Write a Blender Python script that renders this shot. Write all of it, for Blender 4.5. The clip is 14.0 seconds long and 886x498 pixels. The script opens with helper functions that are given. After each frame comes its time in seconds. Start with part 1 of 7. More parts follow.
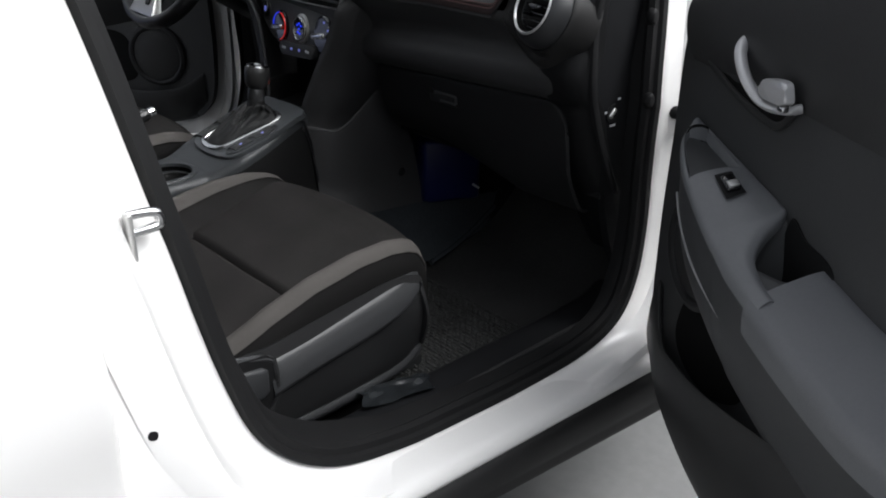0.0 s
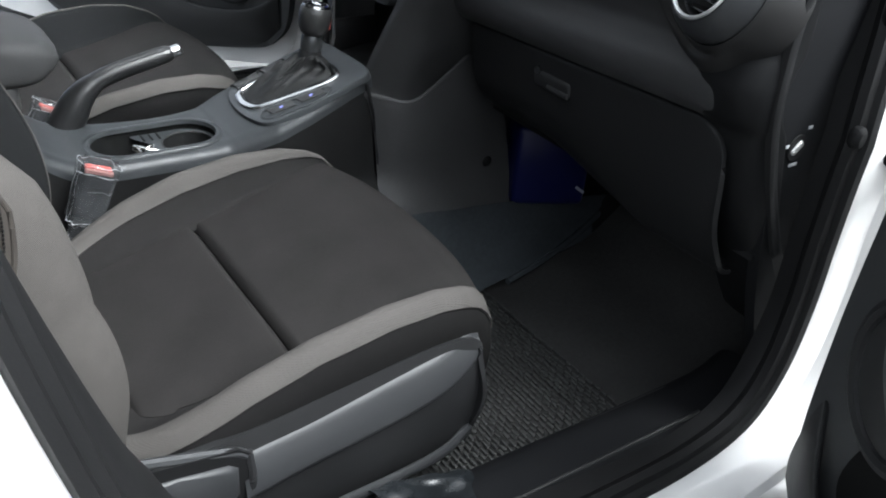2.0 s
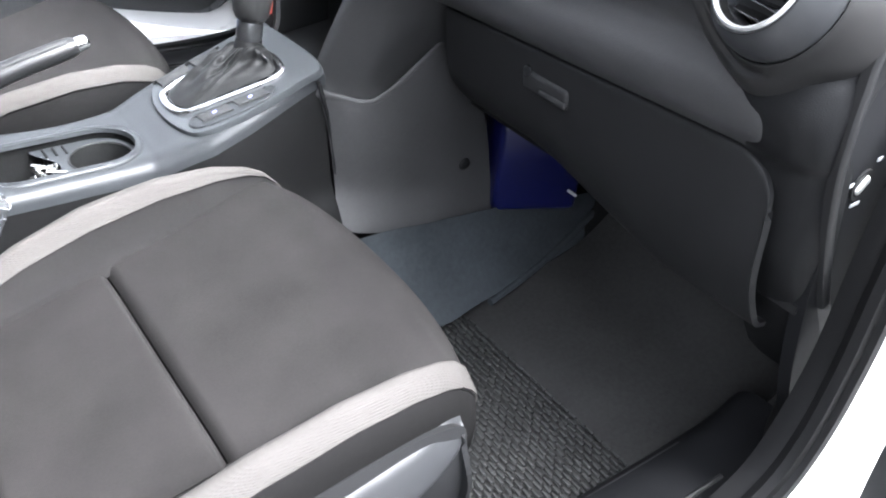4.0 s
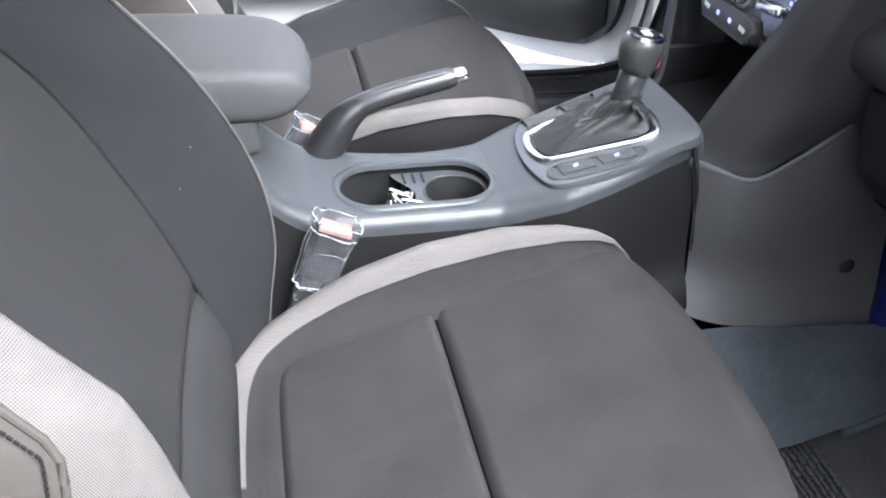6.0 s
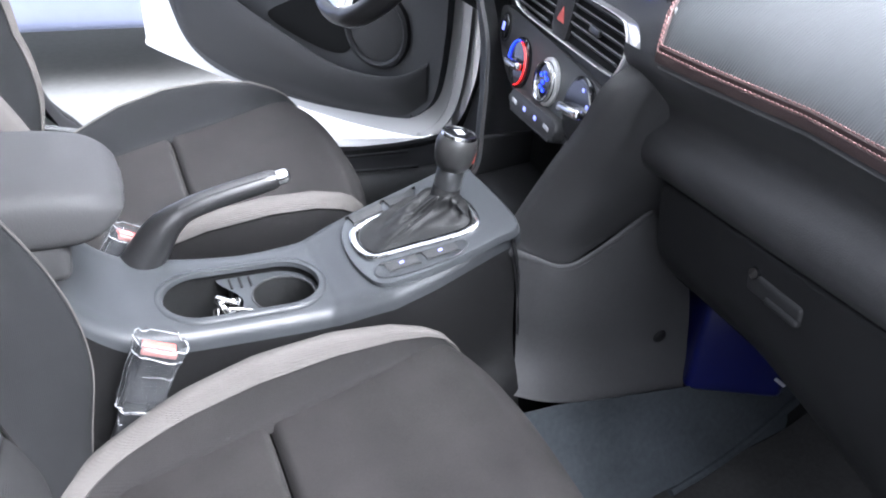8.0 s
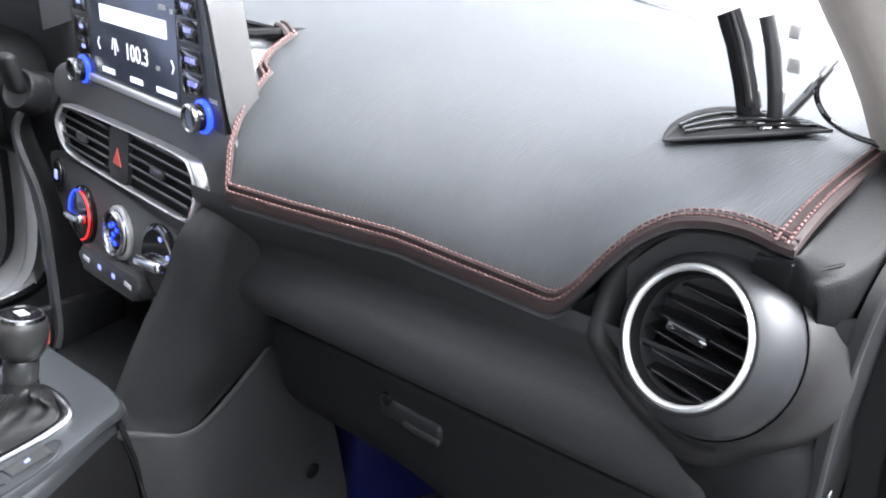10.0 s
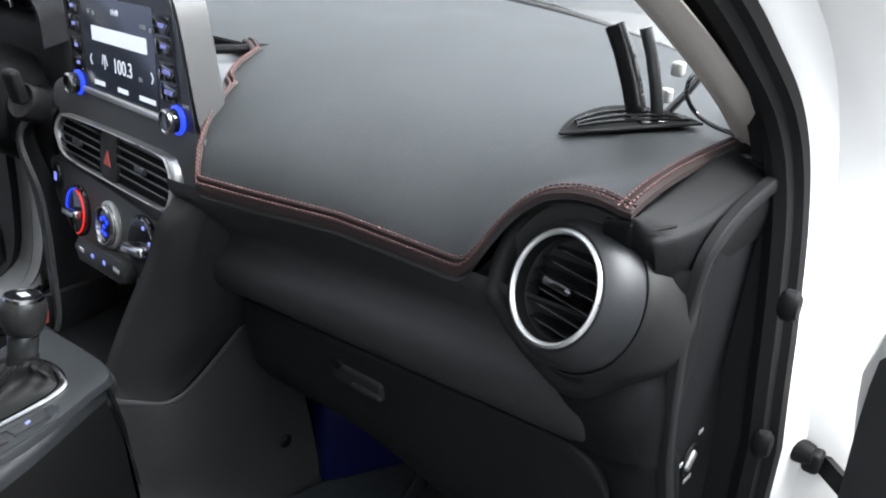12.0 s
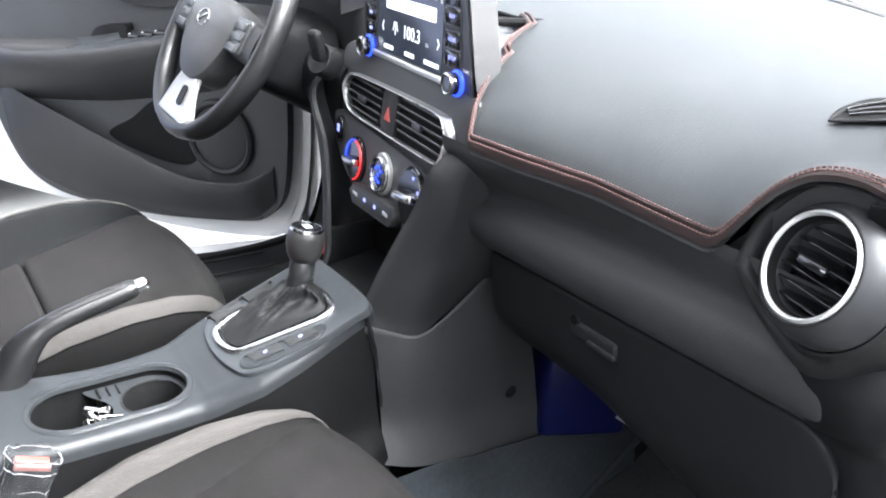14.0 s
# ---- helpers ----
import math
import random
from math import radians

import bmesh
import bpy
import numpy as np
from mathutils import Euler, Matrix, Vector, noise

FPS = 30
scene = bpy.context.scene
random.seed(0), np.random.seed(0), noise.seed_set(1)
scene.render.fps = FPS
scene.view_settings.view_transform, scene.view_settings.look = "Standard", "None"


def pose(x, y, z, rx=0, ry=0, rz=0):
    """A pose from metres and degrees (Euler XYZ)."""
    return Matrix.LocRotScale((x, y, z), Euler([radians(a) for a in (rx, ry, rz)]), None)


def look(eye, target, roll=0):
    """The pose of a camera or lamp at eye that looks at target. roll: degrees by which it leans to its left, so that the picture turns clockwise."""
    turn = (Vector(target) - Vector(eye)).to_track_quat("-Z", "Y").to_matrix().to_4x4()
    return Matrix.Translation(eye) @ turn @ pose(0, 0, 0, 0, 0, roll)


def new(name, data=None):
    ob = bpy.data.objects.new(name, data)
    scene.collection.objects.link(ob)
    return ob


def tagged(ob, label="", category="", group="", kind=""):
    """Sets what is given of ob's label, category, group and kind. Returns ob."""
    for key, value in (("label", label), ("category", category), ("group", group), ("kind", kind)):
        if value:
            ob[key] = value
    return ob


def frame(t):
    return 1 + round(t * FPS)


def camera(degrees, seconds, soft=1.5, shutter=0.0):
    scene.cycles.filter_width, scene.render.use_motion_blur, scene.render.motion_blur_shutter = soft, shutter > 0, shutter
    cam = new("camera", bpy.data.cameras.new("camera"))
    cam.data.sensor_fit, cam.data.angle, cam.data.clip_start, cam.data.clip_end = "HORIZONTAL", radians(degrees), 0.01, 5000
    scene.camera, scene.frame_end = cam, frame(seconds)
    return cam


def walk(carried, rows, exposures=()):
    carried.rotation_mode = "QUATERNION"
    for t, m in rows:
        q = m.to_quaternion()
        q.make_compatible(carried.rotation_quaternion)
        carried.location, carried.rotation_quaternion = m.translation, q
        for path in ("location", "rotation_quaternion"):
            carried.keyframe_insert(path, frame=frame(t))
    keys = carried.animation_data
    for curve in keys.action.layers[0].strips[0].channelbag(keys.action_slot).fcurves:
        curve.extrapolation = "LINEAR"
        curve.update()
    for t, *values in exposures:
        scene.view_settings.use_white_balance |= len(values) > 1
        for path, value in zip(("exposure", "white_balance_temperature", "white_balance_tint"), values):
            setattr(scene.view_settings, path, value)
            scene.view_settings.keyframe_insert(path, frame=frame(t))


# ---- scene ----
cam = camera(55.5, 14.0, soft=1.9)
PATH = [
    (0, (-0.352, -1.518, 1.213), (0.897, -0.226, 0.336), 0.9),
    (0.5, (-0.278, -1.415, 1.182), (0.92, -0.085, 0.291), 1.9),
    (1, (-0.197, -1.348, 1.152), (0.845, 0.048, 0.17), 3.5),
    (1.5, (-0.109, -1.313, 1.162), (0.831, 0.141, 0.161), 5.5),
    (2, (-0.046, -1.206, 1.166), (0.987, 0.155, 0.126), 5.7),
    (2.2, (-0.014, -1.174, 1.179), (1.031, 0.124, 0.074), 4.4),
    (4.3, (0.101, -0.979, 1.146), (1.144, 0.273, -0.014), 6.3),
    (4.5, (0.107, -0.959, 1.138), (1.035, 0.382, -0.02), 5.7),
    (5, (0.116, -0.922, 1.132), (0.791, 0.559, -0.03), 5.3),
    (5.5, (0.12, -0.908, 1.143), (0.615, 0.633, -0.031), 3.4),
    (6, (0.115, -0.89, 1.151), (0.502, 0.687, -0.017), 2.9),
    (6.5, (0.11, -0.878, 1.169), (0.409, 0.725, 0.011), 1.7),
    (7, (0.106, -0.878, 1.182), (0.384, 0.74, 0.04), 1.6),
    (7.5, (0.116, -0.878, 1.198), (0.525, 0.72, 0.068), 2.6),
    (8, (0.139, -0.869, 1.21), (0.884, 0.659, 0.156), 5.7),
    (8.5, (0.173, -0.817, 1.206), (1.209, 0.61, 0.262), 6.3),
    (9, (0.216, -0.763, 1.207), (1.49, 0.497, 0.319), 5.7),
    (9.2, (0.235, -0.756, 1.212), (1.604, 0.434, 0.369), 5.6),
    (11.3, (0.211, -0.913, 1.231), (1.684, 0.18, 0.433), 4.0),
    (11.5, (0.205, -0.918, 1.235), (1.672, 0.18, 0.435), 3.7),
    (12, (0.182, -0.932, 1.243), (1.626, 0.215, 0.47), 3.6),
    (12.5, (0.153, -0.939, 1.246), (1.487, 0.337, 0.476), 3.8),
    (13, (0.131, -0.938, 1.253), (1.285, 0.495, 0.47), 2.5),
    (13.5, (0.122, -0.949, 1.251), (1.229, 0.519, 0.463), 3.1),
    (14, (0.107, -0.957, 1.244), (1.171, 0.515, 0.407), 3.9),
]
walk(cam, [(t, look(eye, target, roll)) for t, eye, target, roll in PATH],
     exposures=[(0.0, 0.62, 6300, 9), (0.5, 0.65, 6300, 9), (1.0, 0.2, 6300, 9), (1.5, -0.1, 6350, 9), (1.8, 0.9, 6200, 7), (2.2, 2.3, 6000, 5), (4.4, 3.52, 6050, 11), (7.5, 3.1, 5820, 12), (9.0, 3.54, 6080, 13), (11.4, 1.93, 6150, 7), (12.6, 2.06, 6150, 7), (13.0, 2.44, 6150, 7), (14.0, 3.12, 6180, 9)])

# ---- world and light: bright overcast daylight round the open car ----
world = bpy.data.worlds.new("overcast_sky")
scene.world = world
world.use_nodes = True
wn = world.node_tree.nodes
sky = wn.new("ShaderNodeTexSky")
sky.sky_type = "NISHITA"
sky.sun_disc = False
sky.sun_elevation = radians(52)
sky.sun_rotation = radians(145)
sky.dust_density = 6.0
sky.air_density = 1.0
wn["Background"].inputs["Strength"].default_value = 0.15
grey = wn.new("ShaderNodeHueSaturation")
grey.inputs["Saturation"].default_value = 0.2
world.node_tree.links.new(sky.outputs["Color"], grey.inputs["Color"])
world.node_tree.links.new(grey.outputs["Color"], wn["Background"].inputs["Color"])
sun_data = bpy.data.lights.new("sun", "SUN")
sun_data.energy = 1.4
sun_data.angle = radians(40)
sun_data.color = (1.0, 1.0, 1.0)
sun = new("sun", sun_data)
sun.matrix_world = look((2.8, -4.8, 7.6), (0.4, 0, 0.4))


# ---- materials ----
def material(name, color, rough=0.5, metal=0.0, var=0.12, vscale=9.0, grain=0.0, gscale=900.0,
             weave=0.0, wperiod=0.002, wdir="X", coat=0.0, spec=0.5, glow=None, glow_strength=1.0,
             glass=0.0, spots=0.0, rvar=0.08, alpha=1.0):
    m = bpy.data.materials.new(name)
    m.use_nodes = True
    nt = m.node_tree
    b = nt.nodes["Principled BSDF"]
    L = nt.links.new
    c = (*color, 1.0)
    b.inputs["Roughness"].default_value = rough
    b.inputs["Metallic"].default_value = metal
    b.inputs["Coat Weight"].default_value = coat
    b.inputs["Coat Roughness"].default_value = 0.06
    b.inputs["Specular IOR Level"].default_value = spec
    b.inputs["Transmission Weight"].default_value = glass
    b.inputs["Base Color"].default_value = c
    b.inputs["Alpha"].default_value = alpha
    co = nt.nodes.new("ShaderNodeTexCoord")
    if var > 0:
        n1 = nt.nodes.new("ShaderNodeTexNoise")
        n1.inputs["Scale"].default_value = vscale
        n1.inputs["Detail"].default_value = 5.0
        n2 = nt.nodes.new("ShaderNodeTexNoise")
        n2.inputs["Scale"].default_value = vscale * 23
        n2.inputs["Detail"].default_value = 3.0
        add = nt.nodes.new("ShaderNodeMath")
        add.operation = "MULTIPLY_ADD"
        add.inputs[1].default_value = 0.5
        L(co.outputs["Object"], n1.inputs["Vector"])
        L(co.outputs["Object"], n2.inputs["Vector"])
        L(n2.outputs["Fac"], add.inputs[0])
        L(n1.outputs["Fac"], add.inputs[2])
        mr = nt.nodes.new("ShaderNodeMapRange")
        mr.inputs["From Min"].default_value = 0.45
        mr.inputs["From Max"].default_value = 1.05
        mr.inputs["To Min"].default_value = 1 - var
        mr.inputs["To Max"].default_value = 1 + var
        L(add.outputs[0], mr.inputs["Value"])
        mix = nt.nodes.new("ShaderNodeVectorMath")
        mix.operation = "SCALE"
        mix.inputs[0].default_value = color
        L(mr.outputs["Result"], mix.inputs["Scale"])
        out = mix.outputs["Vector"]
        if spots > 0:
            sp = nt.nodes.new("ShaderNodeTexVoronoi")
            sp.inputs["Scale"].default_value = 26
            L(co.outputs["Object"], sp.inputs["Vector"])
            lt = nt.nodes.new("ShaderNodeMath")
            lt.operation = "LESS_THAN"
            lt.inputs[1].default_value = spots
            L(sp.outputs["Distance"], lt.inputs[0])
            mx = nt.nodes.new("ShaderNodeMix")
            mx.data_type = "RGBA"
            mx.inputs["B"].default_value = (0.35, 0.34, 0.33, 1)
            L(lt.outputs[0], mx.inputs["Factor"])
            L(out, mx.inputs["A"])
            out = mx.outputs["Result"]
        L(out, b.inputs["Base Color"])
        rr = nt.nodes.new("ShaderNodeMapRange")
        rr.inputs["To Min"].default_value = max(0.0, rough - rvar)
        rr.inputs["To Max"].default_value = min(1.0, rough + rvar)
        L(n1.outputs["Fac"], rr.inputs["Value"])
        L(rr.outputs["Result"], b.inputs["Roughness"])
    h = None
    if grain > 0:
        g = nt.nodes.new("ShaderNodeTexNoise")
        g.inputs["Scale"].default_value = gscale
        g.inputs["Detail"].default_value = 2.0
        L(co.outputs["Object"], g.inputs["Vector"])
        h = g.outputs["Fac"]
        k = grain
    if weave > 0:
        ws = []
        for axis in (("X", "Y", "Z") if wdir == "ALL" else wdir):
            w = nt.nodes.new("ShaderNodeTexWave")
            w.bands_direction = axis
            w.inputs["Scale"].default_value = 0.314 / wperiod
            w.inputs["Distortion"].default_value = 0.6
            w.inputs["Detail Scale"].default_value = 3.0
            L(co.outputs["Object"], w.inputs["Vector"])
            ws.append(w.outputs["Fac"])
        h = ws[0]
        for w in ws[1:]:
            s = nt.nodes.new("ShaderNodeMath")
            s.operation = "MAXIMUM"
            L(h, s.inputs[0])
            L(w, s.inputs[1])
            h = s.outputs[0]
        k = weave
    if h is not None:
        bp = nt.nodes.new("ShaderNodeBump")
        bp.inputs["Strength"].default_value = k
        bp.inputs["Distance"].default_value = 0.0006
        L(h, bp.inputs["Height"])
        L(bp.outputs["Normal"], b.inputs["Normal"])
    if glow is not None:
        b.inputs["Emission Color"].default_value = (*glow, 1)
        b.inputs["Emission Strength"].default_value = glow_strength
    return m


def woven(name, light, dark, period, du, dv):
    """Basket weave: pale threads crossing in the directions du and dv, with dark gaps between them."""
    m = bpy.data.materials.new(name)
    m.use_nodes = True
    nt = m.node_tree
    L = nt.links.new
    b = nt.nodes["Principled BSDF"]
    b.inputs["Roughness"].default_value = 0.85
    b.inputs["Specular IOR Level"].default_value = 0.3
    co = nt.nodes.new("ShaderNodeTexCoord")

    def op(kind, a, c=None):
        n_ = nt.nodes.new("ShaderNodeMath")
        n_.operation = kind
        for k_, v_ in enumerate((a, c)):
            if v_ is None:
                continue
            if isinstance(v_, (int, float)):
                n_.inputs[k_].default_value = v_
            else:
                L(v_, n_.inputs[k_])
        return n_.outputs[0]

    hs = []
    for d_, f_ in ((du, 1.0), (dv, 0.86)):
        dot = nt.nodes.new("ShaderNodeVectorMath")
        dot.operation = "DOT_PRODUCT"
        L(co.outputs["Object"], dot.inputs[0])
        dot.inputs[1].default_value = tuple(Vector(d_).normalized() * (2 * math.pi * f_ / period))
        hs.append(op("MULTIPLY_ADD", op("SINE", dot.outputs["Value"]), 0.5))
        hs[-1].node.inputs[2].default_value = 0.5
    gap = op("POWER", op("MULTIPLY", hs[0], hs[1]), 0.7)
    noise = nt.nodes.new("ShaderNodeTexNoise")
    noise.inputs["Scale"].default_value = 60
    L(co.outputs["Object"], noise.inputs["Vector"])
    mx = nt.nodes.new("ShaderNodeMix")
    mx.data_type = "RGBA"
    mx.inputs["A"].default_value = (*light, 1)
    mx.inputs["B"].default_value = (*dark, 1)
    L(op("MULTIPLY", gap, op("ADD", noise.outputs["Fac"], 0.55)), mx.inputs["Factor"])
    L(mx.outputs["Result"], b.inputs["Base Color"])
    bp = nt.nodes.new("ShaderNodeBump")
    bp.inputs["Strength"].default_value = 0.5
    bp.inputs["Distance"].default_value = 0.0005
    bp.invert = True
    L(gap, bp.inputs["Height"])
    L(bp.outputs["Normal"], b.inputs["Normal"])
    return m


M = dict(
    seat=material("charcoal_seat_fabric", (0.0190, 0.0177, 0.0173), 0.9, weave=0.35, wperiod=0.0015, wdir="XY", var=0.24, vscale=17, spec=0.12),
    sidefabric=material("charcoal_cushion_side_fabric", (0.0158, 0.0149, 0.0147), 0.9, weave=0.35, wperiod=0.0015, wdir="XZ", var=0.18, vscale=15, spec=0.12),
    backcloth=material("charcoal_backrest_fabric", (0.0165, 0.0165, 0.0168), 0.9, weave=0.35, wperiod=0.0015, wdir="YZ", var=0.16, vscale=13, spec=0.12),
    # bolster cloth darkened, with shade put into its colour
    bolster=material("shade_darkened_bolster_fabric", (0.0124, 0.0128, 0.0134), 0.88, weave=0.35, wperiod=0.0016, wdir="XZ", var=0.08, spec=0.10, spots=0.012),
    strip=material("light_grey_woven_strip", (0.066, 0.061, 0.057), 0.85, weave=0.5, wperiod=0.0018, wdir="YZ", var=0.08, spec=0.3),
    sidecloth=material("brown_grey_side_cloth", (0.040, 0.035, 0.031), 0.9, grain=0.5, gscale=900, var=0.12, spec=0.2),
    seatside=material("black_seat_cloth", (0.010, 0.0095, 0.0095), 0.9, grain=0.4, gscale=1200, spec=0.10),
    thread=material("grey_thread", (0.25, 0.235, 0.22), 0.8, var=0.05),
    plastic=material("black_grained_plastic", (0.0185, 0.0186, 0.0195), 0.5, grain=0.35, gscale=1400, var=0.10, spec=0.35),
    trim=material("dark_grey_grained_plastic", (0.034, 0.034, 0.0345), 0.48, grain=0.35, gscale=1100, var=0.10, spec=0.28),
    satin=material("satin_grey_console_paint", (0.0255, 0.0275, 0.0298), 0.40, grain=0.1, gscale=1600, var=0.08, spec=0.30),
    # colour lowered to carry the shade between console and seats
    sidewall=material("shade_darkened_console_side", (0.0068, 0.0066, 0.0068), 0.6, grain=0.35, gscale=1400, var=0.10, spec=0.14),
    plinth=material("satin_blue_grey_selector_panel", (0.040, 0.043, 0.0465), 0.36, grain=0.1, gscale=1600, var=0.06, spec=0.4),
    legskin=material("dark_grey_console_leg_skin", (0.037, 0.0368, 0.0375), 0.5, grain=0.35, gscale=1100, var=0.10, spec=0.28),
    soft=material("soft_black_dash_skin", (0.0370, 0.0370, 0.0382), 0.5, grain=0.55, gscale=700, var=0.12, spec=0.45),
    gloss=material("piano_black", (0.008, 0.008, 0.009), 0.08, var=0.0, coat=0.5),
    gunmetal=material("gunmetal_paint", (0.085, 0.087, 0.09), 0.3, metal=0.75, var=0.06),
    ring=material("bright_satin_ring", (0.74, 0.74, 0.74), 0.28, metal=0.6, var=0.03),
    slat=material("grey_vent_slat_plastic", (0.060, 0.060, 0.062), 0.4, var=0.05, spec=0.5),
    fascia=material("dark_satin_radio_fascia", (0.026, 0.0262, 0.027), 0.4, grain=0.1, gscale=1500, var=0.05, spec=0.45),
    pod=material("soft_grained_vent_pod", (0.0155, 0.0152, 0.0154), 0.55, grain=0.3, gscale=1600, var=0.1, spec=0.25),
    stackskin=material("grey_black_stack_skin", (0.050, 0.0505, 0.0525), 0.5, grain=0.4, gscale=900, var=0.1, spec=0.4),
    ventsilver=material("satin_silver_vent_frame", (0.30, 0.30, 0.305), 0.33, metal=0.75, var=0.05),
    housing=material("dark_satin_vent_housing", (0.026, 0.027, 0.029), 0.46, metal=0.1, grain=0.15, gscale=1500, var=0.06, spec=0.4),
    tunnel=material("grey_grained_tunnel_panel", (0.046, 0.0457, 0.0465), 0.5, grain=0.35, gscale=1000, var=0.12, spec=0.26),
    chrome=material("satin_chrome", (0.66, 0.66, 0.66), 0.2, metal=1.0, var=0.04),
    frame=material("satin_grey_radio_frame", (0.017, 0.0172, 0.0178), 0.5, grain=0.1, gscale=1500, var=0.05, spec=0.45),
    # passenger lever and bow: lit tone put into a less mirror-like chrome
    leverchrome=material("lit_tone_lever_chrome", (0.60, 0.60, 0.61), 0.3, metal=0.35, var=0.04),
    silver=material("silver_plastic", (0.55, 0.55, 0.54), 0.34, metal=0.7, var=0.05),
    white=material("white_car_paint", (0.86, 0.85, 0.84), 0.3, coat=0.7, var=0.012, vscale=0.8, rvar=0.01),
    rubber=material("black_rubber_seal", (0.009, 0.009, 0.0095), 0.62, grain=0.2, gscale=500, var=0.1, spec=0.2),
    cladding=material("black_sill_cladding", (0.010, 0.010, 0.0105), 0.68, grain=0.5, gscale=800, var=0.15),
    pillar=material("warm_grey_pillar_trim", (0.42, 0.385, 0.35), 0.75, grain=0.4, gscale=800, var=0.05),
    leather=material("grey_leather_armrest", (0.034, 0.034, 0.0345), 0.6, grain=0.4, gscale=600, var=0.08, spec=0.2),
    rimleather=material("smooth_black_wheel_leather", (0.0085, 0.0085, 0.009), 0.36, grain=0.3, gscale=700, var=0.12, spec=0.5),
    doorpad=material("blue_grey_leather_door_pad", (0.140, 0.145, 0.154), 0.5, grain=0.4, gscale=600, var=0.08),
    bootleather=material("folded_black_leather", (0.0105, 0.0105, 0.0108), 0.6, grain=0.6, gscale=500, var=0.2, spec=0.3),
    knob=material("smooth_dark_knob_plastic", (0.022, 0.022, 0.022), 0.33, grain=0.1, gscale=900, var=0.08, spec=0.5),
    # near-black colour that paints the shade inside wells, vents and recesses
    boot=material("black_recess_shade", (0.0055, 0.0055, 0.0055), 0.75, grain=0.5, gscale=500, var=0.15, spec=0.15),
    mat_top=material("carbon_weave_dash_cover", (0.0235, 0.0262, 0.0275), 0.40, weave=0.40, wperiod=0.0028, wdir="Y", var=0.10, rvar=0.06, spec=0.65),
    mat_edge=material("brown_leather_piping", (0.034, 0.0225, 0.0215), 0.62, grain=0.4, gscale=700, var=0.15, spec=0.35),
    stitch=material("red_brown_stitching", (0.13, 0.066, 0.062), 0.7, var=0.1),
    carpet=material("black_carpet", (0.013, 0.013, 0.013), 0.95, grain=0.9, gscale=900, var=0.35, vscale=14, spec=0.1),
    floormat=material("dark_ribbed_floor_mat", (0.033, 0.0325, 0.032), 0.75, grain=0.5, gscale=500, var=0.5, vscale=7),
    ribs=material("dusty_rubber_ribs", (0.033, 0.0335, 0.0325), 0.7, grain=0.5, gscale=300, var=0.4, vscale=25),
    filmpale=material("pale_creased_film", (0.014, 0.016, 0.018), 0.25, grain=0.6, gscale=30, var=0.5, vscale=18),
    film=material("grey_protective_film", (0.050, 0.056, 0.062), 0.22, grain=0.35, gscale=18, var=0.25, vscale=6),
    blue=material("blue_plastic", (0.004, 0.006, 0.06), 0.35, var=0.15),
    pinklip=material("pale_pink_plastic", (0.40, 0.17, 0.15), 0.4, var=0.1, vscale=60),
    red=material("red_button", (0.50, 0.085, 0.070), 0.4, var=0.05),
    lamp_red=material("red_dial_mark", (0.5, 0.01, 0.01), 0.4, var=0, glow=(1, 0.02, 0.015), glow_strength=0.22),
    lamp_blue=material("blue_backlight", (0.01, 0.02, 0.3), 0.4, var=0, glow=(0.02, 0.05, 1.0), glow_strength=0.5),
    lamp_pale=material("pale_blue_backlit_symbol", (0.2, 0.2, 0.5), 0.4, var=0, glow=(0.25, 0.3, 1.0), glow_strength=0.2),
    screen=material("dark_lcd_screen", (0.008, 0.009, 0.012), 0.14, var=0, glow=(0.02, 0.024, 0.035), glow_strength=0.22),
    keylamp=material("violet_backlit_lettering", (0.25, 0.25, 0.5), 0.4, var=0, glow=(0.35, 0.38, 1.0), glow_strength=0.14),
    lcd=material("white_lcd_glow", (0.5, 0.5, 0.5), 0.3, var=0, glow=(0.85, 0.88, 1.0), glow_strength=0.2),
    mark=material("pale_printed_mark", (0.45, 0.46, 0.48), 0.5, var=0),
    glass=material("clear_glass", (1, 1, 1), 0.0, var=0, glass=1.0),
    wrap=material("clear_plastic_wrap", (0.075, 0.078, 0.083), 0.12, var=0.5, vscale=60, spec=1.0, alpha=0.24),
    crease=material("white_plastic_wrap_crease", (0.27, 0.275, 0.285), 0.15, var=0.5, vscale=60, spec=0.8),
    bandstrip=woven("pale_basket_weave_cloth", (0.088, 0.081, 0.0755), (0.020, 0.0185, 0.017), 0.00115, (-0.75, -0.62, -0.34), (-0.42, 0.10, 0.90)),
    doorarm=material("dark_grey_soft_door_armrest", (0.056, 0.0575, 0.060), 0.5, grain=0.35, gscale=1100, var=0.10, spec=0.4),
    glove=material("black_grained_glove_box", (0.0125, 0.0126, 0.0133), 0.5, grain=0.35, gscale=1400, var=0.10, spec=0.22),
    doortrim=material("black_grained_door_trim", (0.049, 0.050, 0.0520), 0.5, grain=0.4, gscale=1000, var=0.12, spec=0.4),
    band=material("grey_valance_plastic", (0.030, 0.031, 0.033), 0.46, grain=0.3, gscale=1200, var=0.08),
    plate=material("satin_grey_door_plate", (0.165, 0.170, 0.180), 0.4, grain=0.2, gscale=1400, var=0.08),
    # opaque dark panes, added to cut fill light from the rear
    tint=material("light_blocking_dark_pane", (0.03, 0.035, 0.035), 0.02, var=0, spec=0.6),
    # dash skin darkened to carry shade on its side and driver's half
    sideskin=material("shade_darkened_dash_skin", (0.0066, 0.0068, 0.0074), 0.55, grain=0.45, gscale=800, var=0.1, spec=0.15),
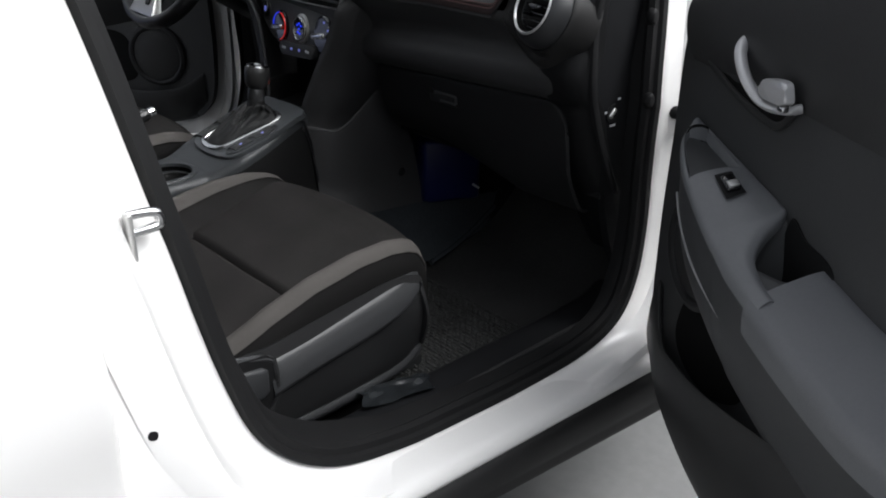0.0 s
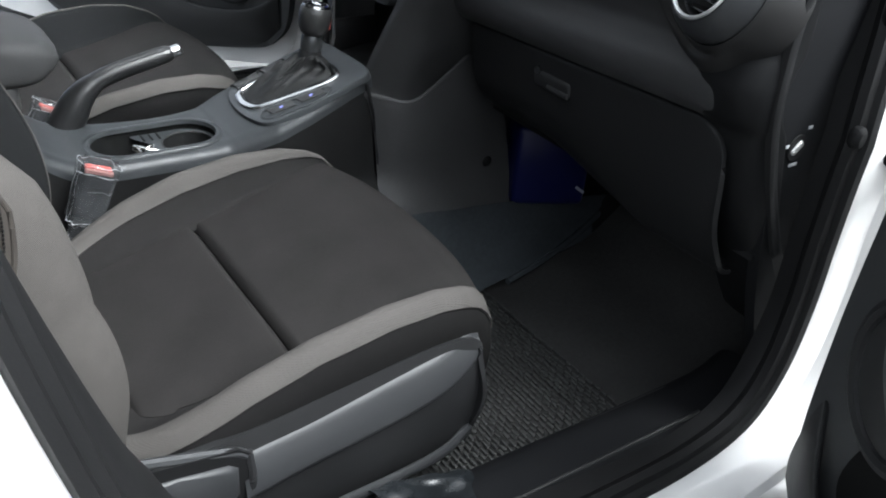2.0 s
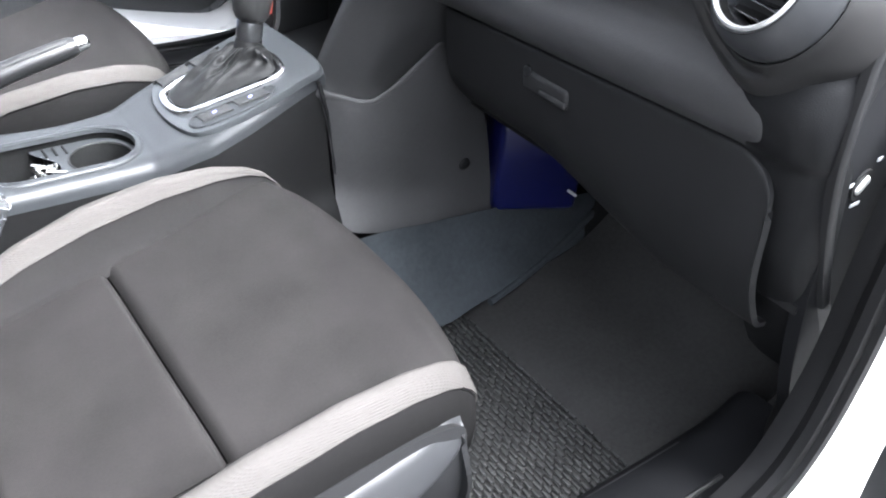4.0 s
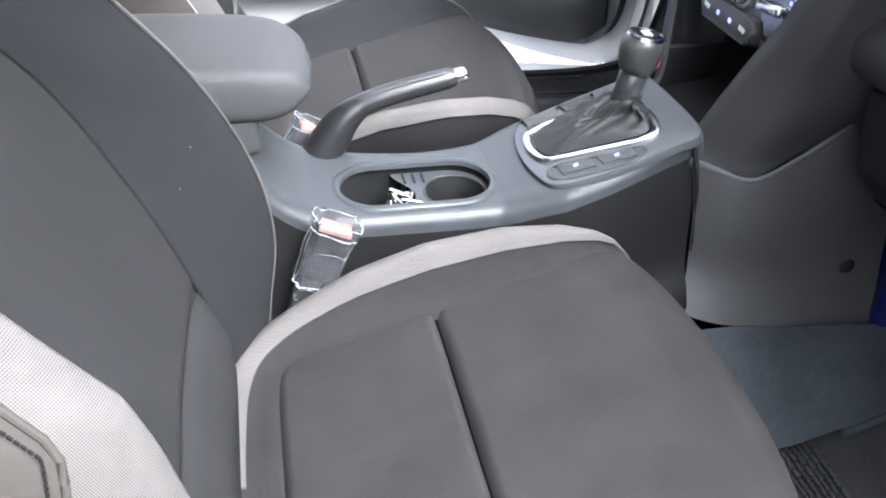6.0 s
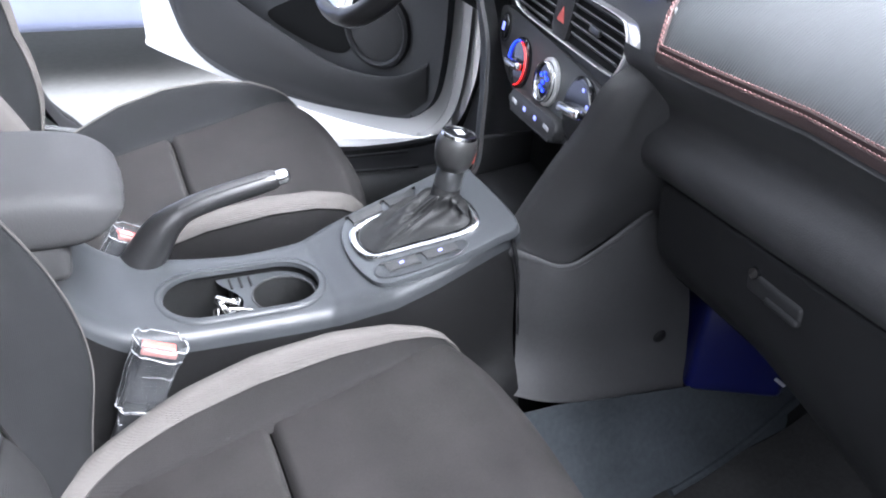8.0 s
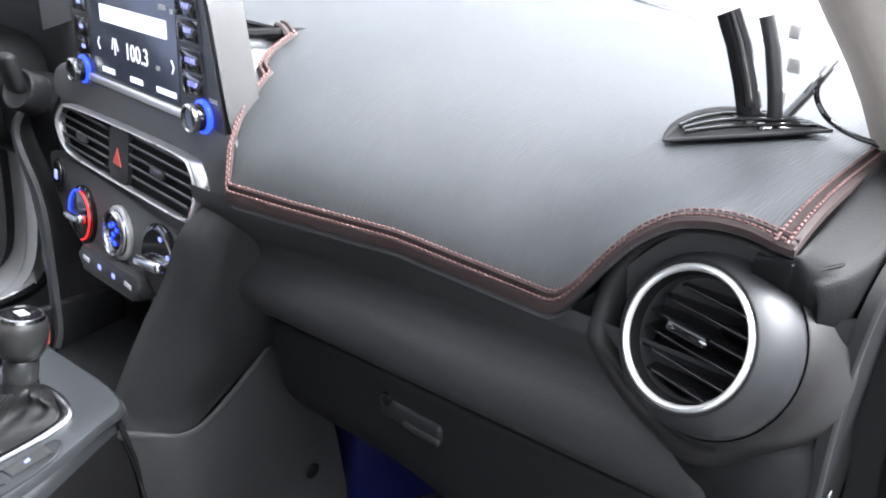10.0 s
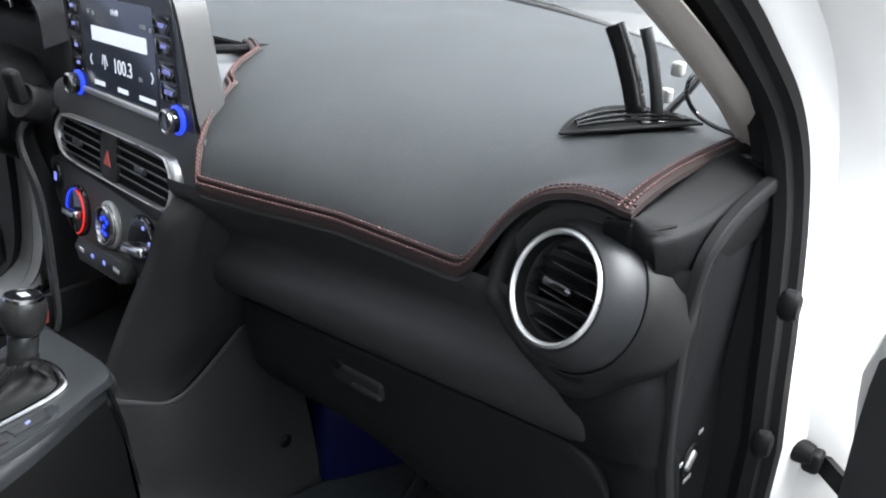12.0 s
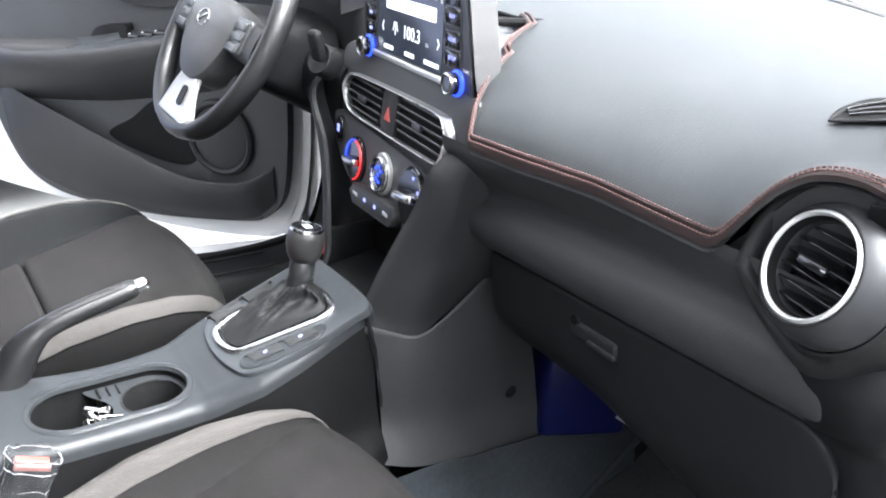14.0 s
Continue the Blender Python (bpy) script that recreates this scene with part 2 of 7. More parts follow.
    capface=material("black_matt_end_cap", (0.007, 0.0073, 0.0084), 0.72, grain=0.25, gscale=1500, var=0.08, spec=0.14),
    concrete=material("grey_concrete_floor", (0.155, 0.155, 0.153), 0.45, grain=0.3, gscale=90, var=0.2, vscale=1.6, rvar=0.15),
    bluegrey=material("blue_grey_far_paint", (0.16, 0.18, 0.26), 0.6, var=0.1, vscale=1),
    # pale colour of the added wall, raised to reflect more light
    bouncewall=material("pale_bounce_wall", (0.58, 0.575, 0.57), 0.85, grain=0.3, gscale=60, var=0.2, vscale=1.2),
    headliner=material("pale_headliner", (0.45, 0.43, 0.40), 0.95, grain=0.5, gscale=700, var=0.05),
    brass=material("bright_key_metal", (0.75, 0.74, 0.72), 0.2, metal=1.0, var=0.1),
)


# ---- mesh helpers ----
def V3(*p):
    return np.array(p, float)


def curve_points(pts, n, closed=False):
    """n points along a Catmull-Rom curve through pts."""
    p = np.array(pts, float)
    m = len(p)
    if closed:
        ext = np.vstack([p[-1], p, p[0], p[1]])
        t = np.linspace(0, m, n, endpoint=False)
    else:
        ext = np.vstack([2 * p[0] - p[1], p, 2 * p[-1] - p[-2]])
        t = np.linspace(0, m - 1, n)
    i = np.minimum(t.astype(int), (m if closed else m - 1) - 1)
    u = (t - i)[:, None]
    a, b, c, d = ext[i], ext[i + 1], ext[i + 2], ext[i + 3]
    return 0.5 * (2 * b + (c - a) * u + (2 * a - 5 * b + 4 * c - d) * u ** 2 + (3 * b - a - 3 * c + d) * u ** 3)


def smooth_grid(ctrl, nu, nv, cu=False, cv=False):
    c = np.array(ctrl, float)
    a = np.stack([curve_points(c[:, j], nu, cu) for j in range(c.shape[1])], 1)
    return np.stack([curve_points(a[i], nv, cv) for i in range(a.shape[0])], 0)


def from_lists(verts, faces):
    bm = bmesh.new()
    vs = [bm.verts.new(tuple(v)) for v in verts]
    for f in faces:
        if len(set(f)) >= 3:
            try:
                bm.faces.new([vs[i] for i in f])
            except ValueError:
                pass
    return bm


def grid_bm(P, thick=0.0, cu=False, cv=False):
    """A mesh over an m x n array of points; thick: gives it a back at that depth."""
    m, n = P.shape[:2]
    verts = P.reshape(-1, 3)
    iu = range(m if cu else m - 1)
    iv = range(n if cv else n - 1)
    faces = [(i * n + j, ((i + 1) % m) * n + j, ((i + 1) % m) * n + (j + 1) % n, i * n + (j + 1) % n) for i in iu for j in iv]
    if thick:
        gu = np.gradient(P, axis=0)
        gv = np.gradient(P, axis=1)
        nn = np.cross(gu, gv)
        nn /= np.linalg.norm(nn, axis=-1, keepdims=True) + 1e-12
        back = (P - nn * thick).reshape(-1, 3)
        k = m * n
        faces = faces + [tuple(k + q for q in f[::-1]) for f in faces]
        if not cv:
            for j in (0, n - 1):
                for i in iu:
                    a, b = i * n + j, ((i + 1) % m) * n + j
                    faces.append((a, b, k + b, k + a))
        if not cu:
            for i in (0, m - 1):
                for j in iv:
                    a, b = i * n + j, i * n + (j + 1) % n
                    faces.append((a, b, k + b, k + a))
        verts = np.vstack([verts, back])
    bm = from_lists(verts, faces)
    bmesh.ops.recalc_face_normals(bm, faces=bm.faces[:])
    return bm


def sweep_bm(path, section, closed=False, up=(0, 0, 1), scales=None, cap=True):
    """A section of (a, b) offsets swept along a path; a lies across, b along up."""
    p = np.array(path, float)
    n = len(p)
    t = np.roll(p, -1, 0) - np.roll(p, 1, 0) if closed else np.gradient(p, axis=0)
    t /= np.linalg.norm(t, axis=1, keepdims=True) + 1e-12
    up = np.broadcast_to(np.array(up, float), p.shape)
    side = np.cross(t, up)
    side /= np.linalg.norm(side, axis=1, keepdims=True) + 1e-12
    top = np.cross(side, t)
    s = np.array(section, float)
    sc = np.ones(n) if scales is None else np.array(scales, float)
    P = p[:, None] + sc[:, None, None] * (s[None, :, 0, None] * side[:, None] + s[None, :, 1, None] * top[:, None])
    bm = grid_bm(P, cu=closed, cv=True)
    if cap and not closed:
        bm.verts.ensure_lookup_table()
        k = len(s)
        for ids in (range(k), range((n - 1) * k, n * k)):
            try:
                bm.faces.new([bm.verts[i] for i in ids])
            except ValueError:
                pass
        bmesh.ops.recalc_face_normals(bm, faces=bm.faces[:])
    return bm


def circle(r, n=12, ry=None):
    return [(r * math.cos(2 * math.pi * i / n), (ry or r) * math.sin(2 * math.pi * i / n)) for i in range(n)]


def tube_bm(path, r, n=10, closed=False, up=(0.01, 0.02, 1), scales=None):
    return sweep_bm(path, circle(r, n), closed, up, scales)


def lathe_bm(profile, m=None, seg=40):
    """A profile of (radius, height) turned about z, then moved by m."""
    pr = np.array(profile, float)
    ang = np.linspace(0, 2 * math.pi, seg, endpoint=False)
    P = np.stack([np.stack([pr[:, 0] * math.cos(a), pr[:, 0] * math.sin(a), pr[:, 1]], -1) for a in ang], 0)
    bm = grid_bm(P, cu=True)
    bmesh.ops.remove_doubles(bm, verts=bm.verts[:], dist=1e-6)
    if m is not None:
        bm.transform(m)
    bmesh.ops.recalc_face_normals(bm, faces=bm.faces[:])
    return bm


def rbox_bm(size, r=0.004, m=None, seg=3):
    bm = bmesh.new()
    bmesh.ops.create_cube(bm, size=1.0)
    bmesh.ops.scale(bm, vec=size, verts=bm.verts[:])
    r = min(r, min(size) * 0.48)
    bmesh.ops.bevel(bm, geom=bm.edges[:], offset=r, segments=seg, profile=0.5, affect="EDGES")
    if m is not None:
        bm.transform(m)
    return bm


def prism_bm(pts, depth, bevel=0.0, m=None, seg=2):
    """A flat outline in x, y raised along z from 0 to depth."""
    bm = bmesh.new()
    lo = [bm.verts.new((x, y, 0)) for x, y in pts]
    hi = [bm.verts.new((x, y, depth)) for x, y in pts]
    k = len(pts)
    bm.faces.new(lo[::-1])
    topf = bm.faces.new(hi)
    for i in range(k):
        bm.faces.new((lo[i], lo[(i + 1) % k], hi[(i + 1) % k], hi[i]))
    if bevel:
        bmesh.ops.bevel(bm, geom=list(topf.edges), offset=bevel, segments=seg, profile=0.5, affect="EDGES")
    bmesh.ops.recalc_face_normals(bm, faces=bm.faces[:])
    if m is not None:
        bm.transform(m)
    return bm


def round_rect(w, h, r, n=5):
    pts = []
    for cx, cy, a0 in ((w / 2 - r, h / 2 - r, 0), (-w / 2 + r, h / 2 - r, 90), (-w / 2 + r, -h / 2 + r, 180), (w / 2 - r, -h / 2 + r, 270)):
        for i in range(n + 1):
            a = radians(a0 + 90 * i / n)
            pts.append((cx + r * math.cos(a), cy + r * math.sin(a)))
    return pts


def basis(o, ax, ay):
    """A pose with its origin at o, x along ax and y near ay."""
    x = Vector(ax).normalized()
    z = x.cross(Vector(ay)).normalized()
    y = z.cross(x)
    m = Matrix((x, y, z)).transposed().to_4x4()
    m.translation = Vector(o)
    return m


def part(name, bm, mat, parent=None, label="", flat=False):
    me = bpy.data.meshes.new(name)
    bm.to_mesh(me)
    bm.free()
    me.materials.append(mat)
    if not flat:
        me.polygons.foreach_set("use_smooth", [True] * len(me.polygons))
        try:
            me.set_sharp_from_angle(angle=radians(42))
        except AttributeError:
            pass
    ob = new(name, me)
    if parent is not None:
        ob.parent = parent
        ob.matrix_parent_inverse = parent.matrix_world.inverted()
    if label:
        ob["label"] = label
    return ob


def thing(name, label, category, at=(0, 0, 0), group="", kind=""):
    e = new(name)
    e.empty_display_size = 0.05
    e.location = at
    e.matrix_world = Matrix.Translation(at)
    return tagged(e, label, category, group, kind)


def structure(name, bm, mat, label="", flat=False):
    return tagged(part(name, bm, mat, None, label, flat), kind="structure")


def text_bm(body, size, m):
    cu = bpy.data.curves.new("letters", "FONT")
    cu.body = body
    cu.size = size
    cu.align_x = "CENTER"
    cu.align_y = "CENTER"
    cu.extrude = 0.0002
    ob = bpy.data.objects.new("letters", cu)
    me = bpy.data.meshes.new_from_object(ob)
    bm = bmesh.new()
    bm.from_mesh(me)
    bm.transform(m)
    bpy.data.objects.remove(ob)
    bpy.data.curves.remove(cu)
    bpy.data.meshes.remove(me)
    return bm


def join_bm(bms):
    """Several meshes as one."""
    out = bmesh.new()
    for b in bms:
        me = bpy.data.meshes.new("join")
        b.to_mesh(me)
        b.free()
        out.from_mesh(me)
        bpy.data.meshes.remove(me)
    return out


# ---- ground and surroundings ----
g = np.array([[(x, y, 0.0) for y in (-60, -8, -2, 2, 8, 60)] for x in (-60, -8, -2, 3, 9, 60)], float)
structure("ground", grid_bm(g), M["concrete"], "grey smooth concrete floor under the car")

# ---- car body: sides with door openings ----
OPEN = [(0.075, 0.545), (0.03, 0.66), (-0.012, 0.85), (-0.043, 1.03), (-0.07, 1.18), (-0.088, 1.32), (-0.04, 1.42),
        (0.18, 1.445), (0.40, 1.385), (0.56, 1.305), (0.72, 1.212), (0.80, 1.152), (0.848, 1.105), (0.866, 1.05), (0.860, 0.98), (0.846, 0.89), (0.838, 0.80), (0.840, 0.70), (0.846, 0.60),
        (0.836, 0.50), (0.795, 0.433), (0.70, 0.405), (0.55, 0.406), (0.40, 0.418), (0.28, 0.432), (0.16, 0.468)]


def side_y(z):
    return np.interp(z, [0.3, 0.82, 0.92, 1.0, 1.07, 1.17, 1.44], [0.768, 0.768, 0.755, 0.742, 0.728, 0.705, 0.632])


def offset_loop(loop, d, flat_bottom=0.3):
    t = np.roll(loop, -1, 0) - np.roll(loop, 1, 0)
    t /= np.linalg.norm(t, axis=1, keepdims=True)
    nrm = np.stack([-t[:, 1], t[:, 0]], -1)
    c = loop.mean(0)
    if ((loop - c) * nrm).sum() < 0:
        nrm = -nrm
    w = 1 - (1 - flat_bottom) * np.maximum(0, -nrm[:, 1]) ** 2
    return loop + nrm * (d * w)[:, None]


def body_side(sgn, side):
    loop = curve_points(OPEN, 150, closed=True)
    if sgn > 0:
        f_ = np.clip((loop[:, 0] - 0.45) / 0.35, 0, 1) * np.clip((1.25 - loop[:, 1]) / 0.15, 0, 1)
        loop[:, 0] += 0.155 * f_ * f_ * (3 - 2 * f_)
        loop[:, 1] -= 0.030 * np.clip((0.50 - loop[:, 1]) / 0.06, 0, 1)
    body = thing("car_side_" + side, "white painted car body side with open front doorway", "car body", kind="structure")

    def ring(d, dy):
        q = offset_loop(loop, d)
        y = side_y(loop[:, 1]) + dy
        return np.stack([q[:, 0], sgn * y, q[:, 1]], -1)

    rows = [ring(0.004, -0.006), ring(0.008, 0.004), ring(0.016, 0.016), ring(0.030, 0.021), ring(0.052, 0.030), ring(0.062, 0.058), ring(0.075, 0.078), ring(0.105, 0.085), ring(0.13, np.interp(loop[:, 0], [-0.02, 0.15], [0.086, 0.07]))]
    part("door_frame", grid_bm(np.stack(rows), cv=True), M["white"], body)
    # rubber seal with two lips, and the dark inner wrap
    path = ring(0.0, 0.004)
    sec = [(-0.013, -0.010), (-0.004, -0.014), (0.008, -0.013), (0.014, -0.004), (0.012, 0.006), (0.004, 0.009), (0.002, 0.016), (-0.008, 0.018), (-0.014, 0.006)]
    part("door_seal", sweep_bm(path, sec, closed=True, up=(0, sgn, 0)), M["rubber"], body, "black rubber door seal")
    slim = np.where(((loop[:, 1] > 0.99) & (loop[:, 0] > 0.0)) | ((loop[:, 1] > 0.78) & (loop[:, 0] < 0.3)), 0.2, 1.0)
    slim = np.where((loop[:, 1] < 0.46) & (loop[:, 0] > 0.12) & (loop[:, 0] < 0.72) & (sgn < 0), 0.45, slim)
    slim = np.where((loop[:, 0] > 0.50) & (sgn < 0), np.minimum(slim, 0.30), slim)
    slim = np.convolve(np.concatenate([slim[-6:], slim, slim[:6]]), np.ones(13) / 13, "valid")

    def wrap(d, dy):
        fore_ = np.clip((loop[:, 0] - 0.6) / 0.12, 0, 1) * np.clip((loop[:, 1] - 0.5) / 0.08, 0, 1)
        q = ring(0.0, 0.0) + (ring(d, dy) - ring(0.0, 0.0)) * slim[:, None]
        q[:, 0] += fore_ * (ring(0.0, 0.0)[:, 0] - q[:, 0]) * 0.7
        return q

    inner = np.stack([wrap(-0.008, -0.004), wrap(-0.022, -0.016), wrap(-0.032, -0.04), wrap(-0.036, -0.075), wrap(-0.03, -0.11)])
    part("inner_wrap", grid_bm(inner, cv=True), M["rubber"], body, "black plastic trim inside the seal")
    # rocker below the sill
    sill = np.array([[(x, sgn * y, z + (0.5 - x) * 0.09) for y, z in ((0.795, 0.398), (0.832, 0.397), (0.852, 0.391), (0.861, 0.379), (0.856, 0.362))] for x in np.linspace(-0.9, 1.02, 12)])
    part("sill", grid_bm(smooth_grid(sill, 12, 14)), M["white"], body, "white painted door sill")
    clad = np.array([[(x, sgn * y, z + (0.5 - x) * k) for y, z, k in ((0.84, 0.372, 0.09), (0.864, 0.370, 0.09), (0.876, 0.352, 0.1), (0.876, 0.325, 0.13), (0.85, 0.295, 0.15), (0.60, 0.285, 0.15))] for x in np.linspace(-0.9, 1.05, 12)])
    part("cladding", grid_bm(smooth_grid(clad, 12, 20)), M["cladding"], body, "black plastic sill cladding")
    post = [[(x0 - w_ * (x0 + 0.42), sgn * y_, z) for w_, y_ in ((0, 0.850), (0.25, 0.849), (1, 0.838))] for z, x0 in ((0.30, 0.02), (0.42, 0.05), (0.53, -0.02), (0.66, -0.07), (0.85, -0.12), (1.03, -0.155), (1.18, -0.185))]
    for row in post[-2:]:
        row[:] = [(x, y - sgn * 0.05, z) for x, y, z in row]
    part("post_panel", grid_bm(np.array(post), 0.003), M["white"], body, "white painted pillar panel")
    # hinge bolts covers
    for x, z in ((0.836, 0.967), (0.854, 0.830)):
        x += 0.125 if sgn > 0 else -0.024
        m = basis((x - 0.001, sgn * 0.777, z), (1, 0, 0), (0, 0, 1)) @ Matrix.Diagonal((0.95, 1.35, 1, 1))
        part("rubber_plug", lathe_bm([(0, -0.008), (0.007, -0.0075), (0.0098, -0.004), (0.0098, 0.004), (0.007, 0.0075), (0, 0.008)], m, 20), M["rubber"], body)
    return body


side_r = body_side(-1, "right")
body_side(1, "left")

# pillar plug and paper label on the door jamb
m = basis((-0.095, -0.8525, 0.685), (1, 0, 0), (0, 0, 1))
part("jamb_plug", lathe_bm([(0, 0.0), (0.007, 0.001), (0.008, 0.003), (0.006, 0.005), (0, 0.005)], m @ pose(0, 0, 0, 180), 20), M["rubber"], side_r)

# striker on the pillar
striker = thing("door_striker", "bright steel door striker loop on the white pillar", "door striker", (-0.06, -0.775, 0.85))
pth = curve_points([(-0.066, -0.796, 0.892), (-0.050, -0.800, 0.892), (-0.040, -0.802, 0.890), (-0.036, -0.802, 0.884), (-0.038, -0.802, 0.877), (-0.050, -0.801, 0.875), (-0.068, -0.797, 0.873)], 40)
part("loop", tube_bm(pth, 0.0048, 10, up=(0, 1, 0.1)), M["chrome"], striker)
part("base_plate", rbox_bm((0.006, 0.014, 0.050), 0.0028, pose(-0.066, -0.797, 0.870)), M["silver"], striker)


def rear_door(sgn):
    d = thing("rear_door", "closed white rear car door with a dark window", "car door", (-0.6, sgn * 0.88, 0.3))
    cols = []
    for x, dy in ((-0.1385, -0.05), (-0.134, -0.012), (-0.142, 0.0), (-0.17, 0.004), (-0.4, 0.012), (-0.8, 0.014), (-1.05, 0.008)):
        cols.append([(x + 0.01 * (z - 0.7) * -2, sgn * (0.872 + dy + b), z) for z, b in ((0.34, -0.02), (0.42, 0.0), (0.55, -0.012), (0.66, -0.006), (0.76, 0.010), (0.88, 0.012), (1.04, -0.004), (1.13, -0.03))])
    part("skin", grid_bm(smooth_grid(np.array(cols), 40, 30)), M["white"], d)
    fr = [(-0.18, sgn * 0.835, 1.12), (-0.21, sgn * 0.76, 1.30), (-0.26, sgn * 0.715, 1.43), (-0.8, sgn * 0.70, 1.43), (-1.0, sgn * 0.76, 1.25), (-1.05, sgn * 0.835, 1.12)]
    part("window_frame", tube_bm(curve_points(fr, 40), 0.022, 8), M["plastic"], d)
    # unseen pane, kept dark to block light into the cabin
    pane = np.array([[(-0.18 - 0.85 * u, sgn * (0.835 - 0.12 * v), 1.11 + 0.32 * v) for u in (0.02 + 0.06 * v, 0.5, 0.98 - 0.1 * v)] for v in (0, 0.5, 1)])
    p = part("pane", grid_bm(pane, 0.004), M["tint"], d)
    return d


rear_door(-1)
rear_door(1)


def fender(sgn, side):
    P = [[(x, sgn * (0.875 + b - 0.1 * max(0, x - 1.5)), z) for z, b in ((0.45, 0.01), (0.6, 0.02), (0.75, 0.0), (0.9, -0.01), (0.99, -0.06), (1.02, -0.14))] for x in (0.985, 1.0, 1.3, 1.6, 1.9)]
    structure("fender_" + side, grid_bm(smooth_grid(P, 20, 20), 0.003), M["white"], "white painted front fender")


fender(-1, "right")
fender(1, "left")

# roof, windscreen, pillars, floor and closing panels
P = [[(x, y, 1.475 + 0.03 * (1 - (y / 0.6) ** 2) - 0.04 * abs(x + 0.3) ** 2) for y in np.linspace(-0.62, 0.62, 9)] for x in np.linspace(-1.5, 0.2, 9)]
structure("roof", grid_bm(np.array(P), 0.03), M["white"], "white painted car roof")
P = np.array(P) - np.array([0, 0, 0.04])
structure("ceiling", grid_bm(P, 0.004), M["headliner"], "pale grey cloth headliner")
for sgn, side in ((-1, "right"), (1, "left")):
    pts = [(0.14, sgn * 0.575, 1.462), (0.36, sgn * 0.600, 1.407), (0.55, sgn * 0.628, 1.318), (0.70, sgn * 0.650, 1.238), (0.79, sgn * 0.661, 1.186), (0.87, sgn * 0.671, 1.133), (0.93, sgn * 0.679, 1.084), (1.00, sgn * 0.690, 1.02)]
    wide = [[tuple(np.array(p) + o) for o in (V3(-0.012, sgn * 0.040, -0.034), V3(-0.022, sgn * 0.022, -0.038), V3(-0.016, -sgn * 0.005, -0.018), V3(0.0, -sgn * 0.015, 0.015), V3(0.03, -sgn * 0.005, 0.03))] for p in pts]
    structure("pillar_trim_" + side, grid_bm(smooth_grid(wide, 30, 14), 0.004), M["pillar"], "warm grey windscreen pillar trim")
    outer = [[tuple(np.array(p) + o) for o in (V3(0.0, sgn * 0.045, -0.012), V3(0.03, sgn * 0.055, 0.012), V3(0.06, sgn * 0.04, 0.04), V3(0.055, -sgn * 0.0, 0.045))] for p in pts]
    structure("pillar_outer_" + side, grid_bm(smooth_grid(outer, 30, 10), 0.004), M["white"], "white windscreen pillar")


def glass_pt(u, v):
    """A point of the windscreen: u down from the roof, v across; its sides sweep back and down."""
    x, y = 0.16 + u * (1.20 - 0.25 * v * v), v * (0.58 + 0.17 * u)
    return (x, y, 1.465 - 0.308 * (x - 0.16) - 0.08 * (y / 0.675) ** 2 * (x - 0.16) / 0.72)


P = np.array([[glass_pt(u, v) for v in np.linspace(-1, 1, 17)] for u in np.linspace(0, 1, 13)])
wsc = structure("windscreen", grid_bm(P, 0.005), M["glass"], "clear car windscreen")
wsc.visible_shadow = False
structure("windscreen_base", grid_bm(np.array([[np.array(glass_pt(1.0, v)) + V3(dx, 0, dz) for v in np.linspace(-1, 1, 17)] for dx, dz in ((-0.030, -0.002), (-0.018, 0.004), (0.0, 0.006), (0.02, -0.02))]), 0.004), M["rubber"], "black strip along the windscreen base")
P = [[(1.37 - 0.25 * (y / 0.75) ** 2 + q, y, 1.085 - 0.10 * q - 0.15 * (y / 0.75) ** 2) for y in np.linspace(-0.76, 0.76, 13)] for q in np.linspace(0, 0.8, 8)]
structure("bonnet", grid_bm(np.array(P), 0.01), M["white"], "white painted bonnet")
# unseen panel added across the rear window to block its light
P = [[(-1.5 - 0.1 * v, y, 0.3 + 1.15 * v) for y in np.linspace(-0.8, 0.8, 6)] for v in np.linspace(0, 1, 4)]
structure("wall_rear", grid_bm(np.array(P), 0.02), M["trim"], "unseen dark panel added to shut out light from the rear")
P = [[(x, y, z) for y in np.linspace(-0.73, 0.73, 5)] for x, z in ((1.30, 1.03), (1.26, 0.7), (1.2, 0.5), (1.05, 0.345))]
structure("bulkhead", grid_bm(np.array(P), 0.02), M["carpet"], "black carpeted bulkhead behind the footwells")
# floor: carpeted, rising to the sills
P = [[(x, y, z) for y, z in ((-0.752, 0.36), (-0.72, 0.352), (-0.69, 0.33), (-0.66, 0.322), (0, 0.322), (0.66, 0.322), (0.69, 0.33), (0.72, 0.352), (0.752, 0.36))] for x in np.linspace(-1.5, 1.15, 10)]
structure("floor", grid_bm(np.array(P), 0.03), M["carpet"], "black carpeted car floor")
for sgn, side in ((-1, "right"), (1, "left")):
    P = [[(x, sgn * y, z + dz) for y, z in ((0.628, 0.345), (0.640, 0.392), (0.662, 0.412), (0.70, 0.412), (0.735, 0.404), (0.752, 0.385))] for x, dz in ((-0.05, 0.01), (0.15, -0.008), (0.5, -0.012), (0.85, -0.02), (0.93, 0.0))]
    if sgn > 0:
        P = [[(x, y - 0.02, z - 0.012) for x, y, z in row] for row in P]
    # the left plate is a lighter copy, light put into its colour
    structure("scuff_plate_" + side, grid_bm(smooth_grid(P, 14, 18), 0.004), M["capface" if sgn < 0 else "trim"], "black plastic scuff plate along the sill")
    for yy, zz, nm in ((0.652, 0.4045, "scuff_ridge_inner_"), (0.715, 0.410, "scuff_ridge_outer_")):
